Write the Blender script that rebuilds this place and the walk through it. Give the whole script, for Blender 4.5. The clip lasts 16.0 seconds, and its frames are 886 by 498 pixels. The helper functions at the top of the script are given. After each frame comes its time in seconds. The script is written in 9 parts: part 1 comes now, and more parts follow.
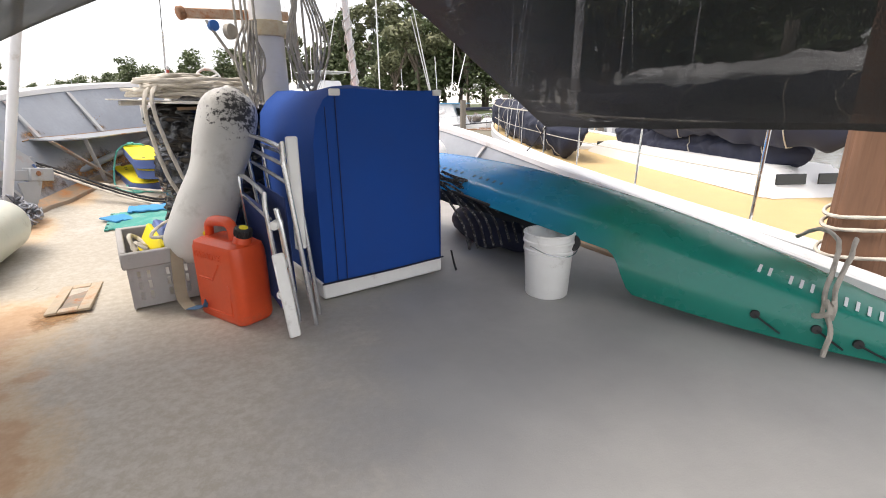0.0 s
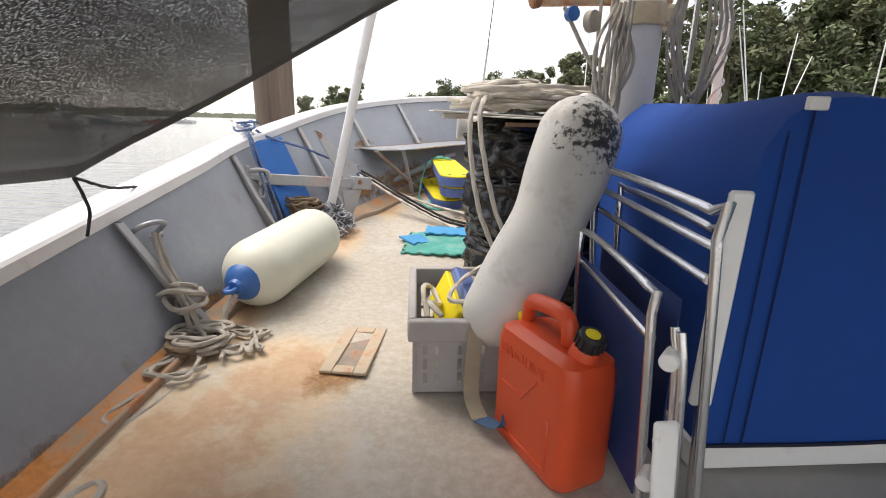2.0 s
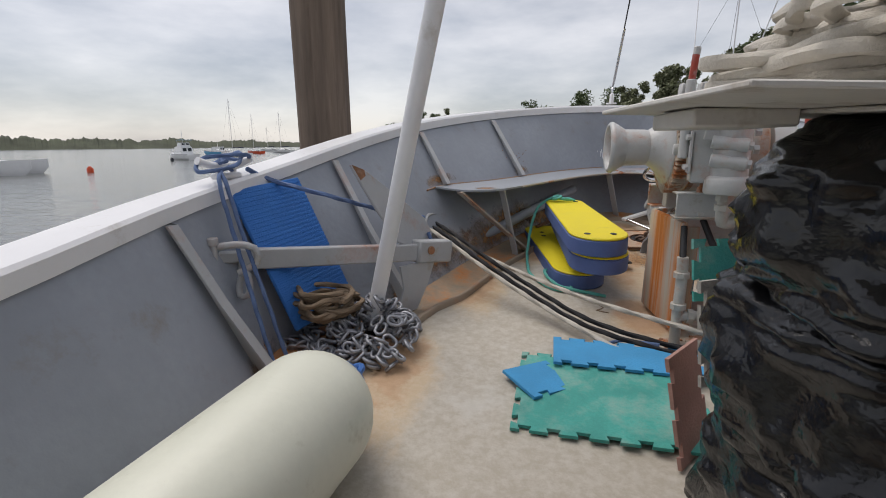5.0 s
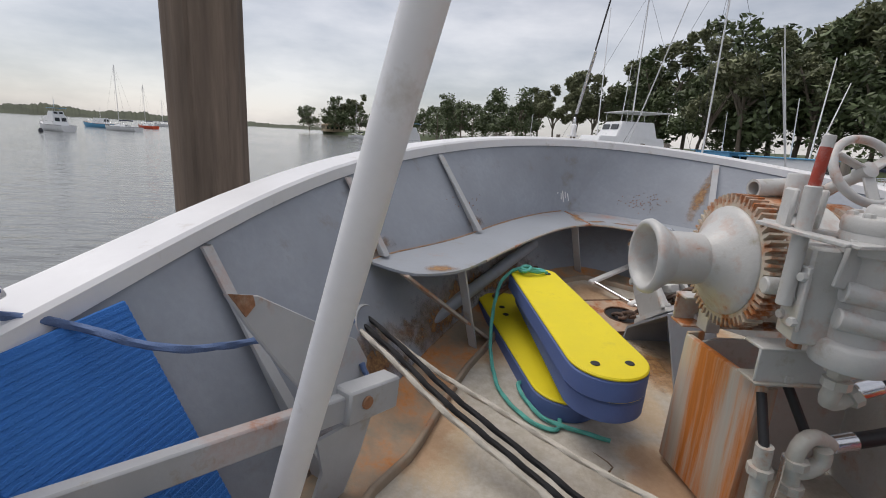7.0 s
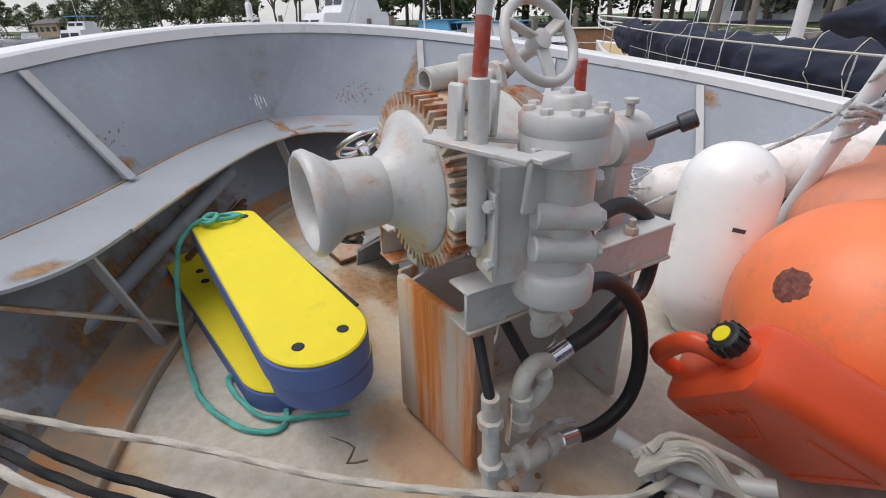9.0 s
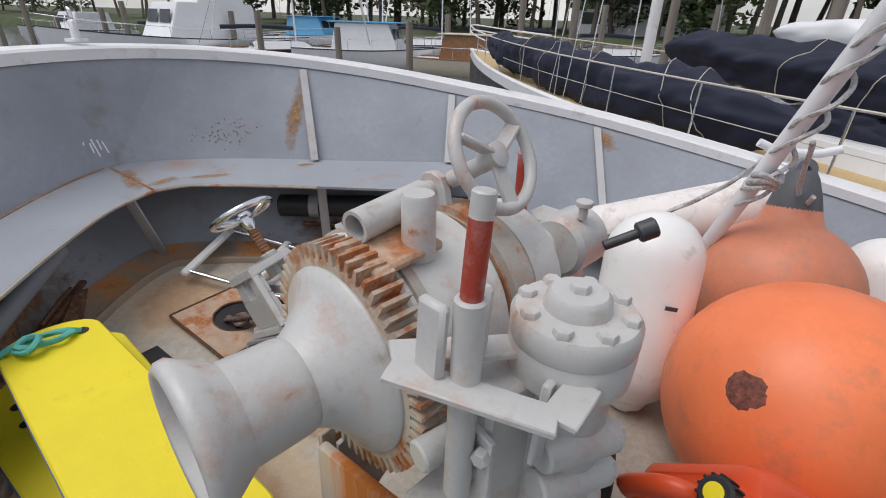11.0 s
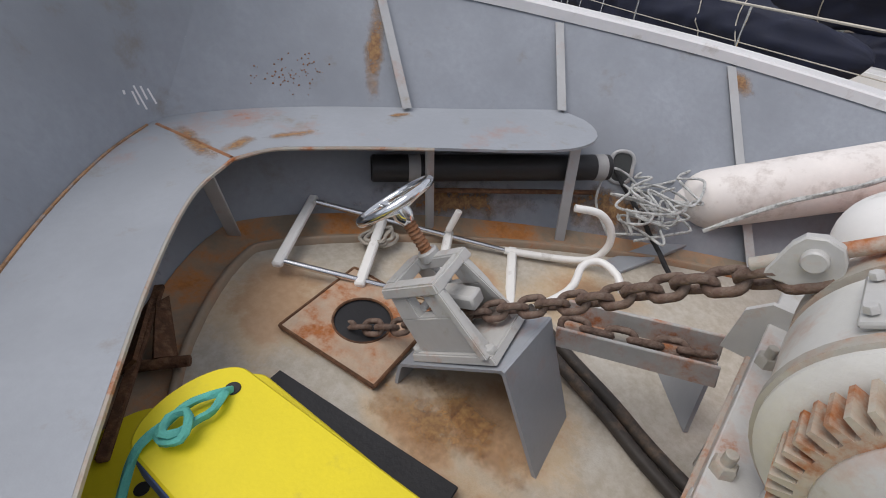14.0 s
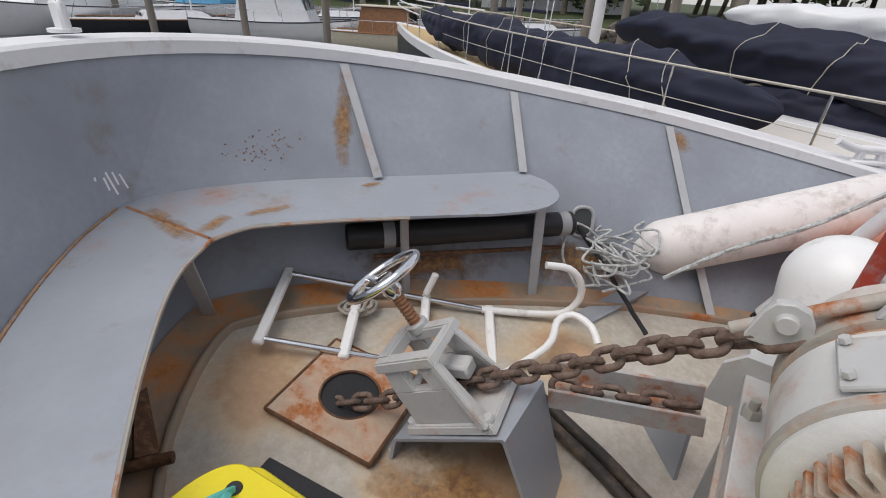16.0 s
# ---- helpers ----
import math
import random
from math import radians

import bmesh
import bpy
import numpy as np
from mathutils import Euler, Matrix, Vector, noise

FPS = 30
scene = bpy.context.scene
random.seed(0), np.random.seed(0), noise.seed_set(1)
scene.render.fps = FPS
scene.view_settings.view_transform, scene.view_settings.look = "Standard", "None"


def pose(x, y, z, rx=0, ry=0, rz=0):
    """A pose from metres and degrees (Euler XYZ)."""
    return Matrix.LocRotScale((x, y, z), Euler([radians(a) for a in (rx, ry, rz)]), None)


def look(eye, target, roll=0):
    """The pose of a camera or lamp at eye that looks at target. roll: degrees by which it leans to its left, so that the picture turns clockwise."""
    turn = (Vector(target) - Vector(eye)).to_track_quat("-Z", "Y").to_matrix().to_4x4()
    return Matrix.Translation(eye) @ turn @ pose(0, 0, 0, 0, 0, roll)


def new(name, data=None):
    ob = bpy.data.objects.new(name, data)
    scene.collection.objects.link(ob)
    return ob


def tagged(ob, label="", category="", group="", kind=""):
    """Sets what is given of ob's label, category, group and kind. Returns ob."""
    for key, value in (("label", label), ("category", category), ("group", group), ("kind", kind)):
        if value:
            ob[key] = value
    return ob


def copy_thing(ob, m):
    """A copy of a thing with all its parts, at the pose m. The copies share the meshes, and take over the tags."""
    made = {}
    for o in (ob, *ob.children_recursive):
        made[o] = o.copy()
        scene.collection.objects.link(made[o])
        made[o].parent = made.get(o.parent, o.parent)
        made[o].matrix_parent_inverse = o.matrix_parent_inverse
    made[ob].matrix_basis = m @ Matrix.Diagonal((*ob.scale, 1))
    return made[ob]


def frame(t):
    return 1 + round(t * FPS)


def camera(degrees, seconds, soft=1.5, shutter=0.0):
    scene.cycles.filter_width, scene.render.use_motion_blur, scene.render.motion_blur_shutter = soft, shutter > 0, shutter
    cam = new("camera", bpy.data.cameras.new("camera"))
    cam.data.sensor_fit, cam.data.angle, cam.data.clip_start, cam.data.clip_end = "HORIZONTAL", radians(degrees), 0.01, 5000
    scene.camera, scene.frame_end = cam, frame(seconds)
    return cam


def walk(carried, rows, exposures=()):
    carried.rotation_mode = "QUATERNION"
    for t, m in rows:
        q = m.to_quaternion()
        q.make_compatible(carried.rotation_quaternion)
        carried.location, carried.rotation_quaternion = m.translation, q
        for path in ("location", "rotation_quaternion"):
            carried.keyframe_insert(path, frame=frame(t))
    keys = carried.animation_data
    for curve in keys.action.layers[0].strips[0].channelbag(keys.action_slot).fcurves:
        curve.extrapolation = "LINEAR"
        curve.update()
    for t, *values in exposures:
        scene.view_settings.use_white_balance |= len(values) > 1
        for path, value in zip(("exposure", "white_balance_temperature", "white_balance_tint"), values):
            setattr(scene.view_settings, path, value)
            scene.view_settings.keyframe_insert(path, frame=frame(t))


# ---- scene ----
# ================= camera and walk =================
cam = camera(86.8, 16.0, 1.0)
METRES, EYE, TILT, LEAN, TURN = 6.6, 1.07, -17.09, 0.57, -32.34
ROWS = [
    (0.0, 0.0, 0.0, 0.0, 0.0, -0.0, 0.0),
    (0.5, -0.0181, 0.0328, 0.0066, 8.43, -1.78, -2.61),
    (1.0, -0.0361, 0.0603, 0.0185, 16.07, -1.85, -5.21),
    (1.5, -0.0672, 0.1051, 0.0312, 23.54, -1.14, -8.38),
    (2.0, -0.1079, 0.1421, 0.0425, 30.59, -0.84, -10.88),
    (2.5, -0.1565, 0.1765, 0.0534, 34.64, 0.77, -13.03),
    (3.0, -0.1859, 0.2061, 0.0618, 37.01, 1.91, -13.94),
    (5.5, -0.3189, 0.3811, 0.1132, 41.25, -0.41, -11.3),
    (6.0, -0.3542, 0.3953, 0.129, 40.73, -0.17, -13.75),
    (6.5, -0.3899, 0.4129, 0.1536, 35.77, 0.27, -13.39),
    (7.0, -0.4057, 0.4358, 0.179, 30.2, 0.78, -12.53),
    (7.5, -0.4085, 0.4734, 0.2023, 24.89, 0.37, -9.36),
    (8.0, -0.3962, 0.5017, 0.2096, 18.04, -2.23, -5.48),
    (8.5, -0.3882, 0.519, 0.2111, 9.93, -5.79, -2.02),
    (9.0, -0.3863, 0.5258, 0.2098, 2.16, -9.09, 0.36),
    (9.5, -0.3893, 0.5316, 0.2185, -3.87, -10.61, 1.47),
    (10.0, -0.3892, 0.5421, 0.2319, -8.83, -9.95, 2.07),
    (12.5, -0.4434, 0.6494, 0.2803, -13.61, -11.09, 0.85),
    (13.0, -0.4735, 0.6635, 0.2802, -13.74, -14.36, 0.24),
    (13.5, -0.4948, 0.6742, 0.2806, -15.61, -17.17, 0.93),
    (14.0, -0.4974, 0.6773, 0.2772, -16.58, -18.42, 1.38),
    (14.5, -0.4956, 0.6768, 0.2721, -17.03, -18.3, 1.47),
    (15.0, -0.5013, 0.6757, 0.2739, -18.3, -17.16, 1.3),
    (15.5, -0.5064, 0.6781, 0.28, -20.71, -15.81, 1.78),
    (16.0, -0.5111, 0.6783, 0.2899, -22.63, -12.86, 3.39),
]
EXPOSURES = [(0.0, 1.5, 7200, 14), (1.5, 1.4, 7300, 14), (2.5, 1.03, 7100, 14), (3.2, 0.75, 7200, 13), (5.3, 0.24, 6700, 13), (7.0, 0.25, 6700, 13), (9.0, 0.5, 6500, 13), (10.0, 0.42, 6500, 13), (12.5, 0.22, 6600, 13), (16.0, 0.28, 6600, 13)]
walk(cam, [(t, pose(-0.92, 0, EYE, TILT, LEAN, TURN) @ pose(METRES * x, METRES * y, METRES * z, 90 + pitch, roll, yaw)) for t, x, y, z, yaw, pitch, roll in ROWS], EXPOSURES)

# x: starboard, y: ahead, z: up; the boat's middle line is x = 0

# ================= world and sun =================
world = bpy.data.worlds.new("overcast_sky")
scene.world = world
world.use_nodes = True
wn, wl = world.node_tree.nodes, world.node_tree.links
wn.clear()
sky = wn.new("ShaderNodeTexSky")
sky.sky_type, sky.sun_disc, sky.sun_elevation, sky.sun_rotation = "NISHITA", False, radians(65), radians(302)
coord = wn.new("ShaderNodeTexCoord")
stretch = wn.new("ShaderNodeMapping")
stretch.inputs["Scale"].default_value = (1.0, 1.0, 3.2)
wl.new(coord.outputs["Generated"], stretch.inputs["Vector"])
puff = wn.new("ShaderNodeTexNoise")
puff.inputs["Scale"].default_value, puff.inputs["Detail"].default_value, puff.inputs["Roughness"].default_value = 2.6, 7.0, 0.55
wl.new(stretch.outputs["Vector"], puff.inputs["Vector"])
shade = wn.new("ShaderNodeValToRGB")
shade.color_ramp.elements[0].position, shade.color_ramp.elements[0].color = 0.34, (0.50, 0.53, 0.58, 1)
shade.color_ramp.elements[1].position, shade.color_ramp.elements[1].color = 0.64, (1.02, 1.02, 1.03, 1)
wl.new(puff.outputs["Fac"], shade.inputs["Fac"])
thin = wn.new("ShaderNodeMix")
thin.data_type = "RGBA"
thin.inputs[0].default_value = 0.06
wl.new(shade.outputs["Color"], thin.inputs[6])
wl.new(sky.outputs["Color"], thin.inputs[7])
back = wn.new("ShaderNodeBackground")
back.inputs["Strength"].default_value = 0.55
wl.new(thin.outputs[2], back.inputs["Color"])
wout = wn.new("ShaderNodeOutputWorld")
wl.new(back.outputs["Background"], wout.inputs["Surface"])

sun_data = bpy.data.lights.new("sun", "SUN")
sun_data.energy, sun_data.angle, sun_data.color = 1.4, radians(40), (1.0, 0.97, 0.92)
sun = new("sun", sun_data)
sun.matrix_world = look((-8, 9, 20), (0, 4, 0))

# ================= materials =================
MATS = {}


def mat(name, color, rough=0.5, metal=0.0, vary=0.12, scale=6.0, grain=60.0, bump=0.15, rust=0.0, rust_scale=4.0,
        dirt=0.0, dirt_color=(0.10, 0.08, 0.06), alpha=None, clear=0.0, rust_color=(0.22, 0.075, 0.022), islands=0.0, streak=1.0):
    """A painted or raw surface: broad tone changes, fine grain, dirt, and rust breaking through."""
    if name in MATS:
        return MATS[name]
    m = bpy.data.materials.new(name)
    m.use_nodes = True
    n, l = m.node_tree.nodes, m.node_tree.links
    b = n["Principled BSDF"]
    tc = n.new("ShaderNodeTexCoord")
    mp = n.new("ShaderNodeMapping")
    mp.inputs["Scale"].default_value = (1, 1, streak)
    l.new(tc.outputs["Object"], mp.inputs["Vector"])

    def tex(sc, detail=4.0, ro=0.6):
        t = n.new("ShaderNodeTexNoise")
        t.inputs["Scale"].default_value, t.inputs["Detail"].default_value, t.inputs["Roughness"].default_value = sc, detail, ro
        l.new(mp.outputs["Vector"], t.inputs["Vector"])
        return t.outputs["Fac"]

    def ramp(fac, a, c):
        r = n.new("ShaderNodeMapRange")
        r.inputs["From Min"].default_value, r.inputs["From Max"].default_value = a, c
        l.new(fac, r.inputs["Value"])
        return r.outputs["Result"]

    def mix(fac, a, c):
        x = n.new("ShaderNodeMix")
        x.data_type = "RGBA"
        for v, s in ((fac, x.inputs[0]), (a, x.inputs[6]), (c, x.inputs[7])):
            if isinstance(v, (int, float)):
                s.default_value = v
            elif isinstance(v, tuple):
                s.default_value = (*v, 1)
            else:
                l.new(v, s)
        return x.outputs[2]

    lo = tuple(max(c * (1 - vary), 0) for c in color)
    hi = tuple(min(c * (1 + vary), 1) for c in color)
    broad = tex(scale)
    fine = tex(grain, 3.0)
    col = mix(ramp(broad, 0.3, 0.7), lo, hi)
    col = mix(ramp(fine, 0.35, 0.75), col, mix(0.5, col, lo))
    if islands:
        g = n.new("ShaderNodeNewGeometry")
        col = mix(ramp(g.outputs["Random Per Island"], 0, 1), mix(islands, col, (0.0, 0.0, 0.0)), mix(islands * 0.5, col, tuple(min(1, c * 2.2) for c in color)))
    rmask = None
    if dirt:
        d = tex(scale * 1.7, 6.0, 0.7)
        col = mix(ramp(d, 0.62 - dirt * 0.3, 0.8), col, dirt_color)
    if rust:
        d = tex(rust_scale, 8.0, 0.68)
        rmask = ramp(d, 0.68 - rust * 0.36, 0.76 - rust * 0.30)
        rcol = mix(fine, rust_color, tuple(min(1, c * 2.4) for c in rust_color))
        halo = ramp(d, 0.57 - rust * 0.34, 0.74 - rust * 0.28)
        stain = mix(0.55, col, tuple(min(1, c * 2.0) for c in rust_color))
        col = mix(halo, col, stain)
        col = mix(rmask, col, rcol)
    l.new(col, b.inputs["Base Color"])
    b.inputs["Metallic"].default_value = metal
    rr = n.new("ShaderNodeMapRange")
    rr.inputs["To Min"].default_value, rr.inputs["To Max"].default_value = max(rough - 0.1, 0.03), min(rough + 0.12, 1)
    l.new(broad, rr.inputs["Value"])
    if rmask is not None:
        mx = n.new("ShaderNodeMath")
        mx.operation = "MAXIMUM"
        sc = n.new("ShaderNodeMath")
        sc.operation = "MULTIPLY"
        sc.inputs[1].default_value = 0.85
        l.new(rmask, sc.inputs[0])
        l.new(rr.outputs["Result"], mx.inputs[0])
        l.new(sc.outputs[0], mx.inputs[1])
        l.new(mx.outputs[0], b.inputs["Roughness"])
    else:
        l.new(rr.outputs["Result"], b.inputs["Roughness"])
    if clear:
        b.inputs["Coat Weight"].default_value, b.inputs["Coat Roughness"].default_value = clear, 0.15
    if bump:
        bp = n.new("ShaderNodeBump")
        bp.inputs["Strength"].default_value, bp.inputs["Distance"].default_value = bump, 0.01
        ad = n.new("ShaderNodeMath")
        ad.operation = "ADD"
        l.new(fine, ad.inputs[0])
        l.new(broad, ad.inputs[1])
        l.new(ad.outputs[0], bp.inputs["Height"])
        l.new(bp.outputs["Normal"], b.inputs["Normal"])
    if alpha is not None:
        b.inputs["Alpha"].default_value = alpha
    MATS[name] = m
    return m


BULWARK = mat("bulwark_grey_paint", (0.285, 0.31, 0.35), 0.46, vary=0.14, scale=2.2, grain=34, bump=0.10, rust=0.0, rust_scale=2.4, dirt=0.10, dirt_color=(0.21, 0.19, 0.16))
SHELFP = mat("shelf_grey_paint", (0.33, 0.355, 0.39), 0.40, vary=0.09, scale=3, grain=40, bump=0.08, rust=0.015, rust_scale=3.2, dirt=0.10, dirt_color=(0.24, 0.20, 0.14))
RIBP = mat("rib_grey_paint", (0.42, 0.43, 0.44), 0.42, vary=0.10, scale=5, grain=40, bump=0.10, rust=0.13, rust_scale=3.3, dirt=0.1, dirt_color=(0.3, 0.22, 0.12))
WHITE = mat("white_gloss_paint", (0.80, 0.80, 0.81), 0.35, vary=0.05, scale=3, grain=30, bump=0.05, dirt=0.10, dirt_color=(0.5, 0.46, 0.40))
WINCHP = mat("winch_grey_paint", (0.53, 0.53, 0.515), 0.36, vary=0.08, scale=7, grain=70, bump=0.12, rust=0.13, rust_scale=7, dirt=0.14, dirt_color=(0.32, 0.28, 0.2))
WINCHR = mat("rusty_winch_paint", (0.45, 0.43, 0.38), 0.5, vary=0.12, scale=8, grain=70, bump=0.25, rust=0.42, rust_scale=8)
RUST = mat("rusted_steel", (0.30, 0.14, 0.07), 0.85, vary=0.5, scale=9, grain=80, bump=0.5, dirt=0.4, dirt_color=(0.42, 0.30, 0.22))
RUSTPLATE = mat("rust_stained_plate", (0.50, 0.38, 0.28), 0.75, vary=0.2, scale=6, grain=60, bump=0.3, rust=0.45, rust_scale=7)
GALV = mat("galvanised_chain", (0.36, 0.37, 0.40), 0.45, metal=0.6, vary=0.25, scale=30, grain=90, bump=0.2)
STEEL = mat("bright_aluminium", (0.72, 0.73, 0.75), 0.22, metal=0.95, vary=0.06, scale=12, grain=120, bump=0.05)
CHROME = mat("polished_steel", (0.78, 0.79, 0.80), 0.08, metal=1.0, vary=0.03, scale=10, grain=90, bump=0.02)
OLDWHITE = mat("aged_white_vinyl", (0.68, 0.67, 0.63), 0.42, vary=0.06, scale=4, grain=50, bump=0.06, dirt=0.26, dirt_color=(0.36, 0.33, 0.28))
CREAM = mat("cream_white_vinyl", (0.70, 0.71, 0.60), 0.36, vary=0.05, scale=4, grain=50, bump=0.05, dirt=0.1, dirt_color=(0.46, 0.45, 0.33))
CLEANWHITE = mat("white_plastic", (0.86, 0.86, 0.84), 0.32, vary=0.04, scale=5, grain=60, bump=0.03, dirt=0.08, dirt_color=(0.5, 0.48, 0.44))
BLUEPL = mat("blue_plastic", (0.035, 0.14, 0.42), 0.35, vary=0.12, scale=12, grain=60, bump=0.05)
# also colours the flat discs that stand for the shade inside holes
BLACKPL_HOLES = mat("black_rubber_and_hole_shade", (0.018, 0.018, 0.02), 0.5, vary=0.25, scale=12, grain=70, bump=0.15)
DARKMETAL = mat("dark_steel", (0.08, 0.08, 0.085), 0.5, metal=0.5, vary=0.2, scale=12, grain=60, bump=0.2)
REDCAN = mat("red_fuel_plastic", (0.70, 0.085, 0.025), 0.36, vary=0.08, scale=5, grain=70, bump=0.06, dirt=0.1, dirt_color=(0.5, 0.10, 0.05))
ORANGE = mat("orange_buoy_vinyl", (0.95, 0.235, 0.085), 0.42, vary=0.12, scale=4, grain=50, bump=0.05, dirt=0.27, dirt_color=(0.50, 0.20, 0.12))
FADED = mat("faded_orange_vinyl", (0.68, 0.25, 0.14), 0.5, vary=0.12, scale=5, grain=50, bump=0.08, dirt=0.35, dirt_color=(0.40, 0.24, 0.18))
REDPAINT = mat("chipped_red_paint", (0.42, 0.055, 0.03), 0.5, vary=0.2, scale=9, grain=60, bump=0.15, dirt=0.45, dirt_color=(0.40, 0.36, 0.34))
CANVAS = mat("blue_canvas", (0.002, 0.06, 0.31), 0.85, vary=0.10, scale=3, grain=420, bump=0.12)
CHAIRBLUE = mat("navy_mesh_fabric", (0.02, 0.05, 0.20), 0.7, vary=0.15, scale=6, grain=500, bump=0.3)
FOAMBLUE = mat("blue_foam", (0.03, 0.17, 0.52), 0.75, vary=0.08, scale=8, grain=160, bump=0.4)
FLOATBLUE = mat("slate_blue_foam", (0.10, 0.155, 0.37), 0.6, vary=0.08, scale=6, grain=90, bump=0.1)
YELLOW = mat("yellow_foam", (0.80, 0.66, 0.015), 0.55, vary=0.05, scale=5, grain=90, bump=0.08, dirt=0.02, dirt_color=(0.65, 0.53, 0.04))
MATTEAL = mat("teal_foam_tile", (0.06, 0.36, 0.31), 0.8, vary=0.25, scale=4, grain=120, bump=0.3, dirt=0.5, dirt_color=(0.30, 0.42, 0.37))
MATBLUE = mat("light_blue_foam_tile", (0.05, 0.30, 0.58), 0.8, vary=0.12, scale=5, grain=120, bump=0.3)
MATPINK = mat("faded_pink_foam_tile", (0.42, 0.24, 0.20), 0.85, vary=0.15, scale=6, grain=110, bump=0.4)
MATGREY = mat("grey_beige_foam_tile", (0.42, 0.40, 0.36), 0.85, vary=0.12, scale=6, grain=110, bump=0.5)
CRATEP = mat("grey_crate_plastic", (0.40, 0.385, 0.375), 0.5, vary=0.08, scale=6, grain=70, bump=0.08, dirt=0.15, dirt_color=(0.28, 0.25, 0.22))
STRAP = mat("tan_webbing", (0.38, 0.34, 0.25), 0.8, vary=0.10, scale=9, grain=260, bump=0.3)
STRAPBLUE = mat("blue_webbing", (0.06, 0.14, 0.26), 0.8, vary=0.10, scale=9, grain=260, bump=0.3)
ROPEW = mat("off_white_rope", (0.58, 0.54, 0.47), 0.85, vary=0.16, scale=14, grain=220, bump=0.4)
ROPEG = mat("weathered_grey_rope", (0.42, 0.39, 0.34), 0.88, vary=0.2, scale=14, grain=220, bump=0.4)
ROPEB = mat("brown_rope", (0.20, 0.145, 0.095), 0.9, vary=0.25, scale=14, grain=220, bump=0.4)
ROPEBLUE = mat("blue_grey_rope", (0.11, 0.17, 0.32), 0.85, vary=0.2, scale=20, grain=220, bump=0.4)
ROPETEAL = mat("teal_rope", (0.10, 0.42, 0.36), 0.8, vary=0.2, scale=20, grain=220, bump=0.4)
ROPEBLACK = mat("black_rope", (0.016, 0.016, 0.018), 0.8, vary=0.25, scale=20, grain=220, bump=0.3)
BAG = mat("black_bin_bag", (0.009, 0.009, 0.010), 0.22, vary=0.1, scale=14, grain=22, bump=0.5)
BOARD = mat("white_card", (0.66, 0.64, 0.60), 0.7, vary=0.08, scale=6, grain=60, bump=0.1, dirt=0.25, dirt_color=(0.36, 0.30, 0.24))
PILE = mat("weathered_pile_timber", (0.20, 0.15, 0.115), 0.85, vary=0.45, scale=5, grain=30, bump=0.7, dirt=0.3, dirt_color=(0.07, 0.055, 0.045), streak=0.08)
NAVY = mat("navy_canvas", (0.012, 0.016, 0.038), 0.75, vary=0.2, scale=5, grain=200, bump=0.25)
TANDECK = mat("tan_nonskid_deck", (0.58, 0.42, 0.21), 0.7, vary=0.06, scale=4, grain=200, bump=0.2)
GELCOAT = mat("white_gelcoat", (0.78, 0.79, 0.80), 0.3, vary=0.04, scale=2, grain=20, bump=0.03)
BLUEBOAT = mat("light_blue_boat_paint", (0.12, 0.38, 0.62), 0.4, vary=0.06, scale=2, grain=20, bump=0.03)
GLASSD = mat("dark_cabin_glass", (0.02, 0.025, 0.03), 0.08, vary=0.1, scale=3, grain=20, bump=0.0)
HULLNAVY = mat("dark_hull_paint", (0.02, 0.022, 0.03), 0.3, vary=0.1, scale=2, grain=20, bump=0.02)
VARNISH = mat("varnished_timber", (0.26, 0.12, 0.05), 0.4, vary=0.25, scale=6, grain=60, bump=0.1)
BARK = mat("bark", (0.20, 0.165, 0.13), 0.9, vary=0.3, scale=3, grain=25, bump=0.6)
LEAF = mat("gum_leaves", (0.20, 0.215, 0.115), 0.6, vary=0.3, scale=0.6, grain=5, bump=0.0, islands=0.45)
LEAFD = mat("dark_leaves", (0.12, 0.155, 0.07), 0.55, vary=0.3, scale=0.6, grain=5, bump=0.0, islands=0.45)
ROCK = mat("revetment_rock", (0.14, 0.12, 0.105), 0.85, vary=0.3, scale=1.5, grain=12, bump=0.5, islands=0.3)
GRASS = mat("grass_bank", (0.065, 0.085, 0.035), 0.9, vary=0.3, scale=0.4, grain=8, bump=0.3)
BRASS = mat("painted_pipe_fitting", (0.52, 0.50, 0.45), 0.38, vary=0.12, scale=16, grain=90, bump=0.1, rust=0.12, rust_scale=12)

# ---- shapes ----


def thing(name, x=0, y=0, z=0, rz=0, label="", category="", group="", rx=0, ry=0):
    ob = new(name)
    ob.empty_display_size = 0.05
    ob.matrix_basis = pose(x, y, z, rx, ry, rz)
    return tagged(ob, label, category, group)


def to_mesh(bm, material, smooth):
    me = bpy.data.meshes.new("mesh")
    bmesh.ops.recalc_face_normals(bm, faces=bm.faces)
    bm.to_mesh(me)
    bm.free()
    if isinstance(material, (list, tuple)):
        for m in material:
            me.materials.append(m)
    else:
        me.materials.append(material)
    if smooth:
        me.shade_smooth()
        if smooth != 2:
            me.set_sharp_from_angle(angle=radians(38))
    return me


def part(name, bm, material, parent=None, label="", smooth=1):
    ob = new(name, to_mesh(bm, material, smooth))
    if parent is not None:
        ob.parent = parent
    if label:
        ob["label"] = label
    return ob


def solo(name, bm, material, label, category, smooth=1, group="", kind=""):
    """A thing that is one mesh."""
    return tagged(part(name, bm, material, None, "", smooth), label, category, group, kind)


def moved(bm, m):
    bmesh.ops.transform(bm, matrix=m, verts=bm.verts)
    return bm


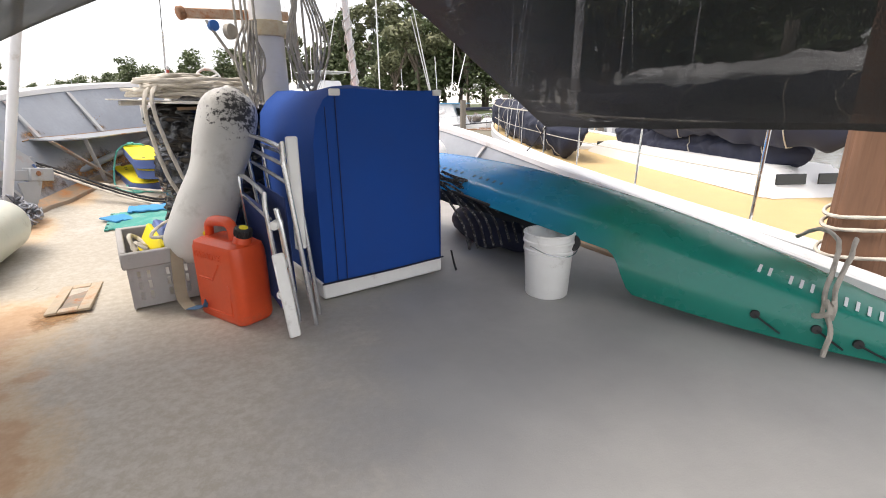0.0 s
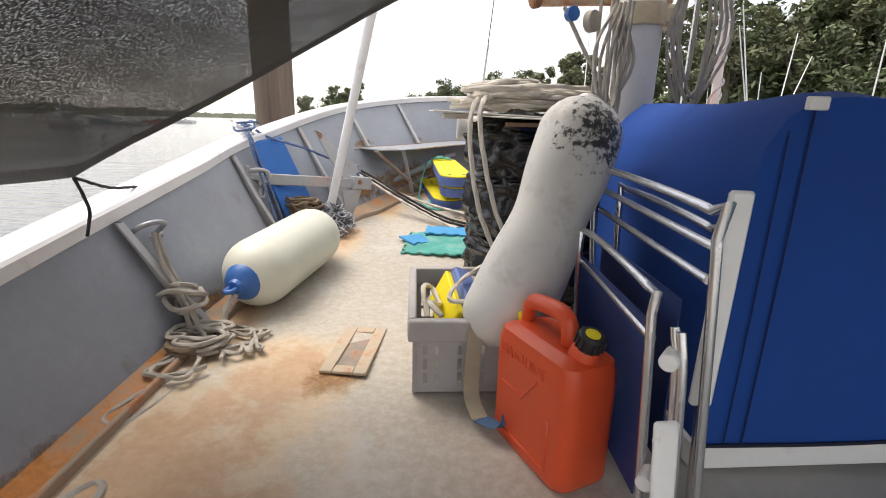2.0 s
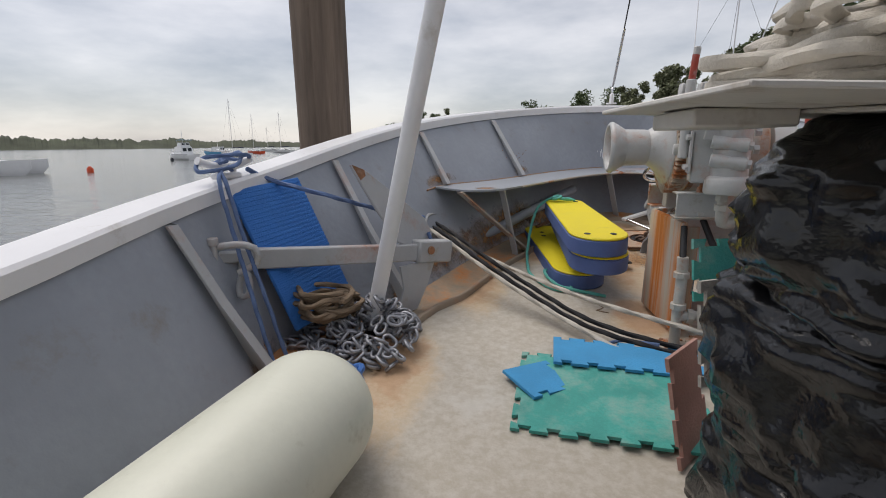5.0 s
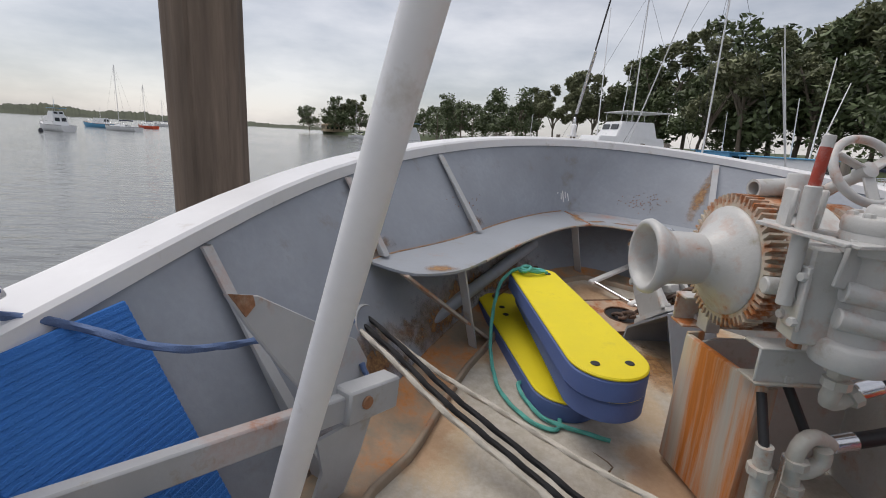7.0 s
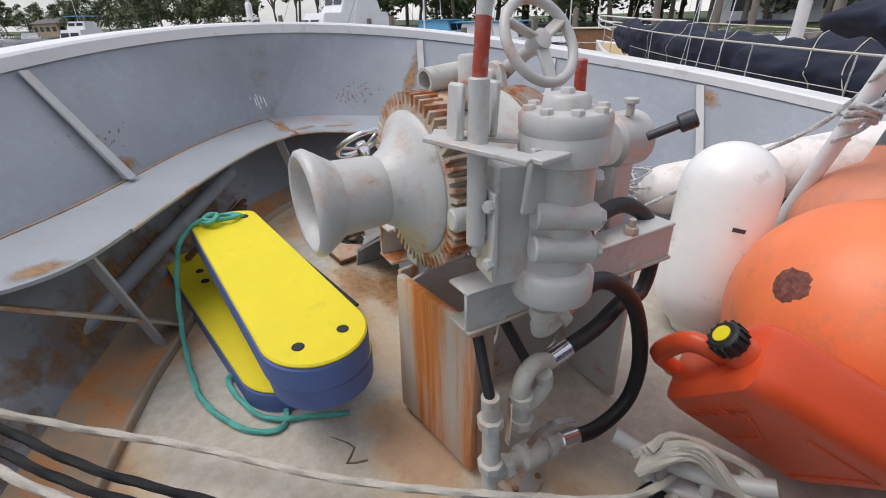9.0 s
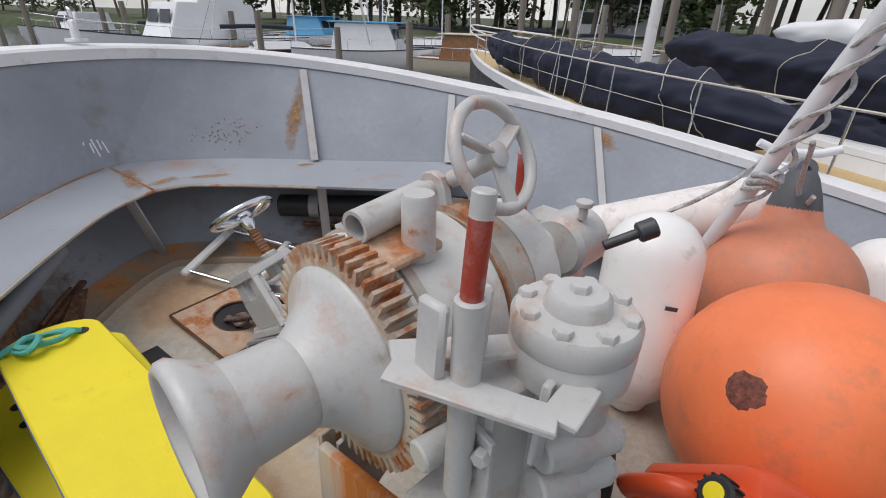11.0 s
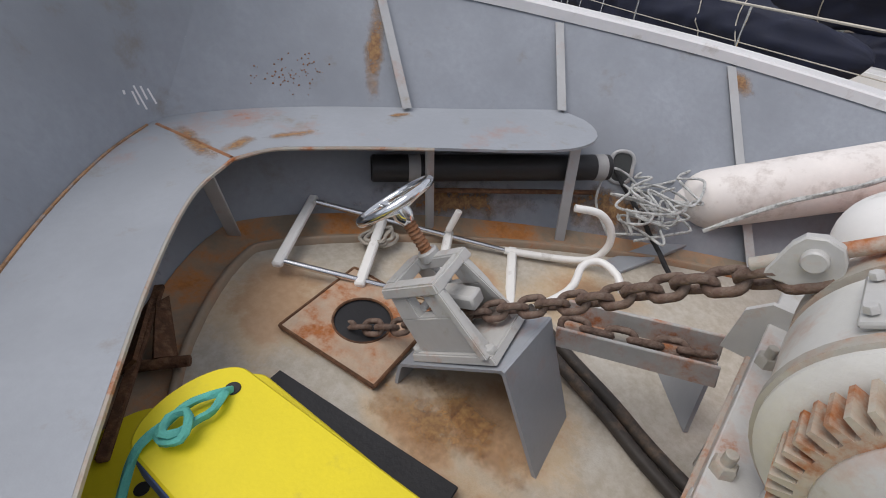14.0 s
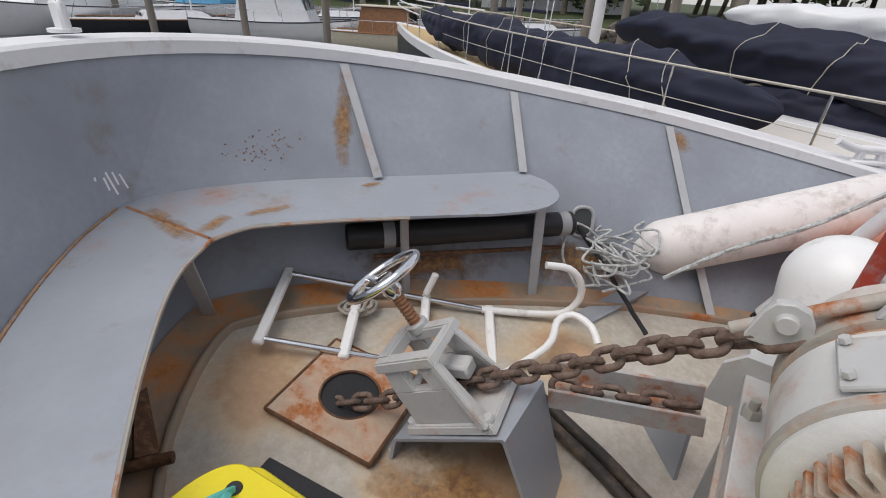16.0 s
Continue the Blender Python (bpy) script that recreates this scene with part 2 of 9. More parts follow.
def join(*parts):
    out = parts[0]
    for p in parts[1:]:
        me = bpy.data.meshes.new("tmp")
        p.to_mesh(me)
        p.free()
        out.from_mesh(me)
        bpy.data.meshes.remove(me)
    return out


def box(sx, sy, sz, m=None, bevel=0.004, seg=1):
    """A bevelled block that stands on z = 0, centred in x and y."""
    bm = bmesh.new()
    bmesh.ops.create_cube(bm, size=1, matrix=Matrix.Translation((0, 0, sz / 2)) @ Matrix.Diagonal((sx, sy, sz, 1)))
    if bevel:
        bmesh.ops.bevel(bm, geom=list(bm.edges), offset=min(bevel, sx / 3, sy / 3, sz / 3), segments=seg, profile=0.5, affect="EDGES")
    return moved(bm, m) if m is not None else bm


def span(p, q, up=(0, 0, 1)):
    """A pose whose z axis runs from p to q."""
    p, q = Vector(p), Vector(q)
    return Matrix.Translation(p) @ (q - p).to_track_quat("Z", "Y").to_matrix().to_4x4()


def beam(p, q, sx, sy, bevel=0.004, turn=0.0):
    p, q = Vector(p), Vector(q)
    return box(sx, sy, (q - p).length, span(p, q) @ pose(0, 0, 0, 0, 0, turn), bevel)


def lathe(profile, n=24, m=None):
    """Turns (radius, height) pairs about the z axis."""
    bm = bmesh.new()
    rings = []
    for r, z in profile:
        if r < 1e-5:
            rings.append([bm.verts.new((0, 0, z))])
        else:
            rings.append([bm.verts.new((r * math.cos(2 * math.pi * i / n), r * math.sin(2 * math.pi * i / n), z)) for i in range(n)])
    for a, b in zip(rings, rings[1:]):
        for i in range(n):
            j = (i + 1) % n
            if len(a) == 1 and len(b) == 1:
                continue
            if len(a) == 1:
                bm.faces.new((a[0], b[i], b[j]))
            elif len(b) == 1:
                bm.faces.new((a[i], b[0], a[j]))
            else:
                bm.faces.new((a[i], b[i], b[j], a[j]))
    for ring in (rings[0], rings[-1]):
        if len(ring) > 2 and not (profile[0] == profile[-1]):
            bm.faces.new(ring)
    return moved(bm, m) if m is not None else bm


def rod(p, q, r, n=14, r2=None, bevel=0.0):
    p, q = Vector(p), Vector(q)
    h = (q - p).length
    r2 = r if r2 is None else r2
    b = bevel or min(r, r2, h) * 0.15
    return lathe([(0, 0), (r - b, 0), (r, b), (r2, h - b), (r2 - b, h), (0, h)], n, span(p, q))


def smooth_path(points, step=0.03, closed=False):
    pts = [Vector(p) for p in points]
    out = []
    n = len(pts)
    for i in range(n if closed else n - 1):
        if closed:
            a, b, c, d = pts[i - 1], pts[i], pts[(i + 1) % n], pts[(i + 2) % n]
        else:
            b, c = pts[i], pts[i + 1]
            a = pts[i - 1] if i else b * 2 - c
            d = pts[i + 2] if i + 2 < n else c * 2 - b
        k = max(2, int((c - b).length / step))
        for j in range(k):
            t = j / k
            out.append(0.5 * (2 * b + (c - a) * t + (2 * a - 5 * b + 4 * c - d) * t * t + (3 * b - a - 3 * c + d) * t ** 3))
    if not closed:
        out.append(pts[-1])
    return out


def tube(points, r, n=10, step=0.03, closed=False, twist=0.0, lobes=3, smooth=True, flat=1.0, taper=None):
    """A pipe, hose or rope along a path; twist (turns a metre) gives laid strands."""
    path = smooth_path(points, step, closed) if smooth else [Vector(p) for p in points]
    bm = bmesh.new()
    rings, nrm, run = [], None, 0.0
    k = len(path)
    for i, p in enumerate(path):
        a = path[i - 1] if (i or closed) else p
        b = path[(i + 1) % k] if (i + 1 < k or closed) else p
        t = (b - a)
        t = t.normalized() if t.length > 1e-9 else Vector((0, 0, 1))
        if nrm is None:
            nrm = t.orthogonal().normalized()
        nrm = nrm - t * nrm.dot(t)
        nrm = nrm.normalized() if nrm.length > 1e-6 else t.orthogonal().normalized()
        bn = t.cross(nrm)
        if i:
            run += (p - path[i - 1]).length
        ring = []
        rr = r if taper is None else r * (taper[0] + (taper[1] - taper[0]) * i / max(k - 1, 1))
        for j in range(n):
            w = 2 * math.pi * j / n
            q = rr * (1 + (0.16 * math.cos(lobes * w - 2 * math.pi * twist * run) if twist else 0))
            ring.append(bm.verts.new(p + nrm * (q * math.cos(w)) + bn * (q * math.sin(w) * flat)))
        rings.append(ring)
    for a, b in list(zip(rings, rings[1:])) + ([(rings[-1], rings[0])] if closed else []):
        for j in range(n):
            bm.faces.new((a[j], b[j], b[(j + 1) % n], a[(j + 1) % n]))
    if not closed:
        bm.faces.new(rings[0])
        bm.faces.new(rings[-1])
    return bm


def rope(points, r=0.008, step=0.012, closed=False):
    return tube(points, r, 9, step, closed, twist=0.16 / (r * 2.2), lobes=3)


def slab(outline, thick, m=None, bevel=0.0):
    """A plate from a plan outline, between z = 0 and thick."""
    bm = bmesh.new()
    vs = [bm.verts.new((x, y, 0)) for x, y in outline]
    f = bm.faces.new(vs)
    r = bmesh.ops.extrude_face_region(bm, geom=[f])
    bmesh.ops.translate(bm, vec=(0, 0, thick), verts=[v for v in r["geom"] if isinstance(v, bmesh.types.BMVert)])
    if bevel:
        es = [e for e in bm.edges if abs(e.verts[0].co.z - e.verts[1].co.z) < 1e-6]
        bmesh.ops.bevel(bm, geom=es, offset=bevel, segments=1, affect="EDGES")
    return moved(bm, m) if m is not None else bm


def grid(fn, nu, nv, closed_u=False):
    """A sheet through fn(u, v), u and v from 0 to 1."""
    bm = bmesh.new()
    vs = [[bm.verts.new(fn(i / nu, j / nv)) for j in range(nv + 1)] for i in range(nu + (0 if closed_u else 1))]
    k = len(vs)
    for i in range(k if closed_u else k - 1):
        for j in range(nv):
            bm.faces.new((vs[i][j], vs[(i + 1) % k][j], vs[(i + 1) % k][j + 1], vs[i][j + 1]))
    return bm


def thicken(bm, t):
    bmesh.ops.recalc_face_normals(bm, faces=bm.faces)
    bmesh.ops.solidify(bm, geom=list(bm.faces), thickness=t)
    return bm


def rounded(w, h, r, n=6):
    """A rounded rectangle's outline about the middle."""
    out = []
    for cx, cy, a0 in ((w / 2 - r, h / 2 - r, 0), (-w / 2 + r, h / 2 - r, 90), (-w / 2 + r, -h / 2 + r, 180), (w / 2 - r, -h / 2 + r, 270)):
        out += [(cx + r * math.cos(radians(a0 + 90 * i / n)), cy + r * math.sin(radians(a0 + 90 * i / n))) for i in range(n + 1)]
    return out


def capsule(length, r, m=None, n=28, end=1.0, nose=0.0):
    """A fender's body along z, with domed ends."""
    prof = [(0, 0)]
    k = 8
    for i in range(1, k + 1):
        a = math.pi / 2 * i / k
        prof.append((r * math.sin(a), r * end * (1 - math.cos(a))))
    for i in range(1, 7):
        prof.append((r, r * end + (length - 2 * r * end) * i / 7))
    for i in range(k, -1, -1):
        a = math.pi / 2 * i / k
        prof.append((r * math.sin(a) if i else 0, length - r * end * (1 - math.cos(a))))
    return lathe(prof, n, m)


def bolt(p, d, r=0.014, h=0.014):
    p, d = Vector(p), Vector(d).normalized()
    return lathe([(0, 0), (r, 0), (r, h * 0.8), (r * 0.85, h), (0, h)], 6, span(p, p + d))


# ================= the boat's lines =================
def z_rail(x, y):
    dip = 0.06 * math.exp(-((y - 5.0) / 1.0) ** 2) * min(1.0, max(0.0, -x / 1.5))
    return 0.60 + 0.165 * (y - 3.47) - 0.042 * (x + 0.12) - dip


def z_deck(x, y):
    return -0.03 + 0.03 * (y - 2.1) + 0.009 * max(y - 2.1, 0) ** 2 - 0.03 * x


def z_shelf(x, y):
    return 0.79 + 0.04 * (y - 7) - 0.015 * x


RAIL_Y = (-3.0, 4.3, 5.3, 6.38, 7.19, 7.75, 7.97)
SHELF_Y = (-3.0, 4.45, 5.3, 5.93, 6.87, 7.45, 7.85)
PORT_SHELF_Y = (-3.0, 4.45, 5.3, 6.28, 6.96, 7.45, 7.85)
FOOT_Y = (-3.0, 4.5, 5.35, 5.85, 6.6, 7.2, 7.56)


def skew(y):
    return -0.4 * (max(y - 4.0, 0) / 3.5) ** 1.5


def ease(a, b, y):
    k = min(1.0, max(0.0, (y - a) / (b - a)))
    return k * k * (3 - 2 * k)


def rail_shift(side, y):
    """The bow is not quite true: the rail bulges to port and the stem lies off the middle line."""
    return -0.13 * ease(3.7, 4.9, y) + 0.03 * ease(6.4, 7.2, y) if side < 0 else -0.10 * ease(6.3, 7.2, y)


def hull_point(side, yr, level):
    """The inner face of the bulwark: level 0 at the deck, 1 at the shelf's height, 2 under the rail. side is -1 to port."""
    if level == 2:
        x = side * 2.36 * math.sqrt(max(0.0, 1 - (max(yr - 4.0, 0) / 3.97) ** 2)) + rail_shift(side, yr)
        return Vector((x, yr, z_rail(x, yr)))
    if level == 1:
        y = float(np.interp(yr, RAIL_Y, PORT_SHELF_Y if side < 0 else SHELF_Y))
        x = skew(y) + side * 2.25 * max(0.0, 1 - (max(y - 3.0, 0) / 4.85) ** 2) ** (0.8 if side < 0 else 0.6)
        x += -0.21 * math.exp(-((y - 6.15) / 0.38) ** 2) if side < 0 else 0.22 * math.exp(-((y - 6.8) / 0.35) ** 2)
        k = min(1.0, max(0.0, (yr - 5.75) / 0.7 if side < 0 else (yr - 6.4) / 0.7))
        k = k * k * (3 - 2 * k)
        plain = hull_point(side, yr, 0).lerp(hull_point(side, yr, 2), 0.55)
        return plain.lerp(Vector((x, y, z_shelf(x, y))), k)
    y = float(np.interp(yr, RAIL_Y, FOOT_Y))
    x = skew(y) + side * 2.17 * max(0.0, 1 - (max(y - 3.0, 0) / 4.56) ** 2) ** 0.7
    x -= 0.30 * math.exp(-((y - 4.85) / 0.42) ** 2) if side < 0 else 0.0
    return Vector((x, y, z_deck(x, y) - 0.004))


STATIONS = [-3 + 7 * i / 14 for i in range(14)] + [4 + 3.97 * math.sin(radians(a)) for a in range(0, 91, 3)]


def plating(side):
    rows = []
    for yr in STATIONS:
        f, s, r = (hull_point(side, yr, k) for k in (0, 1, 2))
        rows.append([f, f.lerp(s, 0.5), s, s.lerp(r, 0.5), r])
    bm = bmesh.new()
    vs = [[bm.verts.new(p) for p in row] for row in rows]
    for a, b in zip(vs, vs[1:]):
        for j in range(4):
            if (a[j].co - b[j].co).length > 1e-5 or (a[j + 1].co - b[j + 1].co).length > 1e-5:
                bm.faces.new((a[j], b[j], b[j + 1], a[j + 1]))
    return bm


def outward(side, yr):
    """The plan direction square to the rail."""
    if yr <= 4:
        return Vector((side, 0, 0))
    p = hull_point(side, yr, 2)
    return Vector(((p.x - rail_shift(side, yr)) / 2.36 ** 2, (yr - 4) / 3.97 ** 2, 0)).normalized()


def outer_side(side):
    """The hull's outside, from under the rail to below the water."""
    bm = bmesh.new()
    vs = []
    for yr in STATIONS:
        p, o = hull_point(side, yr, 2), outward(side, yr)
        f, s = hull_point(side, yr, 0), hull_point(side, yr, 1)
        top = p + o * 0.10 + Vector((0, 0, 0.02))
        shelf_out = s + o * 0.10
        mid = f + o * 0.10 - Vector((0, 0, 0.2))
        low = Vector((f.x * 0.8, f.y - 0.3 * max(0, (yr - 4) / 4), -2.2))
        vs.append([bm.verts.new(q) for q in (top, shelf_out, mid, low)])
    for a, b in zip(vs, vs[1:]):
        for j in range(3):
            bm.faces.new((a[j], b[j], b[j + 1], a[j + 1]))
    return bm


def rail_cap(side):
    rows = []
    for yr in STATIONS:
        p, o = hull_point(side, yr, 2), outward(side, yr)
        up = Vector((0, 0, 1))
        i0 = p - o * 0.012
        rows.append([i0, i0 + up * 0.05, i0 + up * 0.062 + o * 0.012, p + o * 0.15 + up * 0.066, p + o * 0.165 + up * 0.05, p + o * 0.165, p + o * 0.1])
    bm = bmesh.new()
    vs = [[bm.verts.new(q) for q in r] for r in rows]
    for a, b in zip(vs, vs[1:]):
        for j in range(7):
            k = (j + 1) % 7
            bm.faces.new((a[j], b[j], b[k], a[k]))
    return bm


def kerb_bar(side):
    """The low steel waterway bar that stands on the deck inside the bulwark."""
    pts = []
    for yr in STATIONS:
        f, o = hull_point(side, yr, 0), outward(side, yr)
        k = 0.10 + (0.06 * (yr - 6.8) if yr > 6.8 else 0) + (0.12 * ease(4.9, 5.9, yr) * (1 - ease(7.0, 7.8, yr)) + 0.28 * math.exp(-((yr - 4.8) / 0.42) ** 2) if side < 0 else 0)
        x, y = f.x - o.x * k, f.y - o.y * k
        pts.append(Vector((x, y, z_deck(x, y))))
    bm = bmesh.new()
    vs = []
    for i, p in enumerate(pts):
        d = (pts[min(i + 1, len(pts) - 1)] - pts[max(i - 1, 0)]).normalized()
        n = Vector((-d.y, d.x, 0)) * side
        vs.append([bm.verts.new(p + n * w + Vector((0, 0, h))) for w, h in ((0.012, -0.01), (0.012, 0.028), (0.006, 0.034), (-0.006, 0.034), (-0.012, 0.028), (-0.012, -0.01))])
    for a, b in zip(vs, vs[1:]):
        for j in range(5):
            bm.faces.new((a[j], b[j], b[j + 1], a[j + 1]))
    return bm


def waterway_strip(side):
    """The gutter between the flat bar and the bulwark's foot."""
    bm = bmesh.new()
    vs = []
    for yr in STATIONS:
        f, o = hull_point(side, yr, 0), outward(side, yr)
        k = 0.09 + (0.06 * (yr - 6.8) if yr > 6.8 else 0) + (0.12 * ease(4.9, 5.9, yr) * (1 - ease(7.0, 7.8, yr)) + 0.28 * math.exp(-((yr - 4.8) / 0.42) ** 2) if side < 0 else 0)
        a, c = f - o * k, f + o * 0.01
        vs.append([bm.verts.new((p.x, p.y, z_deck(p.x, p.y) + h)) for p, h in ((a, 0.005), (a.lerp(c, 0.55), 0.006), (c, 0.03))])
    for a, b in zip(vs, vs[1:]):
        for j in range(2):
            bm.faces.new((a[j], b[j], b[j + 1], a[j + 1]))
    return bm


def deck_sheet():
    bm = bmesh.new()
    vs = []
    for i in range(107):
        y = -3 + i * 0.1
        h = 2.22 * max(0.0, 1 - (max(y - 3.0, 0) / 4.62) ** 2) ** 0.7
        row = []
        for j in range(25):
            x = skew(y) + h * (j / 12 - 1)
            row.append(bm.verts.new((x, y, z_deck(x, y))))
        vs.append(row)
    for a, b in zip(vs, vs[1:]):
        for j in range(24):
            bm.faces.new((a[j], a[j + 1], b[j + 1], b[j]))
    return bm


def deck_material():
    """Worn grey deck paint: beige where it has faded, awning shade put into the grey, rust bleeding from the fittings
    and the waterway.
    """
    m = bpy.data.materials.new("worn_deck_paint")
    m.use_nodes = True
    n, l = m.node_tree.nodes, m.node_tree.links
    b = n["Principled BSDF"]
    tc = n.new("ShaderNodeTexCoord")

    def tex(sc, detail=5.0, ro=0.6, stretch=None):
        t = n.new("ShaderNodeTexNoise")
        t.inputs["Scale"].default_value, t.inputs["Detail"].default_value, t.inputs["Roughness"].default_value = sc, detail, ro
        src = tc.outputs["Object"]
        if stretch:
            mp = n.new("ShaderNodeMapping")
            mp.inputs["Scale"].default_value = stretch
            l.new(src, mp.inputs["Vector"])
            src = mp.outputs["Vector"]
        l.new(src, t.inputs["Vector"])
        return t.outputs["Fac"]

    def ramp(fac, a, c, lo=0.0, hi=1.0):
        r = n.new("ShaderNodeMapRange")
        r.interpolation_type = "SMOOTHSTEP"
        for k, v in (("From Min", a), ("From Max", c), ("To Min", lo), ("To Max", hi)):
            r.inputs[k].default_value = v
        l.new(fac, r.inputs["Value"])
        return r.outputs["Result"]

    def op(kind, a, c):
        x = n.new("ShaderNodeMath")
        x.operation = kind
        for v, s in ((a, x.inputs[0]), (c, x.inputs[1])):
            if isinstance(v, (int, float)):
                s.default_value = v
            else:
                l.new(v, s)
        return x.outputs[0]

    def mix(fac, a, c):
        x = n.new("ShaderNodeMix")
        x.data_type = "RGBA"
        for v, s in ((fac, x.inputs[0]), (a, x.inputs[6]), (c, x.inputs[7])):
            if isinstance(v, (int, float)):
                s.default_value = v
            elif isinstance(v, tuple):
                s.default_value = (*v, 1)
            else:
                l.new(v, s)
        return x.outputs[2]

    def near(x, y, r, sx=1.0, sy=1.0):
        mp = n.new("ShaderNodeMapping")
        mp.inputs["Location"].default_value = (-x * sx, -y * sy, 0)
        mp.inputs["Scale"].default_value = (sx, sy, 0)
        l.new(tc.outputs["Object"], mp.inputs["Vector"])
        ln = n.new("ShaderNodeVectorMath")
        ln.operation = "LENGTH"
        l.new(mp.outputs["Vector"], ln.inputs[0])
        return ramp(ln.outputs["Value"], r, 0.0)

    broad, patch, fine, grit = tex(1.3), tex(3.4, 8, 0.7), tex(28, 6, 0.7), tex(160, 3)
    grey = mix(ramp(broad, 0.3, 0.7), (0.34, 0.34, 0.335), (0.40, 0.40, 0.39))
    worn = mix(ramp(fine, 0.35, 0.7), (0.43, 0.38, 0.30), (0.55, 0.51, 0.44))
    sep = n.new("ShaderNodeSeparateXYZ")
    l.new(tc.outputs["Object"], sep.inputs[0])
    # walked, weathered part to port and ahead; sheltered grey also paints in awning shade
    across = ramp(op("ADD", op("MULTIPLY", sep.outputs["X"], -1.0), op("ADD", op("MULTIPLY", sep.outputs["Y"], 0.42), op("MULTIPLY", patch, 1.0))), 1.05, 2.2)
    col = mix(op("MULTIPLY", across, 0.85), grey, worn)
    scuff = ramp(patch, 0.52, 0.68)
    col = mix(op("MULTIPLY", scuff, op("MULTIPLY", across, 0.6)), col, (0.58, 0.565, 0.52))
    # rust bleeding out
    spots = ((-1.62, 2.95, 0.55, 1.0, 0.8), (-1.75, 2.35, 0.85, 1.0, 0.7), (-1.55, 1.75, 0.55, 1, 0.6), (-0.62, 5.45, 0.42, 1.0, 1.0), (-0.62, 6.1, 0.55, 1.6, 0.9), (-0.25, 6.2, 0.5, 1, 1),
             (-1.55, 5.75, 0.6, 1.3, 0.8), (-1.25, 6.4, 0.5, 1, 1), (-1.75, 4.8, 0.55, 1.6, 0.6), (-0.35, 5.05, 0.35, 1, 1), (0.45, 6.3, 0.5, 1, 1), (-0.5, 7.1, 0.5, 1, 1), (-1.0, 6.7, 0.6, 1, 1), (0.1, 6.75, 0.5, 1, 1), (-0.52, 6.38, 0.42, 2.6, 1.0), (-0.66, 5.62, 0.32, 1.3, 1.6), (-0.62, 5.15, 0.25, 1, 1), (-2.0, 3.3, 0.45, 1.8, 0.5), (-1.95, 2.4, 0.4, 1.5, 0.4))
    total = None
    for s in spots:
        d = near(*s)
        total = d if total is None else op("MAXIMUM", total, d)
    stain = tex(4.5, 8, 0.72, (1.0, 0.55, 1))
    wide = ramp(op("ADD", op("MULTIPLY", total, 0.75), op("MULTIPLY", stain, 1.1)), 0.78, 1.18)
    hard = ramp(op("ADD", op("MULTIPLY", total, 0.8), op("MULTIPLY", patch, 1.2)), 1.12, 1.32)
    col = mix(op("MULTIPLY", wide, 0.5), col, (0.64, 0.44, 0.23))
    col = mix(op("MULTIPLY", hard, 0.45), col, mix(fine, (0.27, 0.10, 0.03), (0.55, 0.27, 0.11)))
    col = mix(ramp(grit, 0.64, 0.8, 0, 0.28), col, (0.22, 0.18, 0.14))
    l.new(col, b.inputs["Base Color"])
    l.new(ramp(patch, 0.2, 0.8, 0.42, 0.78), b.inputs["Roughness"])
    bp = n.new("ShaderNodeBump")
    bp.inputs["Strength"].default_value, bp.inputs["Distance"].default_value = 0.25, 0.006
    l.new(op("ADD", fine, op("MULTIPLY", grit, 0.6)), bp.inputs["Height"])
    l.new(bp.outputs["Normal"], b.inputs["Normal"])
    return m


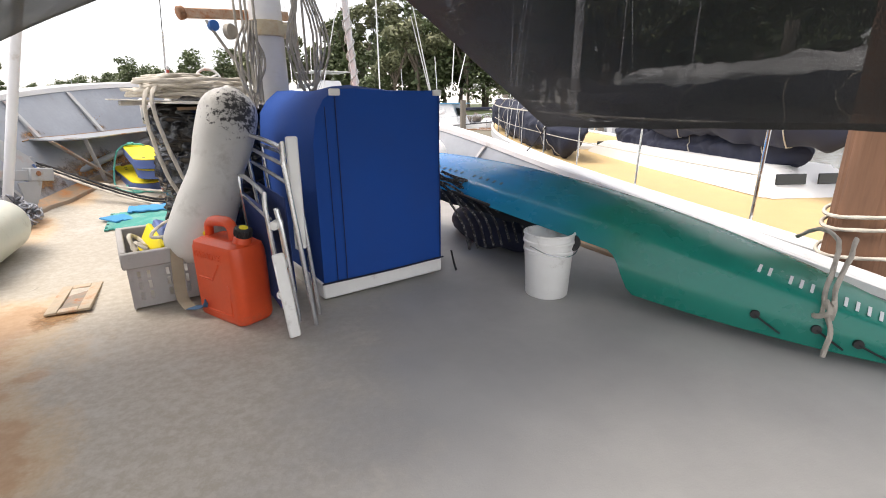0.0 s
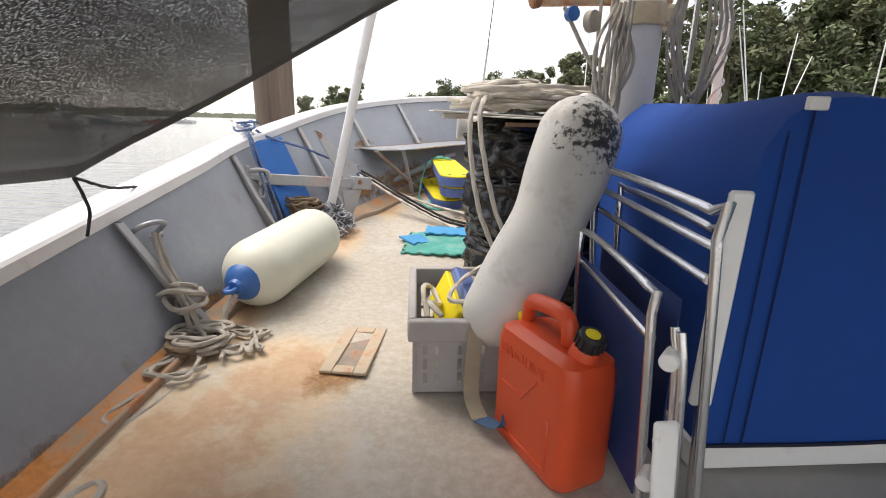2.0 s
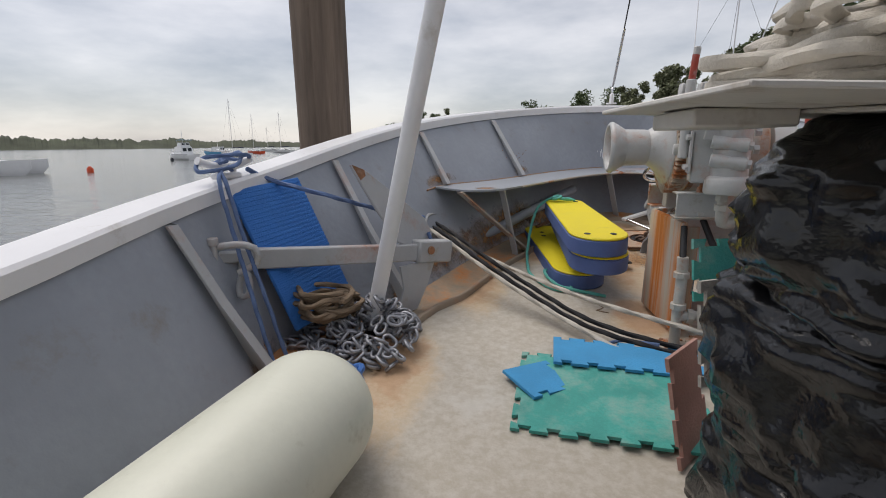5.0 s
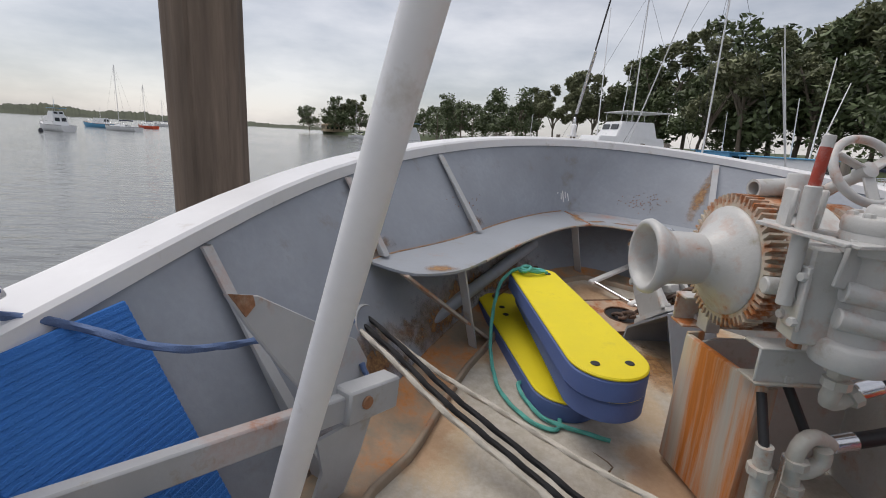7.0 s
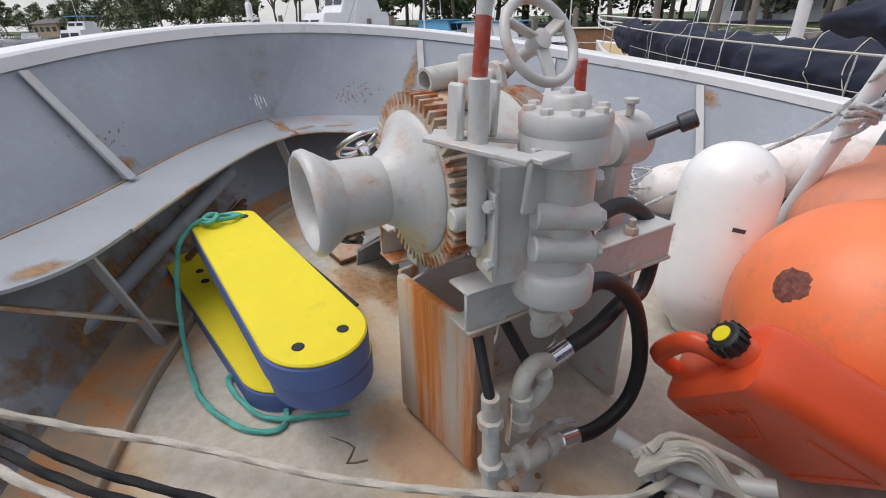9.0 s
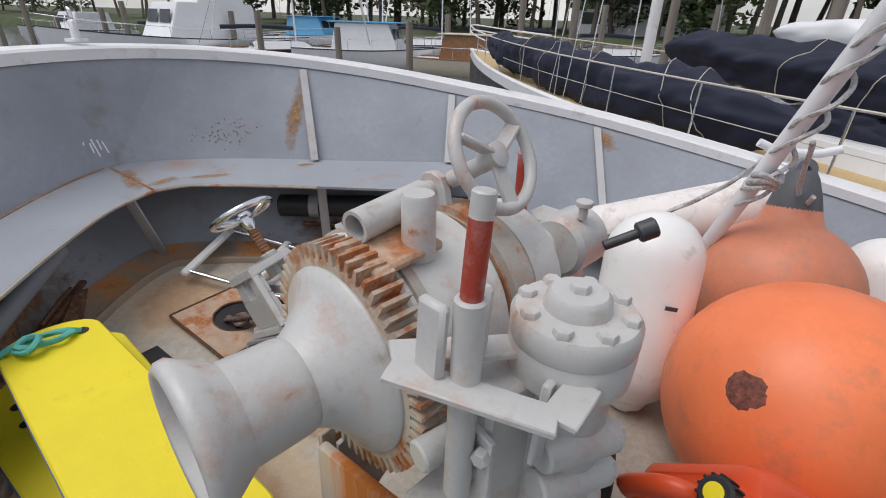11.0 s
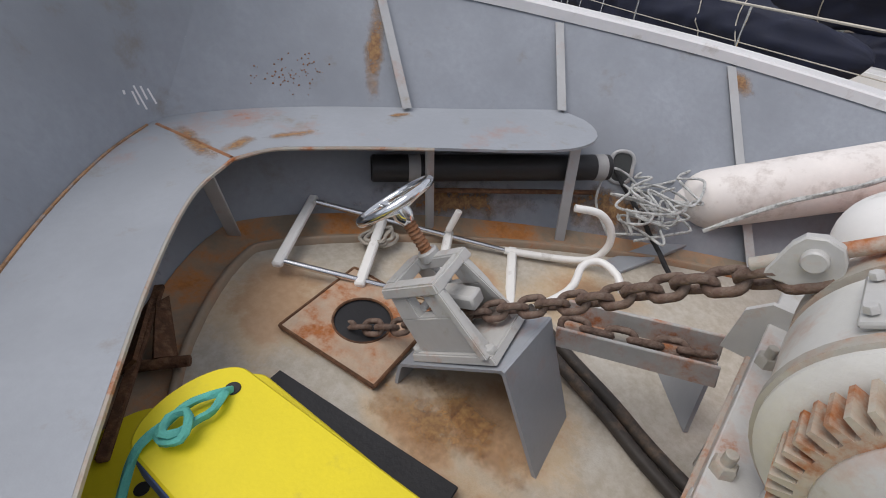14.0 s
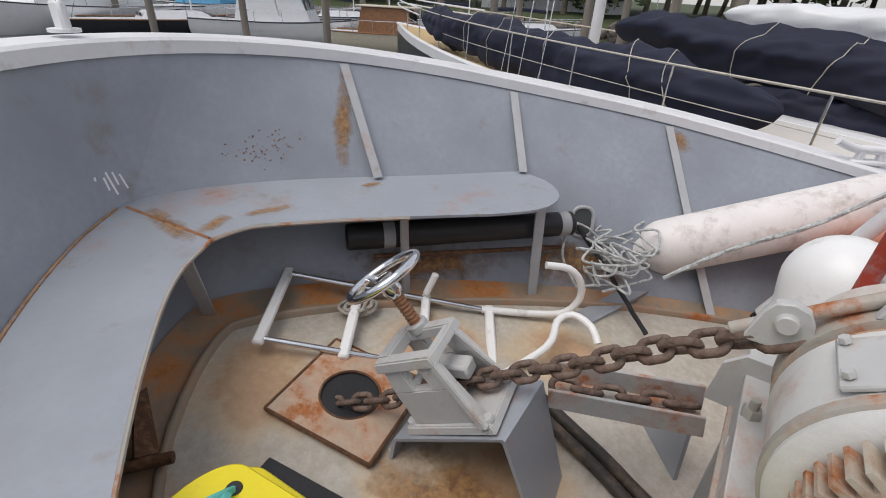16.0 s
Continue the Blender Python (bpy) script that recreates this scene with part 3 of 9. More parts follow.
# ================= the large structure =================
DECK = deck_material()
floor = solo("floor", deck_sheet(), DECK, "worn grey and beige painted steel foredeck with rust stains", "deck", kind="structure")
GUTTER = mat("gutter_rust", (0.33, 0.27, 0.20), 0.6, vary=0.3, scale=3, grain=40, bump=0.25, rust=0.46, rust_scale=3.0, rust_color=(0.30, 0.12, 0.035))
WATERWAY = mat("waterway_steel", (0.33, 0.26, 0.19), 0.6, vary=0.15, scale=4, grain=50, bump=0.2, rust=0.30, rust_scale=4)
for side, word in ((-1, "port"), (1, "starboard")):
    wall = solo("wall_" + word, plating(side), BULWARK, "grey painted steel bulwark with rust streaks", "bulwark", kind="structure")
    part("hull_side", outer_side(side), WHITE, wall, "white painted outer hull side", 2)
    part("rail_cap", rail_cap(side), WHITE, wall, "white painted flat rail cap")
    part("waterway_bar", kerb_bar(side), WATERWAY, wall, "rusty flat bar along the deck edge", 2)
    part("waterway", waterway_strip(side), GUTTER, wall, "rust-brown gutter along the bulwark", 2)
    ribs = ((1.9, 1.9), (3.13, 3.13), (4.46, 4.42), (5.56, 5.40), (6.42, 6.36), (7.14, 7.11)) if side < 0 else ((1.9, 1.9), (3.13, 3.13), (4.26, 4.26), (5.30, 5.30), (6.36, 6.36), (7.13, 7.22), (7.765, 7.68))
    for yr, yf in ribs:
        f, s, r = hull_point(side, yf, 0), hull_point(side, yf, 1), hull_point(side, yr, 2)
        if yr < 6.0:
            s = f.lerp(r, 0.55)
        o = outward(side, yr)
        stub = (side < 0 and yr > 6.0) or (side > 0 and yr > 7.0)
        if stub:
            f = s.copy()
        low = f - o * (0.05 if stub else 0.09) + Vector((0, 0, 0.02))
        top = r - o * 0.035 - Vector((0, 0, 0.006))
        mid = s - o * 0.05
        bm = bmesh.new()
        along = Vector((-o.y, o.x, 0))
        back = [f + o * 0.02, s + o * 0.02, r + o * 0.02]
        ring = []
        for inner, outer in (((low, back[0]), (top, back[2])) if stub else zip((low, mid, top), back)):
            ring.append([bm.verts.new(q) for q in (outer + along * 0.007, outer - along * 0.007, inner - along * 0.007, inner - along * 0.007 + o * 0.006, inner - along * 0.007, inner + along * 0.036, inner + along * 0.036 + o * 0.012, inner + along * 0.007 + o * 0.012)])
        for a, b in zip(ring, ring[1:]):
            for j in range(8):
                bm.faces.new((a[j], b[j], b[(j + 1) % 8], a[(j + 1) % 8]))
        bmesh.ops.remove_doubles(bm, verts=bm.verts, dist=1e-5)
        part("rib", bm, RIBP, wall, "grey painted frame with rusty edges", 0)

# the shelf round the inside of the bow, two plates meeting at a rusty seam
INNER_PORT = smooth_path([(-1.84, 6.17, 0), (-1.67, 6.05, 0), (-1.55, 6.04, 0), (-1.38, 6.15, 0), (-1.15, 6.52, 0), (-0.877, 6.93, 0), (-0.64, 7.22, 0), (-0.43, 7.37, 0)], 0.05)
INNER_STARBOARD = smooth_path([(-0.43, 7.37, 0), (-0.28, 7.36, 0), (-0.14, 7.27, 0), (0.06, 7.12, 0), (0.33, 6.89, 0), (0.52, 6.73, 0), (0.70, 6.62, 0), (0.86, 6.60, 0), (0.98, 6.65, 0), (1.07, 6.76, 0), (1.09, 6.90, 0)], 0.05)


def shelf_plate(inner, side, y0):
    outer = []
    k = 40
    for i in range(k + 1):
        yr = y0 + (7.97 - y0) * math.sin(math.pi / 2 * i / k)
        p = hull_point(side, yr, 1)
        outer.append(Vector((p.x, p.y, 0)))
    if side < 0:
        outer.reverse()
    else:
        pass
    line = list(inner) + (outer if side < 0 else outer[::-1])
    bm = bmesh.new()
    top = [bm.verts.new((p.x, p.y, z_shelf(p.x, p.y) + 0.006)) for p in line]
    low = [bm.verts.new((p.x, p.y, z_shelf(p.x, p.y) - 0.006)) for p in line]
    bm.faces.new(top)
    bm.faces.new(low[::-1])
    k = len(line)
    for i in range(k):
        bm.faces.new((top[i], low[i], low[(i + 1) % k], top[(i + 1) % k]))
    return bm


WELDS = [hull_point(-1, 6.2 + 1.75 * i / 24, 1) - outward(-1, 6.2 + 1.75 * i / 24) * 0.006 + Vector((0, 0, 0.006)) for i in range(25)]
shelf = thing("bow_shelf", label="grey painted steel shelf round the bow with rusty seam", category="shelf")
bmp = shelf_plate(INNER_PORT, -1, 6.30)
part("plate", bmp, SHELFP, shelf, "", 0)
bms = shelf_plate(INNER_STARBOARD[::-1], 1, 7.24)
part("plate", bms, SHELFP, shelf, "", 0)
part("seam", tube(WELDS, 0.006, 6), mat("weld_rust", (0.36, 0.20, 0.10), 0.8, vary=0.4, scale=14, grain=60, bump=0.4, dirt=0.5, dirt_color=(0.30, 0.31, 0.33)), shelf, "rust-lined weld along the bulwark")
part("seam", tube([(-0.43, 7.37, z_shelf(-0.43, 7.37) + 0.004), (-0.50, 7.80, z_shelf(-0.49, 7.8) + 0.004)], 0.008, 6), RUST, shelf, "rusted weld seam")
part("edge", tube([(p.x, p.y, z_shelf(p.x, p.y) - 0.002) for p in INNER_PORT[14:]] + [(p.x, p.y, z_shelf(p.x, p.y) - 0.002) for p in INNER_STARBOARD[:16]], 0.008, 6), WINCHR, shelf, "rusty plate edge")


def shelf_post(x, y, lean):
    bm = beam((x, y, z_shelf(x, y) - 0.008), (x + lean[0], y + lean[1], z_deck(x + lean[0], y + lean[1]) - 0.01), 0.05, 0.012, 0.002)
    return bm


for x, y, lean in ((-1.40, 6.22, (0.10, 0.12)), (-0.54, 7.36, (0.12, 0.16)), (0.295, 7.085, (0.0, -0.02)), (0.798, 6.653, (-0.04, -0.04))):
    part("support", shelf_post(x, y, lean), RIBP, shelf, "flat bar support")
# the strut of the port end, running down to the deck
part("strut", beam((-1.66, 6.05, z_shelf(-1.66, 6.05) - 0.01), (-1.22, 6.42, z_deck(-1.22, 6.42) + 0.01), 0.07, 0.014, 0.002), WINCHR, shelf, "rusty angled strut")

# the water to the horizon
WATER = mat("harbour_water", (0.13, 0.135, 0.13), 0.10, vary=0.12, scale=0.05, grain=2.0, bump=0.0)
wnode, wlink = WATER.node_tree.nodes, WATER.node_tree.links
wtc, wbp = wnode.new("ShaderNodeTexCoord"), wnode.new("ShaderNodeBump")
w1, w2 = wnode.new("ShaderNodeTexNoise"), wnode.new("ShaderNodeTexNoise")
w1.inputs["Scale"].default_value, w1.inputs["Detail"].default_value = 1.3, 5
w2.inputs["Scale"].default_value, w2.inputs["Detail"].default_value = 0.16, 4
wmap = wnode.new("ShaderNodeMapping")
wmap.inputs["Scale"].default_value = (0.55, 1.5, 1)
wmap.inputs["Rotation"].default_value = (0, 0, radians(-40))
wlink.new(wtc.outputs["Object"], wmap.inputs["Vector"])
wadd = wnode.new("ShaderNodeMath")
for w in (w1, w2):
    wlink.new(wmap.outputs["Vector"], w.inputs["Vector"])
wlink.new(w1.outputs["Fac"], wadd.inputs[0])
wlink.new(w2.outputs["Fac"], wadd.inputs[1])
wlink.new(wadd.outputs[0], wbp.inputs["Height"])
wbp.inputs["Strength"].default_value, wbp.inputs["Distance"].default_value = 0.35, 0.25
wlink.new(wbp.outputs["Normal"], wnode["Principled BSDF"].inputs["Normal"])
SEA = -1.45
bmw = bmesh.new()
bmesh.ops.create_grid(bmw, x_segments=2, y_segments=2, size=2500, matrix=Matrix.Translation((0, 0, SEA)))
solo("water", bmw, WATER, "grey rippled harbour water under an overcast sky", "water", kind="structure")


# ================= things on the foredeck =================
def wpart(name, bm, material, parent, label="", smooth=1):
    """A part given in the place's own coordinates."""
    root = parent
    while root.parent is not None:
        root = root.parent
    return part(name, moved(bm, root.matrix_basis.inverted()), material, parent, label, smooth)


def dk(x, y, h=0.0):
    return Vector((x, y, z_deck(x, y) + h))


# ---- small flush hatch ring in the deck ----
HATCHP = mat("rust_edged_beige_paint", (0.52, 0.43, 0.32), 0.65, vary=0.18, scale=9, grain=60, bump=0.3, rust=0.24, rust_scale=9)
hatch = thing("deck_fitting", -1.367, 3.155, z_deck(-1.367, 3.155), -5, "small rectangular rusty beige frame set in the deck", "deck fitting")
fw, fl, rim = 0.20, 0.44, 0.056
for nm, sx, sy, cx, cy in (("frame_side", rim, fl, -(fw - rim) / 2, 0), ("frame_side", rim, fl, (fw - rim) / 2, 0), ("frame_end", fw - 2 * rim, rim, 0, (fl - rim) / 2), ("frame_end", fw - 2 * rim, rim, 0, -(fl - rim) / 2)):
    part(nm, box(sx - 0.001, sy, 0.014, pose(cx, cy, 0), 0.003), HATCHP, hatch)
part("sunk_plate", box(fw - 2 * rim, fl - 2 * rim, 0.003, pose(0, 0, 0.001), 0), mat("stained_recess", (0.30, 0.26, 0.21), 0.6, vary=0.3, scale=14, grain=60, bump=0.2, rust=0.3, rust_scale=12), hatch, "dark stained plate in the recess")

# ---- grey crate ----
def crate_walls(w, d, h):
    parts = []
    t = 0.012
    for sx, sy, cx, cy, rz in ((w, t, 0, -d / 2 + t / 2, 0), (w, t, 0, d / 2 - t / 2, 0)):
        parts.append(((w, h), pose(cx, cy, 0, 0, 0, 0)))
    return parts


crate = thing("crate", -0.90, 3.17, z_deck(-0.90, 3.17), 3, "grey slotted plastic crate holding ropes and floats", "crate")
CW, CD, CH = 0.42, 0.66, 0.31
part("bottom", box(CW - 0.03, CD - 0.03, 0.015, None, 0.004), CRATEP, crate)


def slotted(w, h):
    """A crate side in the xz plane, with rows of upright slots in its lower part."""
    bm = bmesh.new()
    cols = max(4, int(w / 0.052))
    xs = [-w / 2]
    for i in range(cols):
        x0 = -w / 2 + 0.03 + (w - 0.06) * i / cols
        xs += [x0 + 0.012, x0 + (w - 0.06) / cols - 0.016]
    xs.append(w / 2)
    zs = [0, 0.04, 0.085, 0.10, 0.145, 0.16, 0.20, h]
    vs = [[bm.verts.new((x, 0, z)) for z in zs] for x in xs]
    for i in range(len(xs) - 1):
        for j in range(len(zs) - 1):
            if i % 2 == 1 and j in (1, 3, 5) and (i // 2) % 4 != 2:
                continue
            bm.faces.new((vs[i][j], vs[i + 1][j], vs[i + 1][j + 1], vs[i][j + 1]))
    return thicken(bm, 0.01)


for w, m in ((CW, pose(0, -CD / 2 + 0.012, 0)), (CW, pose(0, CD / 2, 0)), (CD, pose(-CW / 2 + 0.012, 0, 0, 0, 0, 90)), (CD, pose(CW / 2, 0, 0, 0, 0, 90))):
    part("side", moved(slotted(w - 0.004, CH), m), CRATEP, crate, "", 0)
for sx, sy, cx, cy in ((CW + 0.03, 0.035, 0, -CD / 2), (CW + 0.03, 0.035, 0, CD / 2), (0.035, CD - 0.036, -CW / 2, 0), (0.035, CD - 0.036, CW / 2, 0)):
    part("rim", box(sx, sy, 0.085, pose(cx, cy, CH - 0.083), 0.006), CRATEP, crate)
zc = z_deck(-0.9, 3.17)
solo("foam_wedge", join(box(0.09, 0.34, 0.16, pose(-0.93, 3.14, zc + 0.20, 12, 24, 14), 0.01)), FLOATBLUE, "blue and yellow foam float standing in the crate", "float")
solo("foam_wedge", join(box(0.03, 0.34, 0.17, pose(-1.0, 3.13, zc + 0.18, 12, 24, 14), 0.006)), YELLOW, "thin yellow foam float standing in the crate", "float")
solo("rope_hank", join(rope([(-1.04, 2.98, zc + 0.26), (-1.06, 3.1, zc + 0.34), (-1.03, 3.22, zc + 0.30), (-0.99, 3.1, zc + 0.27), (-1.03, 2.96, zc + 0.33), (-0.98, 2.9, zc + 0.30)], 0.011),
                       rope([(-1.05, 3.3, zc + 0.2), (-0.95, 3.36, zc + 0.3), (-0.82, 3.3, zc + 0.32), (-0.75, 3.15, zc + 0.30), (-0.8, 2.98, zc + 0.34), (-0.95, 2.92, zc + 0.36), (-0.9, 3.1, zc + 0.38), (-0.76, 3.32, zc + 0.40)], 0.009)), ROPEW, "off-white rope heaped in the grey crate", "rope")
strap_path = [(-0.80, 2.95, zc + 0.335), (-0.845, 2.84, zc + 0.325), (-0.86, 2.80, zc + 0.20), (-0.865, 2.76, zc + 0.05), (-0.84, 2.66, zc + 0.012), (-0.76, 2.60, zc + 0.03), (-0.70, 2.68, zc + 0.10)]


def ribbon(points, w, t=0.003, turn=None):
    path = smooth_path(points, 0.02)
    bm = bmesh.new()
    vs = []
    for i, p in enumerate(path):
        d = (path[min(i + 1, len(path) - 1)] - path[max(i - 1, 0)]).normalized()
        s = Vector((0.95, 0.3, 0)) if turn is None else Vector(turn)
        s = (s - d * s.dot(d)).normalized()
        nn = d.cross(s).normalized()
        vs.append([bm.verts.new(p + s * (w / 2 * a) + nn * (t * b)) for a, b in ((-1, 0), (1, 0), (1, 1), (-1, 1))])
    for a, b in zip(vs, vs[1:]):
        for j in range(4):
            bm.faces.new((a[j], b[j], b[(j + 1) % 4], a[(j + 1) % 4]))
    bm.faces.new(vs[0])
    bm.faces.new(vs[-1])
    return bm


strap = thing("webbing_strap", -0.84, 2.7, zc, 0, "tan and blue webbing strap hanging over the crate's rim", "strap")
wpart("tan_band", ribbon(strap_path[:5], 0.06), STRAP, strap)
wpart("blue_band", ribbon(strap_path[4:], 0.06), STRAPBLUE, strap, "blue end of the strap")

# ---- red fuel can: pinched handle on top, spout and cap ----
def fuel_can(name, m, label, size=1.09):
    can = thing(name, label=label, category="fuel can")
    can.matrix_basis = m @ Matrix.Diagonal((size, size, size, 1))
    L, Wd, H = 0.36, 0.185, 0.42
    prof = rounded(L, Wd, 0.045, 5)
    bm = bmesh.new()
    levels = [(0.0, 0.90), (0.012, 0.97), (0.03, 1.0), (0.30, 1.0), (0.345, 0.985), (0.375, 0.93)]
    rings = []
    for z, k in levels:
        rings.append([bm.verts.new((x * k, y * k, z)) for x, y in prof])
    n = len(prof)
    top = []
    for x, y in prof:
        # shoulder that drops to the spout end and to the tail, with the handle's bridge between
        hz = 0.385 + 0.028 * (1 - (x / (L / 2)) ** 2)
        top.append(bm.verts.new((x * 0.80, y * 0.62, hz)))
    rings.append(top)
    for a, b in zip(rings, rings[1:]):
        for j in range(n):
            bm.faces.new((a[j], a[(j + 1) % n], b[(j + 1) % n], b[j]))
    bm.faces.new(rings[0])
    bm.faces.new(top)
    body = part("body", bm, REDCAN, can, "", 1)
    for s in (-1, 1):
        for (x0, x1, z0, z1, turn) in ((-0.12, 0.10, 0.04, 0.052, 0), (-0.12, -0.02, 0.20, 0.212, 0), (-0.02, 0.05, 0.20, 0.29, 1), (0.10, 0.112, 0.04, 0.2, 0)):
            if turn:
                part("raised_rib", beam((x0, s * (Wd / 2 - 0.001), z0), (x1, s * (Wd / 2 - 0.001), z1), 0.012, 0.01, 0.003), REDCAN, body)
            else:
                part("raised_rib", box(x1 - x0, 0.01, z1 - z0, pose((x0 + x1) / 2, s * (Wd / 2 - 0.001), z0), 0.003), REDCAN, body)
    part("handle", tube([(-0.135, 0, 0.385), (-0.13, 0, 0.44), (-0.09, 0, 0.462), (0.02, 0, 0.468), (0.055, 0, 0.44), (0.06, 0, 0.39)], 0.021, 12, 0.02, flat=1.25), REDCAN, can)
    neck = part("neck", lathe([(0.045, -0.02), (0.04, 0.02), (0.032, 0.035), (0, 0.035)], 20, pose(0.118, 0, 0.385, 0, 18, 0)), REDCAN, can)
    cbm = lathe([(0.034, 0), (0.036, 0.004), (0.036, 0.036), (0.030, 0.042), (0, 0.042)], 22, pose(0.129, 0, 0.418, 0, 18, 0))
    cap = part("cap", cbm, BLACKPL_HOLES, can, "black screw cap")
    for i in range(14):
        a = 2 * math.pi * i / 14
        part("grip", box(0.007, 0.006, 0.034, pose(0.129, 0, 0.418, 0, 18, 0) @ pose(0.037 * math.cos(a), 0.037 * math.sin(a), 0.003, 0, 0, math.degrees(a)), 0.001), BLACKPL_HOLES, cap)
    part("spout_plug", lathe([(0.02, 0), (0.02, 0.003), (0, 0.004)], 18, pose(0.129, 0, 0.418, 0, 18, 0) @ pose(0, 0, 0.0415)), YELLOW, cap, "yellow spout plug")
    part("vent", lathe([(0.012, 0), (0.012, 0.02), (0.008, 0.028), (0, 0.028)], 14, pose(-0.165, 0, 0.372, 0, -20, 0)), YELLOW, can, "yellow vent plug")
    return can


def lettering(text, size, depth, m, material, name, parent, label=""):
    cu = bpy.data.curves.new("lettering", "FONT")
    cu.body, cu.size, cu.extrude, cu.align_x = text, size, depth, "CENTER"
    tmp = bpy.data.objects.new("lettering_tmp", cu)
    scene.collection.objects.link(tmp)
    me = bpy.data.meshes.new_from_object(tmp.evaluated_get(bpy.context.evaluated_depsgraph_get()))
    bpy.data.objects.remove(tmp)
    bm = bmesh.new()
    bm.from_mesh(me)
    bpy.data.meshes.remove(me)
    return part(name, moved(bm, m), material, parent, label, 0)


can = fuel_can("fuel_can", pose(-0.625, 2.555, z_deck(-0.62, 2.55), 0, 0, -64.8), "red plastic fuel can with black cap standing on deck")
lettering("GASOLINE", 0.045, 0.002, pose(-0.03, -0.0925, 0.305, 90, 0, 0), REDCAN, "raised_lettering", can, "raised red lettering")

# ---- folded beach chair leaning on the blue box ----
chair = thing("folding_chair", -0.36, 2.62, z_deck(-0.36, 2.6), 0, "folded aluminium beach chair with navy mesh and white armrests", "chair")
zc0 = z_deck(-0.4, 2.6)


def chair_bar(nm, pts, r, mt, label="", step=0.03):
    return wpart(nm, tube([(x, y, zc0 + z) for x, y, z in pts], r, 12, step), mt, chair, label)


def chair_frame(x0, x1, ya, yb, za, zb, nm):
    """A bent tube loop: two uprights joined by a rounded bar at the top."""
    c = 0.05
    return chair_bar(nm, [(x0, ya, za), (x1, ya + 0.01, zb - c), (x1 + 0.01, ya + 0.06, zb), (x1 + 0.01, yb - 0.06, zb + 0.02), (x1, yb - 0.01, zb - c), (x0, yb, za)], 0.0125, STEEL)


chair_frame(-0.31, -0.385, 2.20, 3.08, 0.0, 0.89, "back_frame")
chair_frame(-0.44, -0.475, 2.26, 2.90, 0.10, 0.68, "seat_frame")
chair_frame(-0.25, -0.30, 2.33, 3.02, -0.01, 0.82, "leg_frame")
for z0 in (0.73, 0.81):
    chair_bar("cross_bar", [(-0.37, 2.24, z0), (-0.36, 3.04, z0 + 0.02)], 0.0115, STEEL)
chair_bar("cross_bar", [(-0.46, 2.28, 0.56), (-0.46, 2.88, 0.58)], 0.0115, STEEL)
for pts in (((-0.435, 2.125, 0.0), (-0.475, 2.125, 0.43)), ((-0.335, 2.24, 0.40), (-0.33, 2.24, 0.94))):
    (xa, ya, za), (xb, yb, zb) = pts
    wpart("armrest", beam((xa, ya, zc0 + za), (xb, yb, zc0 + zb), 0.020, 0.056, 0.009), CLEANWHITE, chair, "white plastic armrest")
for y in (2.16, 2.19):
    chair_bar("side_bar", [(-0.40, y, 0.06), (-0.43, y + 0.01, 0.5), (-0.44, y + 0.03, 0.62)], 0.011, STEEL)


def sling(u, v):
    y = 2.27 + 0.62 * u
    z = 0.10 + 0.50 * v
    return Vector((-0.455 + 0.05 * math.sin(math.pi * u) * math.sin(math.pi * v) - 0.01 * v, y, zc0 + z))


wpart("seat_fabric", thicken(grid(sling, 10, 10), 0.004), CHAIRBLUE, chair, "navy mesh sling seat")
wpart("back_fabric", thicken(grid(lambda u, v: sling(u, v) + Vector((0.10, 0.08, 0.04)), 10, 10), 0.004), CHAIRBLUE, chair, "navy mesh back")
for y, z in ((2.20, 0.55), (2.17, 0.36), (2.22, 0.20)):
    wpart("hinge", rod((-0.47, y - 0.03, zc0 + z), (-0.43, y + 0.02, zc0 + z), 0.022, 14), CLEANWHITE, chair, "white plastic hinge")

# ---- box under a blue canvas cover on a white base ----
cover = thing("covered_locker", 0.215, 3.0, z_deck(0.215, 3.0), 4, "locker under a fitted royal blue canvas cover", "locker")
part("base", box(0.84, 0.98, 0.10, pose(0, 0, 0), 0.01), CLEANWHITE, cover, "white base below the cover")


def cover_shell():
    """A box with a rounded hump along its port side top and slack cloth between seams."""
    W2, D2, H = 0.41, 0.49, 1.16
    bm = bmesh.new()
    prof = [(-W2, 0.09), (-W2, 0.75), (-W2 + 0.005, 0.88), (-W2 + 0.03, 1.03), (-W2 + 0.08, 1.11), (-W2 + 0.16, H + 0.015), (-W2 + 0.26, H + 0.02), (0.1, H + 0.005), (W2 - 0.02, H), (W2, H - 0.02), (W2, 0.75), (W2, 0.42), (W2, 0.09)]
    k = 14
    vs = []
    for i in range(k + 1):
        y = -D2 + 2 * D2 * i / k
        row = []
        for x, z in prof:
            s = math.sin(math.pi * i / k)
            xx, zz = x, z
            if i == 0:
                xx, zz = x, (min(z, H - 0.004) if x > -W2 + 0.1 else z)
            zz += (-0.018 * s + 0.010 * noise.noise(Vector((x * 4, y * 4, 0)))) if z > 0.9 else 0
            yy = y + 0.008 * noise.noise(Vector((x * 3, z * 3, i)))
            xx += 0.012 * noise.noise(Vector((z * 3, y * 4, 5))) * (1 if abs(x) > W2 - 0.05 else 0)
            row.append(bm.verts.new((xx, yy, zz)))
        vs.append(row)
    for a, b in zip(vs, vs[1:]):
        for j in range(len(prof) - 1):
            bm.faces.new((a[j], b[j], b[j + 1], a[j + 1]))
    bm.faces.new(vs[0])
    bm.faces.new(vs[-1])
    return bm


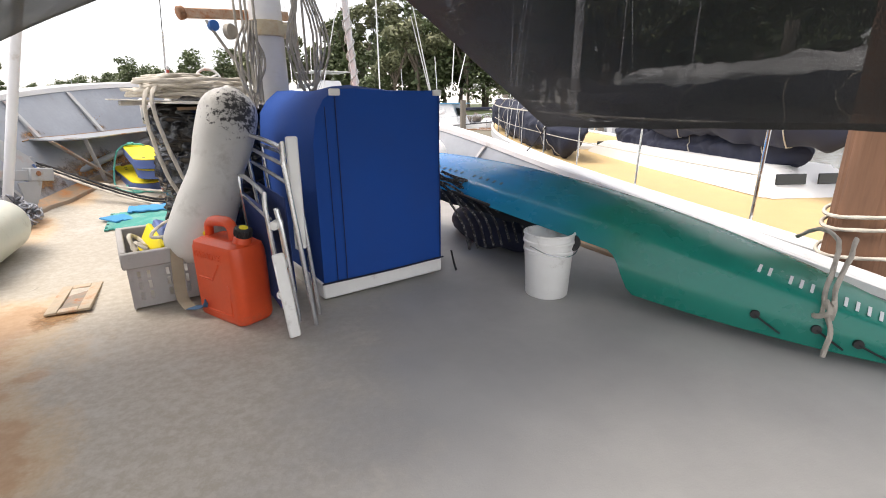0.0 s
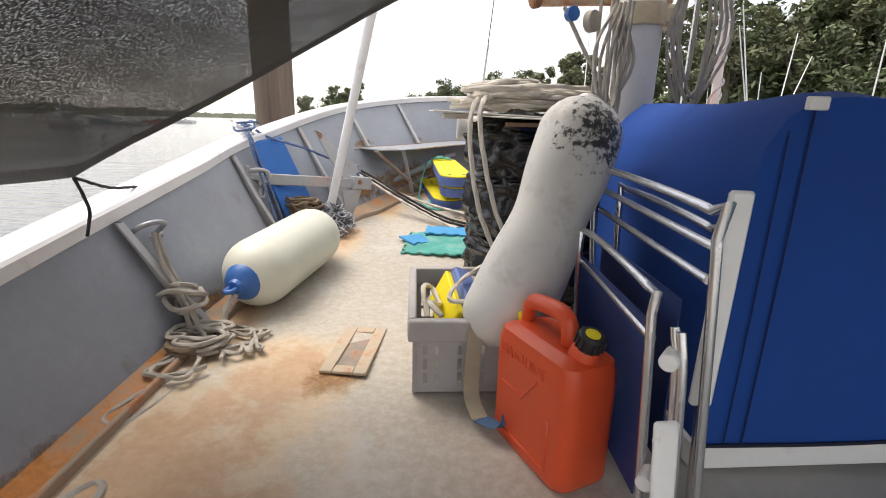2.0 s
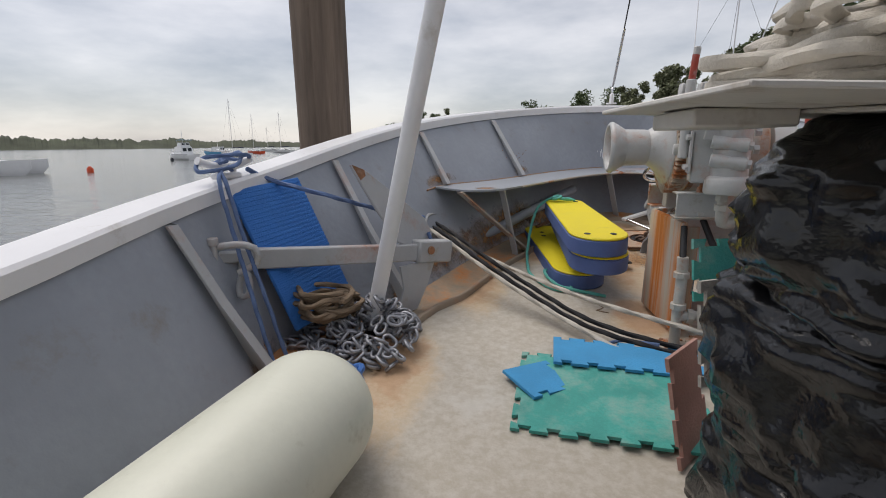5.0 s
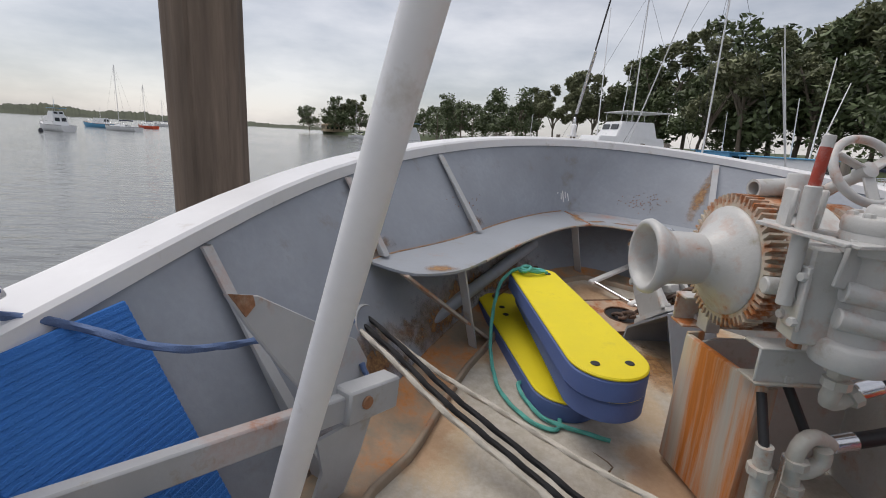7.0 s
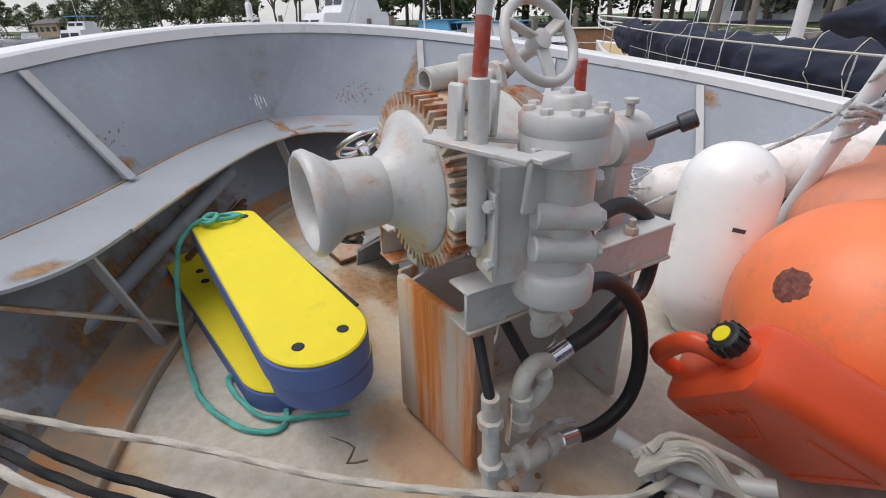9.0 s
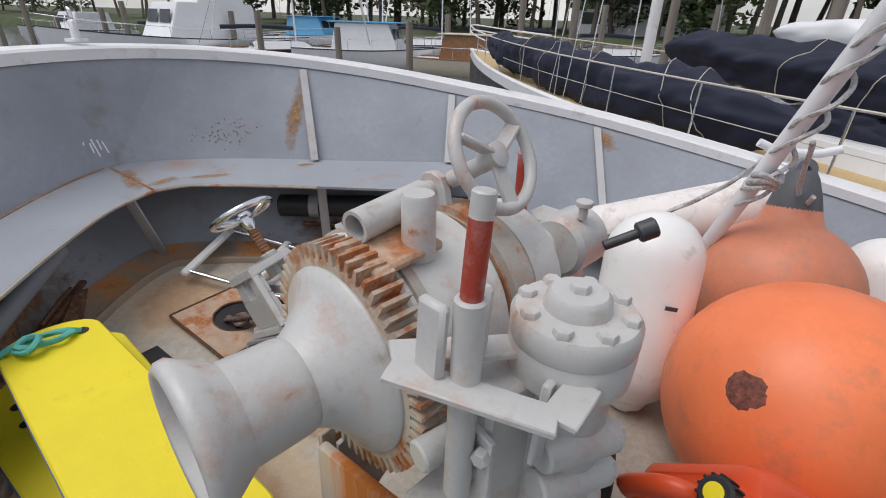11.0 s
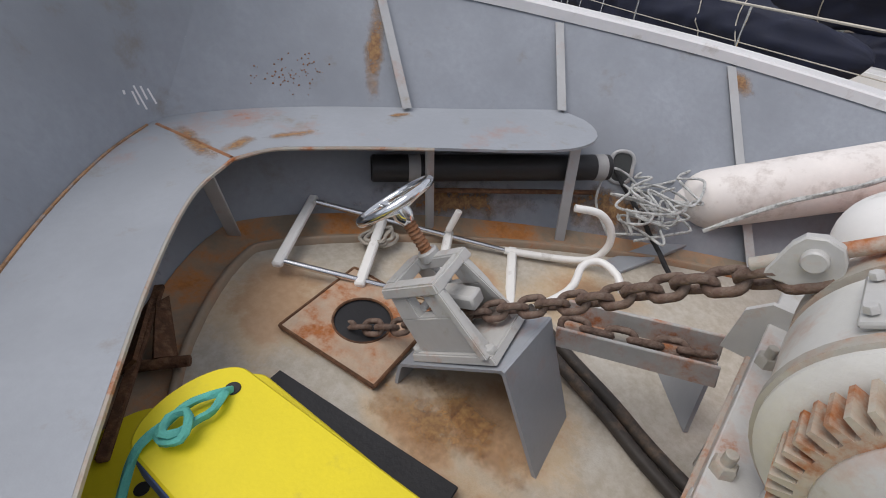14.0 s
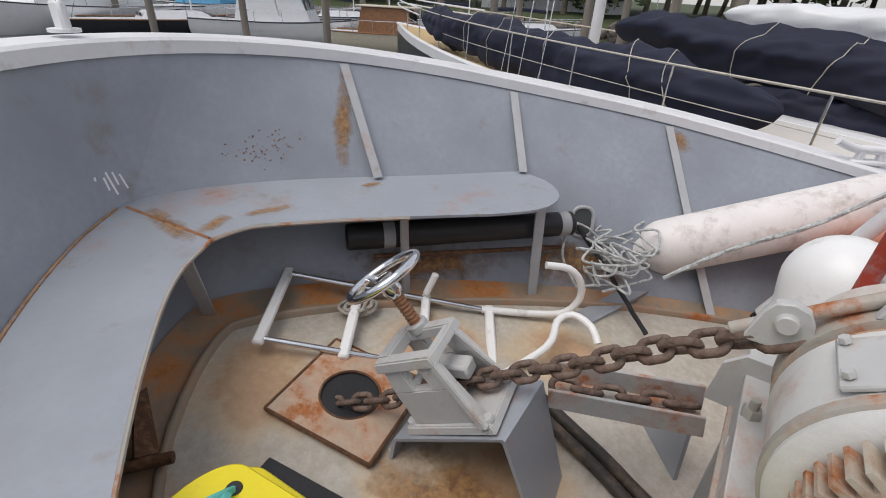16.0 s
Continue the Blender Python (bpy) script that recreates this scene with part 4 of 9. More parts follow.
SEAM = mat("dark_blue_thread", (0.004, 0.02, 0.11), 0.7, vary=0.1)
part("canvas", cover_shell(), CANVAS, cover, "royal blue canvas", 1)
for x in (-0.27, 0.40):
    part("seam", tube([(x, -0.497, 0.10), (x, -0.499, 0.6), (x, -0.497, 1.14)], 0.003, 6), SEAM, cover, "dark stitched seam")
part("seam", tube([(-0.33, -0.497, 0.10), (-0.33, -0.499, 0.6), (-0.33, -0.497, 1.07)], 0.0025, 6), SEAM, cover, "dark stitched seam")
part("hem", tube([(-0.425, -0.497, 0.10), (0.0, -0.499, 0.095), (0.425, -0.497, 0.10)], 0.006, 6), NAVY, cover, "dark hem")
for x in (-0.27, 0.39):
    part("clip", box(0.06, 0.018, 0.035, pose(x, -0.498, 1.125), 0.004), CLEANWHITE, cover, "grey plastic corner clip")

# ---- bucket ----
bucket = thing("bucket", 1.09, 1.98, z_deck(1.09, 1.98), 0, "white plastic bucket with a ribbed rim standing by the kayak", "bucket")
part("body", lathe([(0, 0), (0.125, 0), (0.13, 0.006), (0.146, 0.28), (0.152, 0.285), (0.152, 0.30), (0.147, 0.305), (0.149, 0.335), (0.156, 0.34), (0.156, 0.352), (0.15, 0.357), (0.151, 0.385), (0.156, 0.39), (0.155, 0.40), (0.145, 0.40), (0.14, 0.38), (0.124, 0.02), (0, 0.02)], 40), CLEANWHITE, bucket)
part("handle", tube([(0.152, 0, 0.33), (0.12, -0.12, 0.30), (0.0, -0.168, 0.28), (-0.12, -0.12, 0.30), (-0.152, 0, 0.33)], 0.0035, 8), STEEL, bucket, "thin wire handle")

# ---- big old leaning fender ----
FEND_D = (Vector((-0.42, 3.16, 1.15)) - Vector((-0.77, 2.86, 0.34))).normalized()


def stained_vinyl():
    m = mat("stained_fender_vinyl", (0.66, 0.655, 0.625), 0.4, vary=0.06, scale=4, grain=50, bump=0.06, dirt=0.25, dirt_color=(0.42, 0.40, 0.36)).copy()
    n, l = m.node_tree.nodes, m.node_tree.links
    b = n["Principled BSDF"]
    src = b.inputs["Base Color"].links[0].from_socket
    tc, mp, ln = n.new("ShaderNodeTexCoord"), n.new("ShaderNodeMapping"), n.new("ShaderNodeVectorMath")
    ln.operation = "LENGTH"
    mp.inputs["Location"].default_value = (0.42 * 5, -3.02 * 5, -1.03 * 5)
    mp.inputs["Scale"].default_value = (5, 5, 5)
    l.new(tc.outputs["Object"], mp.inputs["Vector"])
    l.new(mp.outputs["Vector"], ln.inputs[0])
    nz = n.new("ShaderNodeTexNoise")
    nz.inputs["Scale"].default_value, nz.inputs["Detail"].default_value, nz.inputs["Roughness"].default_value = 34, 9, 0.72
    l.new(tc.outputs["Object"], nz.inputs["Vector"])
    ad, mr, mx = n.new("ShaderNodeMath"), n.new("ShaderNodeMapRange"), n.new("ShaderNodeMix")
    l.new(ln.outputs["Value"], ad.inputs[0])
    amp = n.new("ShaderNodeMath")
    amp.operation = "MULTIPLY"
    amp.inputs[1].default_value = 3.4
    l.new(nz.outputs["Fac"], amp.inputs[0])
    l.new(amp.outputs[0], ad.inputs[1])
    mr.inputs["From Min"].default_value, mr.inputs["From Max"].default_value = 2.32, 2.02
    l.new(ad.outputs[0], mr.inputs["Value"])
    mx.data_type = "RGBA"
    l.new(mr.outputs["Result"], mx.inputs[0])
    l.new(src, mx.inputs[6])
    mx.inputs[7].default_value = (0.05, 0.05, 0.05, 1)
    l.new(mx.outputs[2], b.inputs["Base Color"])
    return m


def fender_lean(u, v):
    """A slack fender: bent a little in the middle and creased."""
    L, R = 1.06, 0.166
    s = v
    cap_len = 0.16
    if s * L < cap_len:
        r = R * math.sqrt(max(0.0, 1 - (1 - s * L / cap_len) ** 2))
    elif (1 - s) * L < cap_len:
        r = R * math.sqrt(max(0.0, 1 - (1 - (1 - s) * L / cap_len) ** 2))
    else:
        r = R
    r *= 1 - 0.13 * math.exp(-((s - 0.52) / 0.13) ** 2)
    a = 2 * math.pi * u
    side, fore = Vector((0.78, -0.62, 0.0)).normalized(), None
    fore = FEND_D.cross(side).normalized()
    base = Vector((-0.80, 2.85, 0.24)) + FEND_D * (s * L) + side * (0.03 * math.sin(math.pi * s))
    return base + side * (r * math.cos(a)) + fore * (r * math.sin(a))


lean_fender = thing("large_fender", label="large aged white fender with a black scuff, leaning in the crate", category="fender")
part("body", grid(fender_lean, 40, 48, True), stained_vinyl(), lean_fender, "", 2)
fend_top = Vector((-0.80, 2.85, 0.24)) + FEND_D * 1.05
part("end_boss", lathe([(0.055, 0), (0.05, 0.02), (0.02, 0.026), (0, 0.026)], 24, span(fend_top, fend_top + FEND_D)), OLDWHITE, lean_fender, "worn moulded end")

# ---- bin bags with a board and a coil of rope on top ----
def bag(cx, cy, z0, rx, ry, h, seed, label):
    def f(u, v):
        a, b = 2 * math.pi * u, math.pi * (v - 0.5)
        ca, sa, cb, sb = math.cos(a), math.sin(a), math.cos(b), math.sin(b)
        pw = lambda t, e: math.copysign(abs(t) ** e, t)
        p = Vector((rx * pw(cb, 0.45) * pw(ca, 0.7), ry * pw(cb, 0.45) * pw(sa, 0.7), h / 2 * pw(sb, 0.55)))
        q = p * 3.2 + Vector((seed, 0, 0))
        d = 0.05 * noise.noise(q) + 0.045 * abs(noise.noise(q * 2.7)) + 0.050 * abs(noise.noise(Vector((q.x * 2, q.y * 2, q.z * 9)))) + 0.012 * abs(noise.noise(q * 7))
        p += p.normalized() * d
        return Vector((cx, cy, z0 + h / 2)) + p
    return solo("bin_bag", grid(f, 120, 70, True), BAG, label, "bin bag", 2, group="stack of bin bags")


zb = z_deck(-0.5, 4.0)
bag(-0.44, 3.98, zb - 0.02, 0.38, 0.34, 0.46, 1.0, "crumpled black bin bag at the bottom of the stack")
bag(-0.43, 3.97, zb + 0.36, 0.37, 0.34, 0.40, 7.0, "crumpled black bin bag in the middle of the stack")
bag(-0.44, 3.97, zb + 0.68, 0.37, 0.32, 0.34, 13.0, "crumpled black bin bag at the top under the board")
boards = thing("card_sheets", -0.45, 3.95, zb + 1.01, 4, "white card sheets lying on the stack of bin bags", "card")
part("sheet", box(1.10, 0.64, 0.008, pose(-0.06, 0.02, 0.02, 1, 2, 0), 0.002), BOARD, boards)
part("sheet", box(0.80, 0.66, 0.007, pose(0.03, -0.02, 0.014, 2, 1, 7), 0.002), BOARD, boards)
part("lower_sheet", box(0.5, 0.05, 0.02, pose(0.0, -0.31, -0.03, 0, 0, 0), 0.002), mat("brown_card", (0.26, 0.17, 0.10), 0.8, vary=0.1), boards, "brown card edge")
part("sheet", box(0.16, 0.2, 0.03, pose(-0.46, 0.1, 0.004, 0, 0, 0), 0.004), BOARD, boards)


def coil(cx, cy, cz, rx, ry, turns, r, seed, lift=0.018, drift=0.05, start=0.0):
    rnd = random.Random(seed)
    pts = []
    k = 10
    for i in range(turns * k):
        a = 2 * math.pi * i / k + start
        q = 1 + rnd.uniform(-0.22, 0.22)
        pts.append((cx + rx * q * math.cos(a) + rnd.uniform(-drift, drift), cy + ry * q * math.sin(a) + rnd.uniform(-drift, drift), cz + lift * (i / k) + rnd.uniform(0, lift)))
    return pts


zt = zb + 1.065
solo("rope_coil", join(rope(coil(-0.55, 3.95, zt, 0.33, 0.22, 9, 0.012, 3, 0.012, 0.05), 0.011, 0.02),
                       rope(coil(-0.62, 3.90, zt + 0.05, 0.18, 0.18, 7, 0.012, 5, 0.012, 0.05), 0.011, 0.02),
                       rope(coil(-0.50, 3.98, zt + 0.04, 0.26, 0.15, 6, 0.012, 15, 0.013, 0.06), 0.011, 0.02),
                       rope([(-0.78, 3.8, zt + 0.06), (-0.84, 3.62, zt + 0.02), (-0.86, 3.56, zt - 0.15), (-0.80, 3.5, zt - 0.5), (-0.66, 3.42, zt - 0.8), (-0.62, 3.34, zt - 0.86)], 0.012, 0.02),
                       rope([(-0.74, 3.8, zt + 0.06), (-0.80, 3.60, zt + 0.03), (-0.81, 3.55, zt - 0.12), (-0.72, 3.48, zt - 0.5), (-0.55, 3.4, zt - 0.85)], 0.012, 0.02)), ROPEW, "heavy off-white rope coiled on the card sheets", "rope")

# ---- mast with its rope-hung collar and rusty boom iron ----
mast = thing("mast", -0.02, 3.78, z_deck(0, 3.78), 0, "white steel mast with collar and coiled ropes", "mast")
part("post", lathe([(0, 0), (0.115, 0), (0.115, 5.2), (0, 5.2)], 32), WHITE, mast)
part("collar", lathe([(0.117, 1.50), (0.135, 1.505), (0.135, 1.60), (0.117, 1.605)], 32), mat("cream_paint", (0.60, 0.52, 0.36), 0.5, vary=0.15, scale=9, rust=0.15), mast, "cream painted collar")
part("collar_lug", box(0.12, 0.14, 0.10, pose(0.13, -0.03, 1.50), 0.02), MATS["cream_paint"], mast, "cream lug on the collar")
wpart("boom_iron", beam((-0.56, 3.72, 1.655), (0.16, 3.86, 1.71), 0.055, 0.06, 0.006), RUSTPLATE, mast, "rusted iron bar")
wpart("boom_iron_end", rod((-0.58, 3.715, 1.65), (-0.54, 3.725, 1.66), 0.042, 14), RUST, mast, "rusted end ring")
for i, (x, y) in enumerate(((-0.20, 3.66), (-0.17, 3.70), (-0.13, 3.64), (-0.23, 3.74), (0.16, 3.70), (0.19, 3.76), (0.22, 3.68))):
    wpart("halyard", tube([(x, y, 1.0 + 0.05 * i), (x + 0.01 * math.sin(i), y, 2.2), (x * 0.9, y, 3.4), (x * 0.6, y, 5.1)], 0.009, 8, 0.2), ROPEG, mast, "weathered halyard")
wpart("hung_coil", join(*[rope([(-0.20 + 0.015 * i, 3.60 - 0.012 * i, 1.62), (-0.29 + 0.035 * i, 3.57 + 0.012 * (i % 2), 1.40 - 0.03 * i), (-0.23 + 0.012 * i, 3.55 - 0.012 * i, 1.16 - 0.045 * (i % 3)), (-0.10 - 0.022 * i, 3.58, 1.36 + 0.03 * (i % 2)), (-0.18, 3.6, 1.60)], 0.008, 0.016) for i in range(5)]), ROPEG, mast, "coiled rope hung on the mast")
wpart("hung_coil", join(*[rope([(0.20 + 0.015 * i, 3.68 - 0.012 * i, 1.9), (0.28 + 0.03 * i, 3.68, 1.6 - 0.03 * i), (0.25 - 0.012 * i, 3.66, 1.22 - 0.05 * (i % 3)), (0.15 - 0.015 * i, 3.68, 1.5 + 0.04 * (i % 2)), (0.2, 3.68, 1.88)], 0.008, 0.016) for i in range(5)]), ROPEG, mast, "coiled rope hung on the mast")
wpart("block", lathe([(0, -0.02), (0.034, -0.018), (0.034, 0.018), (0, 0.02)], 18, pose(-0.38, 3.70, 1.59, 90, 0, 20)), BLUEPL, mast, "blue rope block")
wpart("block", lathe([(0, -0.02), (0.05, -0.018), (0.05, 0.018), (0, 0.02)], 18, pose(-0.28, 3.70, 1.56, 90, 0, 40)), ROPEG, mast, "grey rope block")
wpart("tackle", tube([(-0.42, 3.7, 1.62), (-0.30, 3.7, 1.42), (-0.16, 3.7, 1.2), (-0.12, 3.7, 1.0)], 0.010, 8), ROPEG, mast, "tackle rope")

# ---- white awning poles ----
def pole(base, lean, length, label):
    b = Vector(base)
    d = Vector((lean[0], lean[1], 1.0)).normalized()
    p = thing("awning_pole", *base, 0, label, "pole", "awning poles")
    wpart("tube", rod(b + d * 0.03, b + d * length, 0.034, 24), WHITE, p)
    wpart("foot", rod(b - d * 0.02, b + d * 0.05, 0.027, 16), BLACKPL_HOLES, p, "black rubber foot")


pole((-1.935, 5.03, z_deck(-1.935, 5.03) + 0.03), (0.283, -0.201), 2.9, "white painted steel pole leaning inward, foot in chain")
pole((1.48, 5.62, z_deck(1.48, 5.62) + 0.03), (-0.222, -0.347), 2.9, "white painted steel pole leaning inward behind the fenders")

# ---- black shade cloth awning ----
def shade_cloth():
    m = bpy.data.materials.new("black_shade_cloth")
    m.use_nodes = True
    n, l = m.node_tree.nodes, m.node_tree.links
    b = n["Principled BSDF"]
    b.inputs["Base Color"].default_value, b.inputs["Roughness"].default_value = (0.012, 0.012, 0.013, 1), 0.7
    tc = n.new("ShaderNodeTexCoord")

    def tex(scale, stretch, detail):
        mp, nz = n.new("ShaderNodeMapping"), n.new("ShaderNodeTexNoise")
        mp.inputs["Scale"].default_value = stretch
        l.new(tc.outputs["Object"], mp.inputs["Vector"])
        nz.inputs["Scale"].default_value, nz.inputs["Detail"].default_value = scale, detail
        l.new(mp.outputs["Vector"], nz.inputs["Vector"])
        return nz.outputs["Fac"]

    def ramp(fac, a, c, lo, hi):
        r = n.new("ShaderNodeMapRange")
        for k, v in (("From Min", a), ("From Max", c), ("To Min", lo), ("To Max", hi)):
            r.inputs[k].default_value = v
        l.new(fac, r.inputs["Value"])
        return r.outputs["Result"]

    # open knit: fine holes in rows, with looser and tighter stretches
    holes = ramp(tex(170.0, (1.0, 2.2, 1.0), 2.0), 0.50, 0.62, 0.0, 0.30)
    loose = ramp(tex(5.0, (1.0, 0.35, 1.0), 4.0), 0.35, 0.7, 0.45, 1.0)
    mul, inv = n.new("ShaderNodeMath"), n.new("ShaderNodeMath")
    mul.operation, inv.operation = "MULTIPLY", "SUBTRACT"
    l.new(holes, mul.inputs[0])
    l.new(loose, mul.inputs[1])
    inv.inputs[0].default_value = 1.0
    l.new(mul.outputs[0], inv.inputs[1])
    l.new(inv.outputs[0], b.inputs["Alpha"])
    return m


SHADE = shade_cloth()
HEM = mat("black_hem_tape", (0.012, 0.012, 0.013), 0.6, vary=0.1)
RIDGE_F, RIDGE_A = Vector((0.18, 3.30, 2.24)), Vector((0.056, -0.9, 2.316))
awning = thing("shade_awning", 0, 3.3, 2.24, 0, "black mesh shade cloth awning tied over the foredeck", "awning")
for nm, cf, ca, ridge in (("port_panel", Vector((-2.33, 2.92, 0.84)), Vector((-2.40, 1.05, 0.892)), Vector((0.115, 1.1, 2.28))), ("starboard_panel", Vector((2.40, 3.40, 0.857)), Vector((1.88, -0.88, 0.97)), RIDGE_A)):
    def cloth(u, v):
        a, b = RIDGE_F.lerp(cf, u), ridge.lerp(ca, u)
        p = a.lerp(b, v)
        p.z -= 0.08 * math.sin(math.pi * v) * math.sin(math.pi * u) + 0.012 * noise.noise(p * 3.0)
        return p
    cl = wpart(nm, grid(cloth, 24, 30), SHADE, awning, "black woven shade mesh", 2)

    def band(u, v):
        k = 0.045
        return cloth(u, v * k * 2.2 / (RIDGE_F - ridge).length) + Vector((0, 0, 0.003))

    def low_band(u, v):
        return cloth(1 - 0.035 * v, u) + Vector((0, 0, 0.003))
    part("hem", moved(grid(band, 24, 2), awning.matrix_basis.inverted()), HEM, cl, "solid black hem", 2)
    part("hem", moved(grid(low_band, 24, 2), awning.matrix_basis.inverted()), HEM, cl, "solid black hem", 2)
    tie = (-2.42, 3.40, z_rail(-2.42, 3.4) + 0.06) if cf.x < 0 else (2.48, 3.75, z_rail(2.48, 3.75) + 0.06)
    wpart("tie_line", rope([cf, (cf + Vector(tie)) / 2 - Vector((0, 0, 0.02)), tie], 0.006), ROPEBLACK, awning, "black tie line")
    wpart("tie_line", rope([cf, cf + Vector((0.02, 0.02, -0.12)), cf + Vector((0.01, 0.0, -0.22))], 0.006), ROPEBLACK, awning, "black tie line")

# ---- kayak, hull up, along the starboard side ----
def kayak_paint():
    m = mat("teal_kayak_plastic", (0.002, 0.19, 0.145), 0.26, vary=0.06, scale=3, grain=40, bump=0.02).copy()
    n, l = m.node_tree.nodes, m.node_tree.links
    b = n["Principled BSDF"]
    src = b.inputs["Base Color"].links[0].from_socket
    tc, sp, nz, ad, mr, mx = (n.new("ShaderNode" + k) for k in ("TexCoord", "SeparateXYZ", "TexNoise", "Math", "MapRange", "Mix"))
    l.new(tc.outputs["Object"], sp.inputs[0])
    nz.inputs["Scale"].default_value = 2.0
    l.new(tc.outputs["Object"], nz.inputs["Vector"])
    l.new(sp.outputs["Y"], ad.inputs[0])
    l.new(nz.outputs["Fac"], ad.inputs[1])
    mr.inputs["From Min"].default_value, mr.inputs["From Max"].default_value = 2.1, 3.5
    l.new(ad.outputs[0], mr.inputs["Value"])
    mx.data_type = "RGBA"
    l.new(mr.outputs["Result"], mx.inputs[0])
    l.new(src, mx.inputs[6])
    mx.inputs[7].default_value = (0.02, 0.27, 0.72, 1)
    l.new(mx.outputs[2], b.inputs["Base Color"])
    return m


kayak = thing("kayak", 2.02, 0.30, z_deck(1.98, 0.35) + 0.01, 14.5, "teal and blue plastic kayak lying hull up, bow raised", "kayak", rx=9.5, ry=-10)
KL, KW, KH = 4.05, 0.40, 0.36


def kayak_hull(u, v):
    s = math.sin(math.pi * min(max(u, 0.0), 1.0))
    w = KW * s ** 0.6
    h = KH * (0.42 + 0.58 * s ** 0.6) * (s ** 0.22)
    a = math.pi * v
    ca, sa = math.cos(a), math.sin(a)
    x = -w * math.copysign(abs(ca) ** 0.72, ca)
    z = h * abs(sa) ** 0.85
    z += 0.02 * math.exp(-((v - 0.30) / 0.05) ** 2) * s - 0.02 * math.exp(-((v - 0.20) / 0.05) ** 2) * s
    cut = max(0.0, 1 - abs(u - 0.52) / 0.10) if v < 0.12 else 0.0
    return Vector((x, KL * u, z + cut * 0.05 + 0.05 * (2 * u - 1) ** 2))


KAYAKP = kayak_paint()
def hollow(u):
    """How far the seat well bites into the near side."""
    return 0.20 * ease(0.34, 0.39, u) * (1 - ease(0.90, 0.99, u))


part("hull", grid(lambda u, v: kayak_hull(u, hollow(u) + (1 - hollow(u)) * v), 100, 28), KAYAKP, kayak, "teal hull fading to blue at the bow", 2)
part("deck_side", grid(lambda u, v: kayak_hull(u, hollow(u)).lerp(kayak_hull(u, 1.0), v) + Vector((0.30 * hollow(u), 0, 0.03 + 0.5 * hollow(u))) * math.sin(math.pi * v), 100, 8), KAYAKP, kayak, "", 2)
part("seat_pad", grid(lambda u, v: kayak_hull(0.50 + 0.34 * u, 0.5) + Vector((-0.10 - 0.10 * v, 0, -0.12 - 0.16 * v + 0.02 * noise.noise(Vector((u * 9, v * 4, 1))))), 16, 6), BLACKPL_HOLES, kayak, "black padded seat in the well", 2)


def on_hull(u, v, off=0.004):
    p = kayak_hull(u, v)
    d1, d2 = kayak_hull(u + 0.004, v) - p, kayak_hull(u, v + 0.004) - p
    nn = d1.cross(d2).normalized()
    if nn.x > 0:
        nn = -nn
    return p + nn * off, nn, d1.normalized()


def letter_bars(u0, u1, v, count, skip, material, hgt, nm):
    for i in range(count):
        if i in skip:
            continue
        u = u0 + (u1 - u0) * i / (count - 1)
        p, nn, d = on_hull(u, v)
        side = nn.cross(d).normalized()
        m = Matrix((d, side, nn)).transposed().to_4x4()
        m.translation = p
        part(nm, box(abs(u1 - u0) * KL / count * 0.34, hgt, 0.0012, m, 0), material, kayak, "pale lettering bar")


LETTERW = mat("white_decal", (0.62, 0.66, 0.68), 0.5, vary=0.05)
letter_bars(0.08, 0.215, 0.40, 13, (6, 10), LETTERW, 0.062, "lettering_bar")
letter_bars(0.60, 0.75, 0.37, 11, (5,), mat("blue_decal", (0.03, 0.10, 0.16), 0.5), 0.028, "lettering_bar")
for u, v in ((0.44, 0.16),):
    p, nn, d = on_hull(u, v, 0.002)
    # hull is not pierced; a black disc paints the scupper's dark inside
    part("scupper", lathe([(0.052, 0), (0.05, 0.003), (0, 0.002)], 24, span(p, p + nn)), BLACKPL_HOLES, kayak, "black disc painted as the shade in a scupper hole")
p1, n1, d1 = on_hull(0.60, 0.21, 0.01)
p2, n2, d2 = on_hull(0.68, 0.21, 0.01)
part("side_handle", tube([p1, p1 + n1 * 0.03, (p1 + p2) / 2 + n1 * 0.045, p2 + n1 * 0.03, p2], 0.012, 10), BLACKPL_HOLES, kayak, "black moulded carry handle")
pads = []
for u, v in ((0.20, 0.10), (0.14, 0.12), (0.10, 0.10)):
    p, nn, d = on_hull(u, v, 0.004)
    pads.append(p)
    part("pad_eye", lathe([(0.022, 0), (0.02, 0.012), (0, 0.014)], 14, span(p, p + nn)), BLACKPL_HOLES, kayak, "black pad eye")
    q, nq, dq = on_hull(u - 0.03, 0.03, 0.006)
    part("shock_cord", tube([p + nn * 0.012, (p + q) / 2 + nn * 0.01, q], 0.005, 6), ROPEBLACK, kayak, "black shock cord")
solo("kayak_lashing", join(rope([(1.70, 0.80, 0.02), (1.66, 0.76, 0.10), (1.72, 0.78, 0.22), (1.82, 0.80, 0.33), (1.98, 0.86, 0.40), (2.15, 1.0, 0.40), (2.3, 1.15, 0.3)], 0.011),
                           rope([(1.72, 0.74, 0.0), (1.67, 0.72, 0.14), (1.74, 0.75, 0.24), (1.86, 0.76, 0.35), (2.02, 0.80, 0.41)], 0.011),
                           rope([(1.66, 0.75, 0.18), (1.62, 0.72, 0.14), (1.64, 0.78, 0.10), (1.70, 0.76, 0.14), (1.66, 0.72, 0.18)], 0.012),
                           rope([(1.66, 0.74, 0.12), (1.63, 0.70, 0.04), (1.60, 0.70, -0.07)], 0.011)), ROPEG, "grey flecked rope lashed round the kayak's end", "rope")
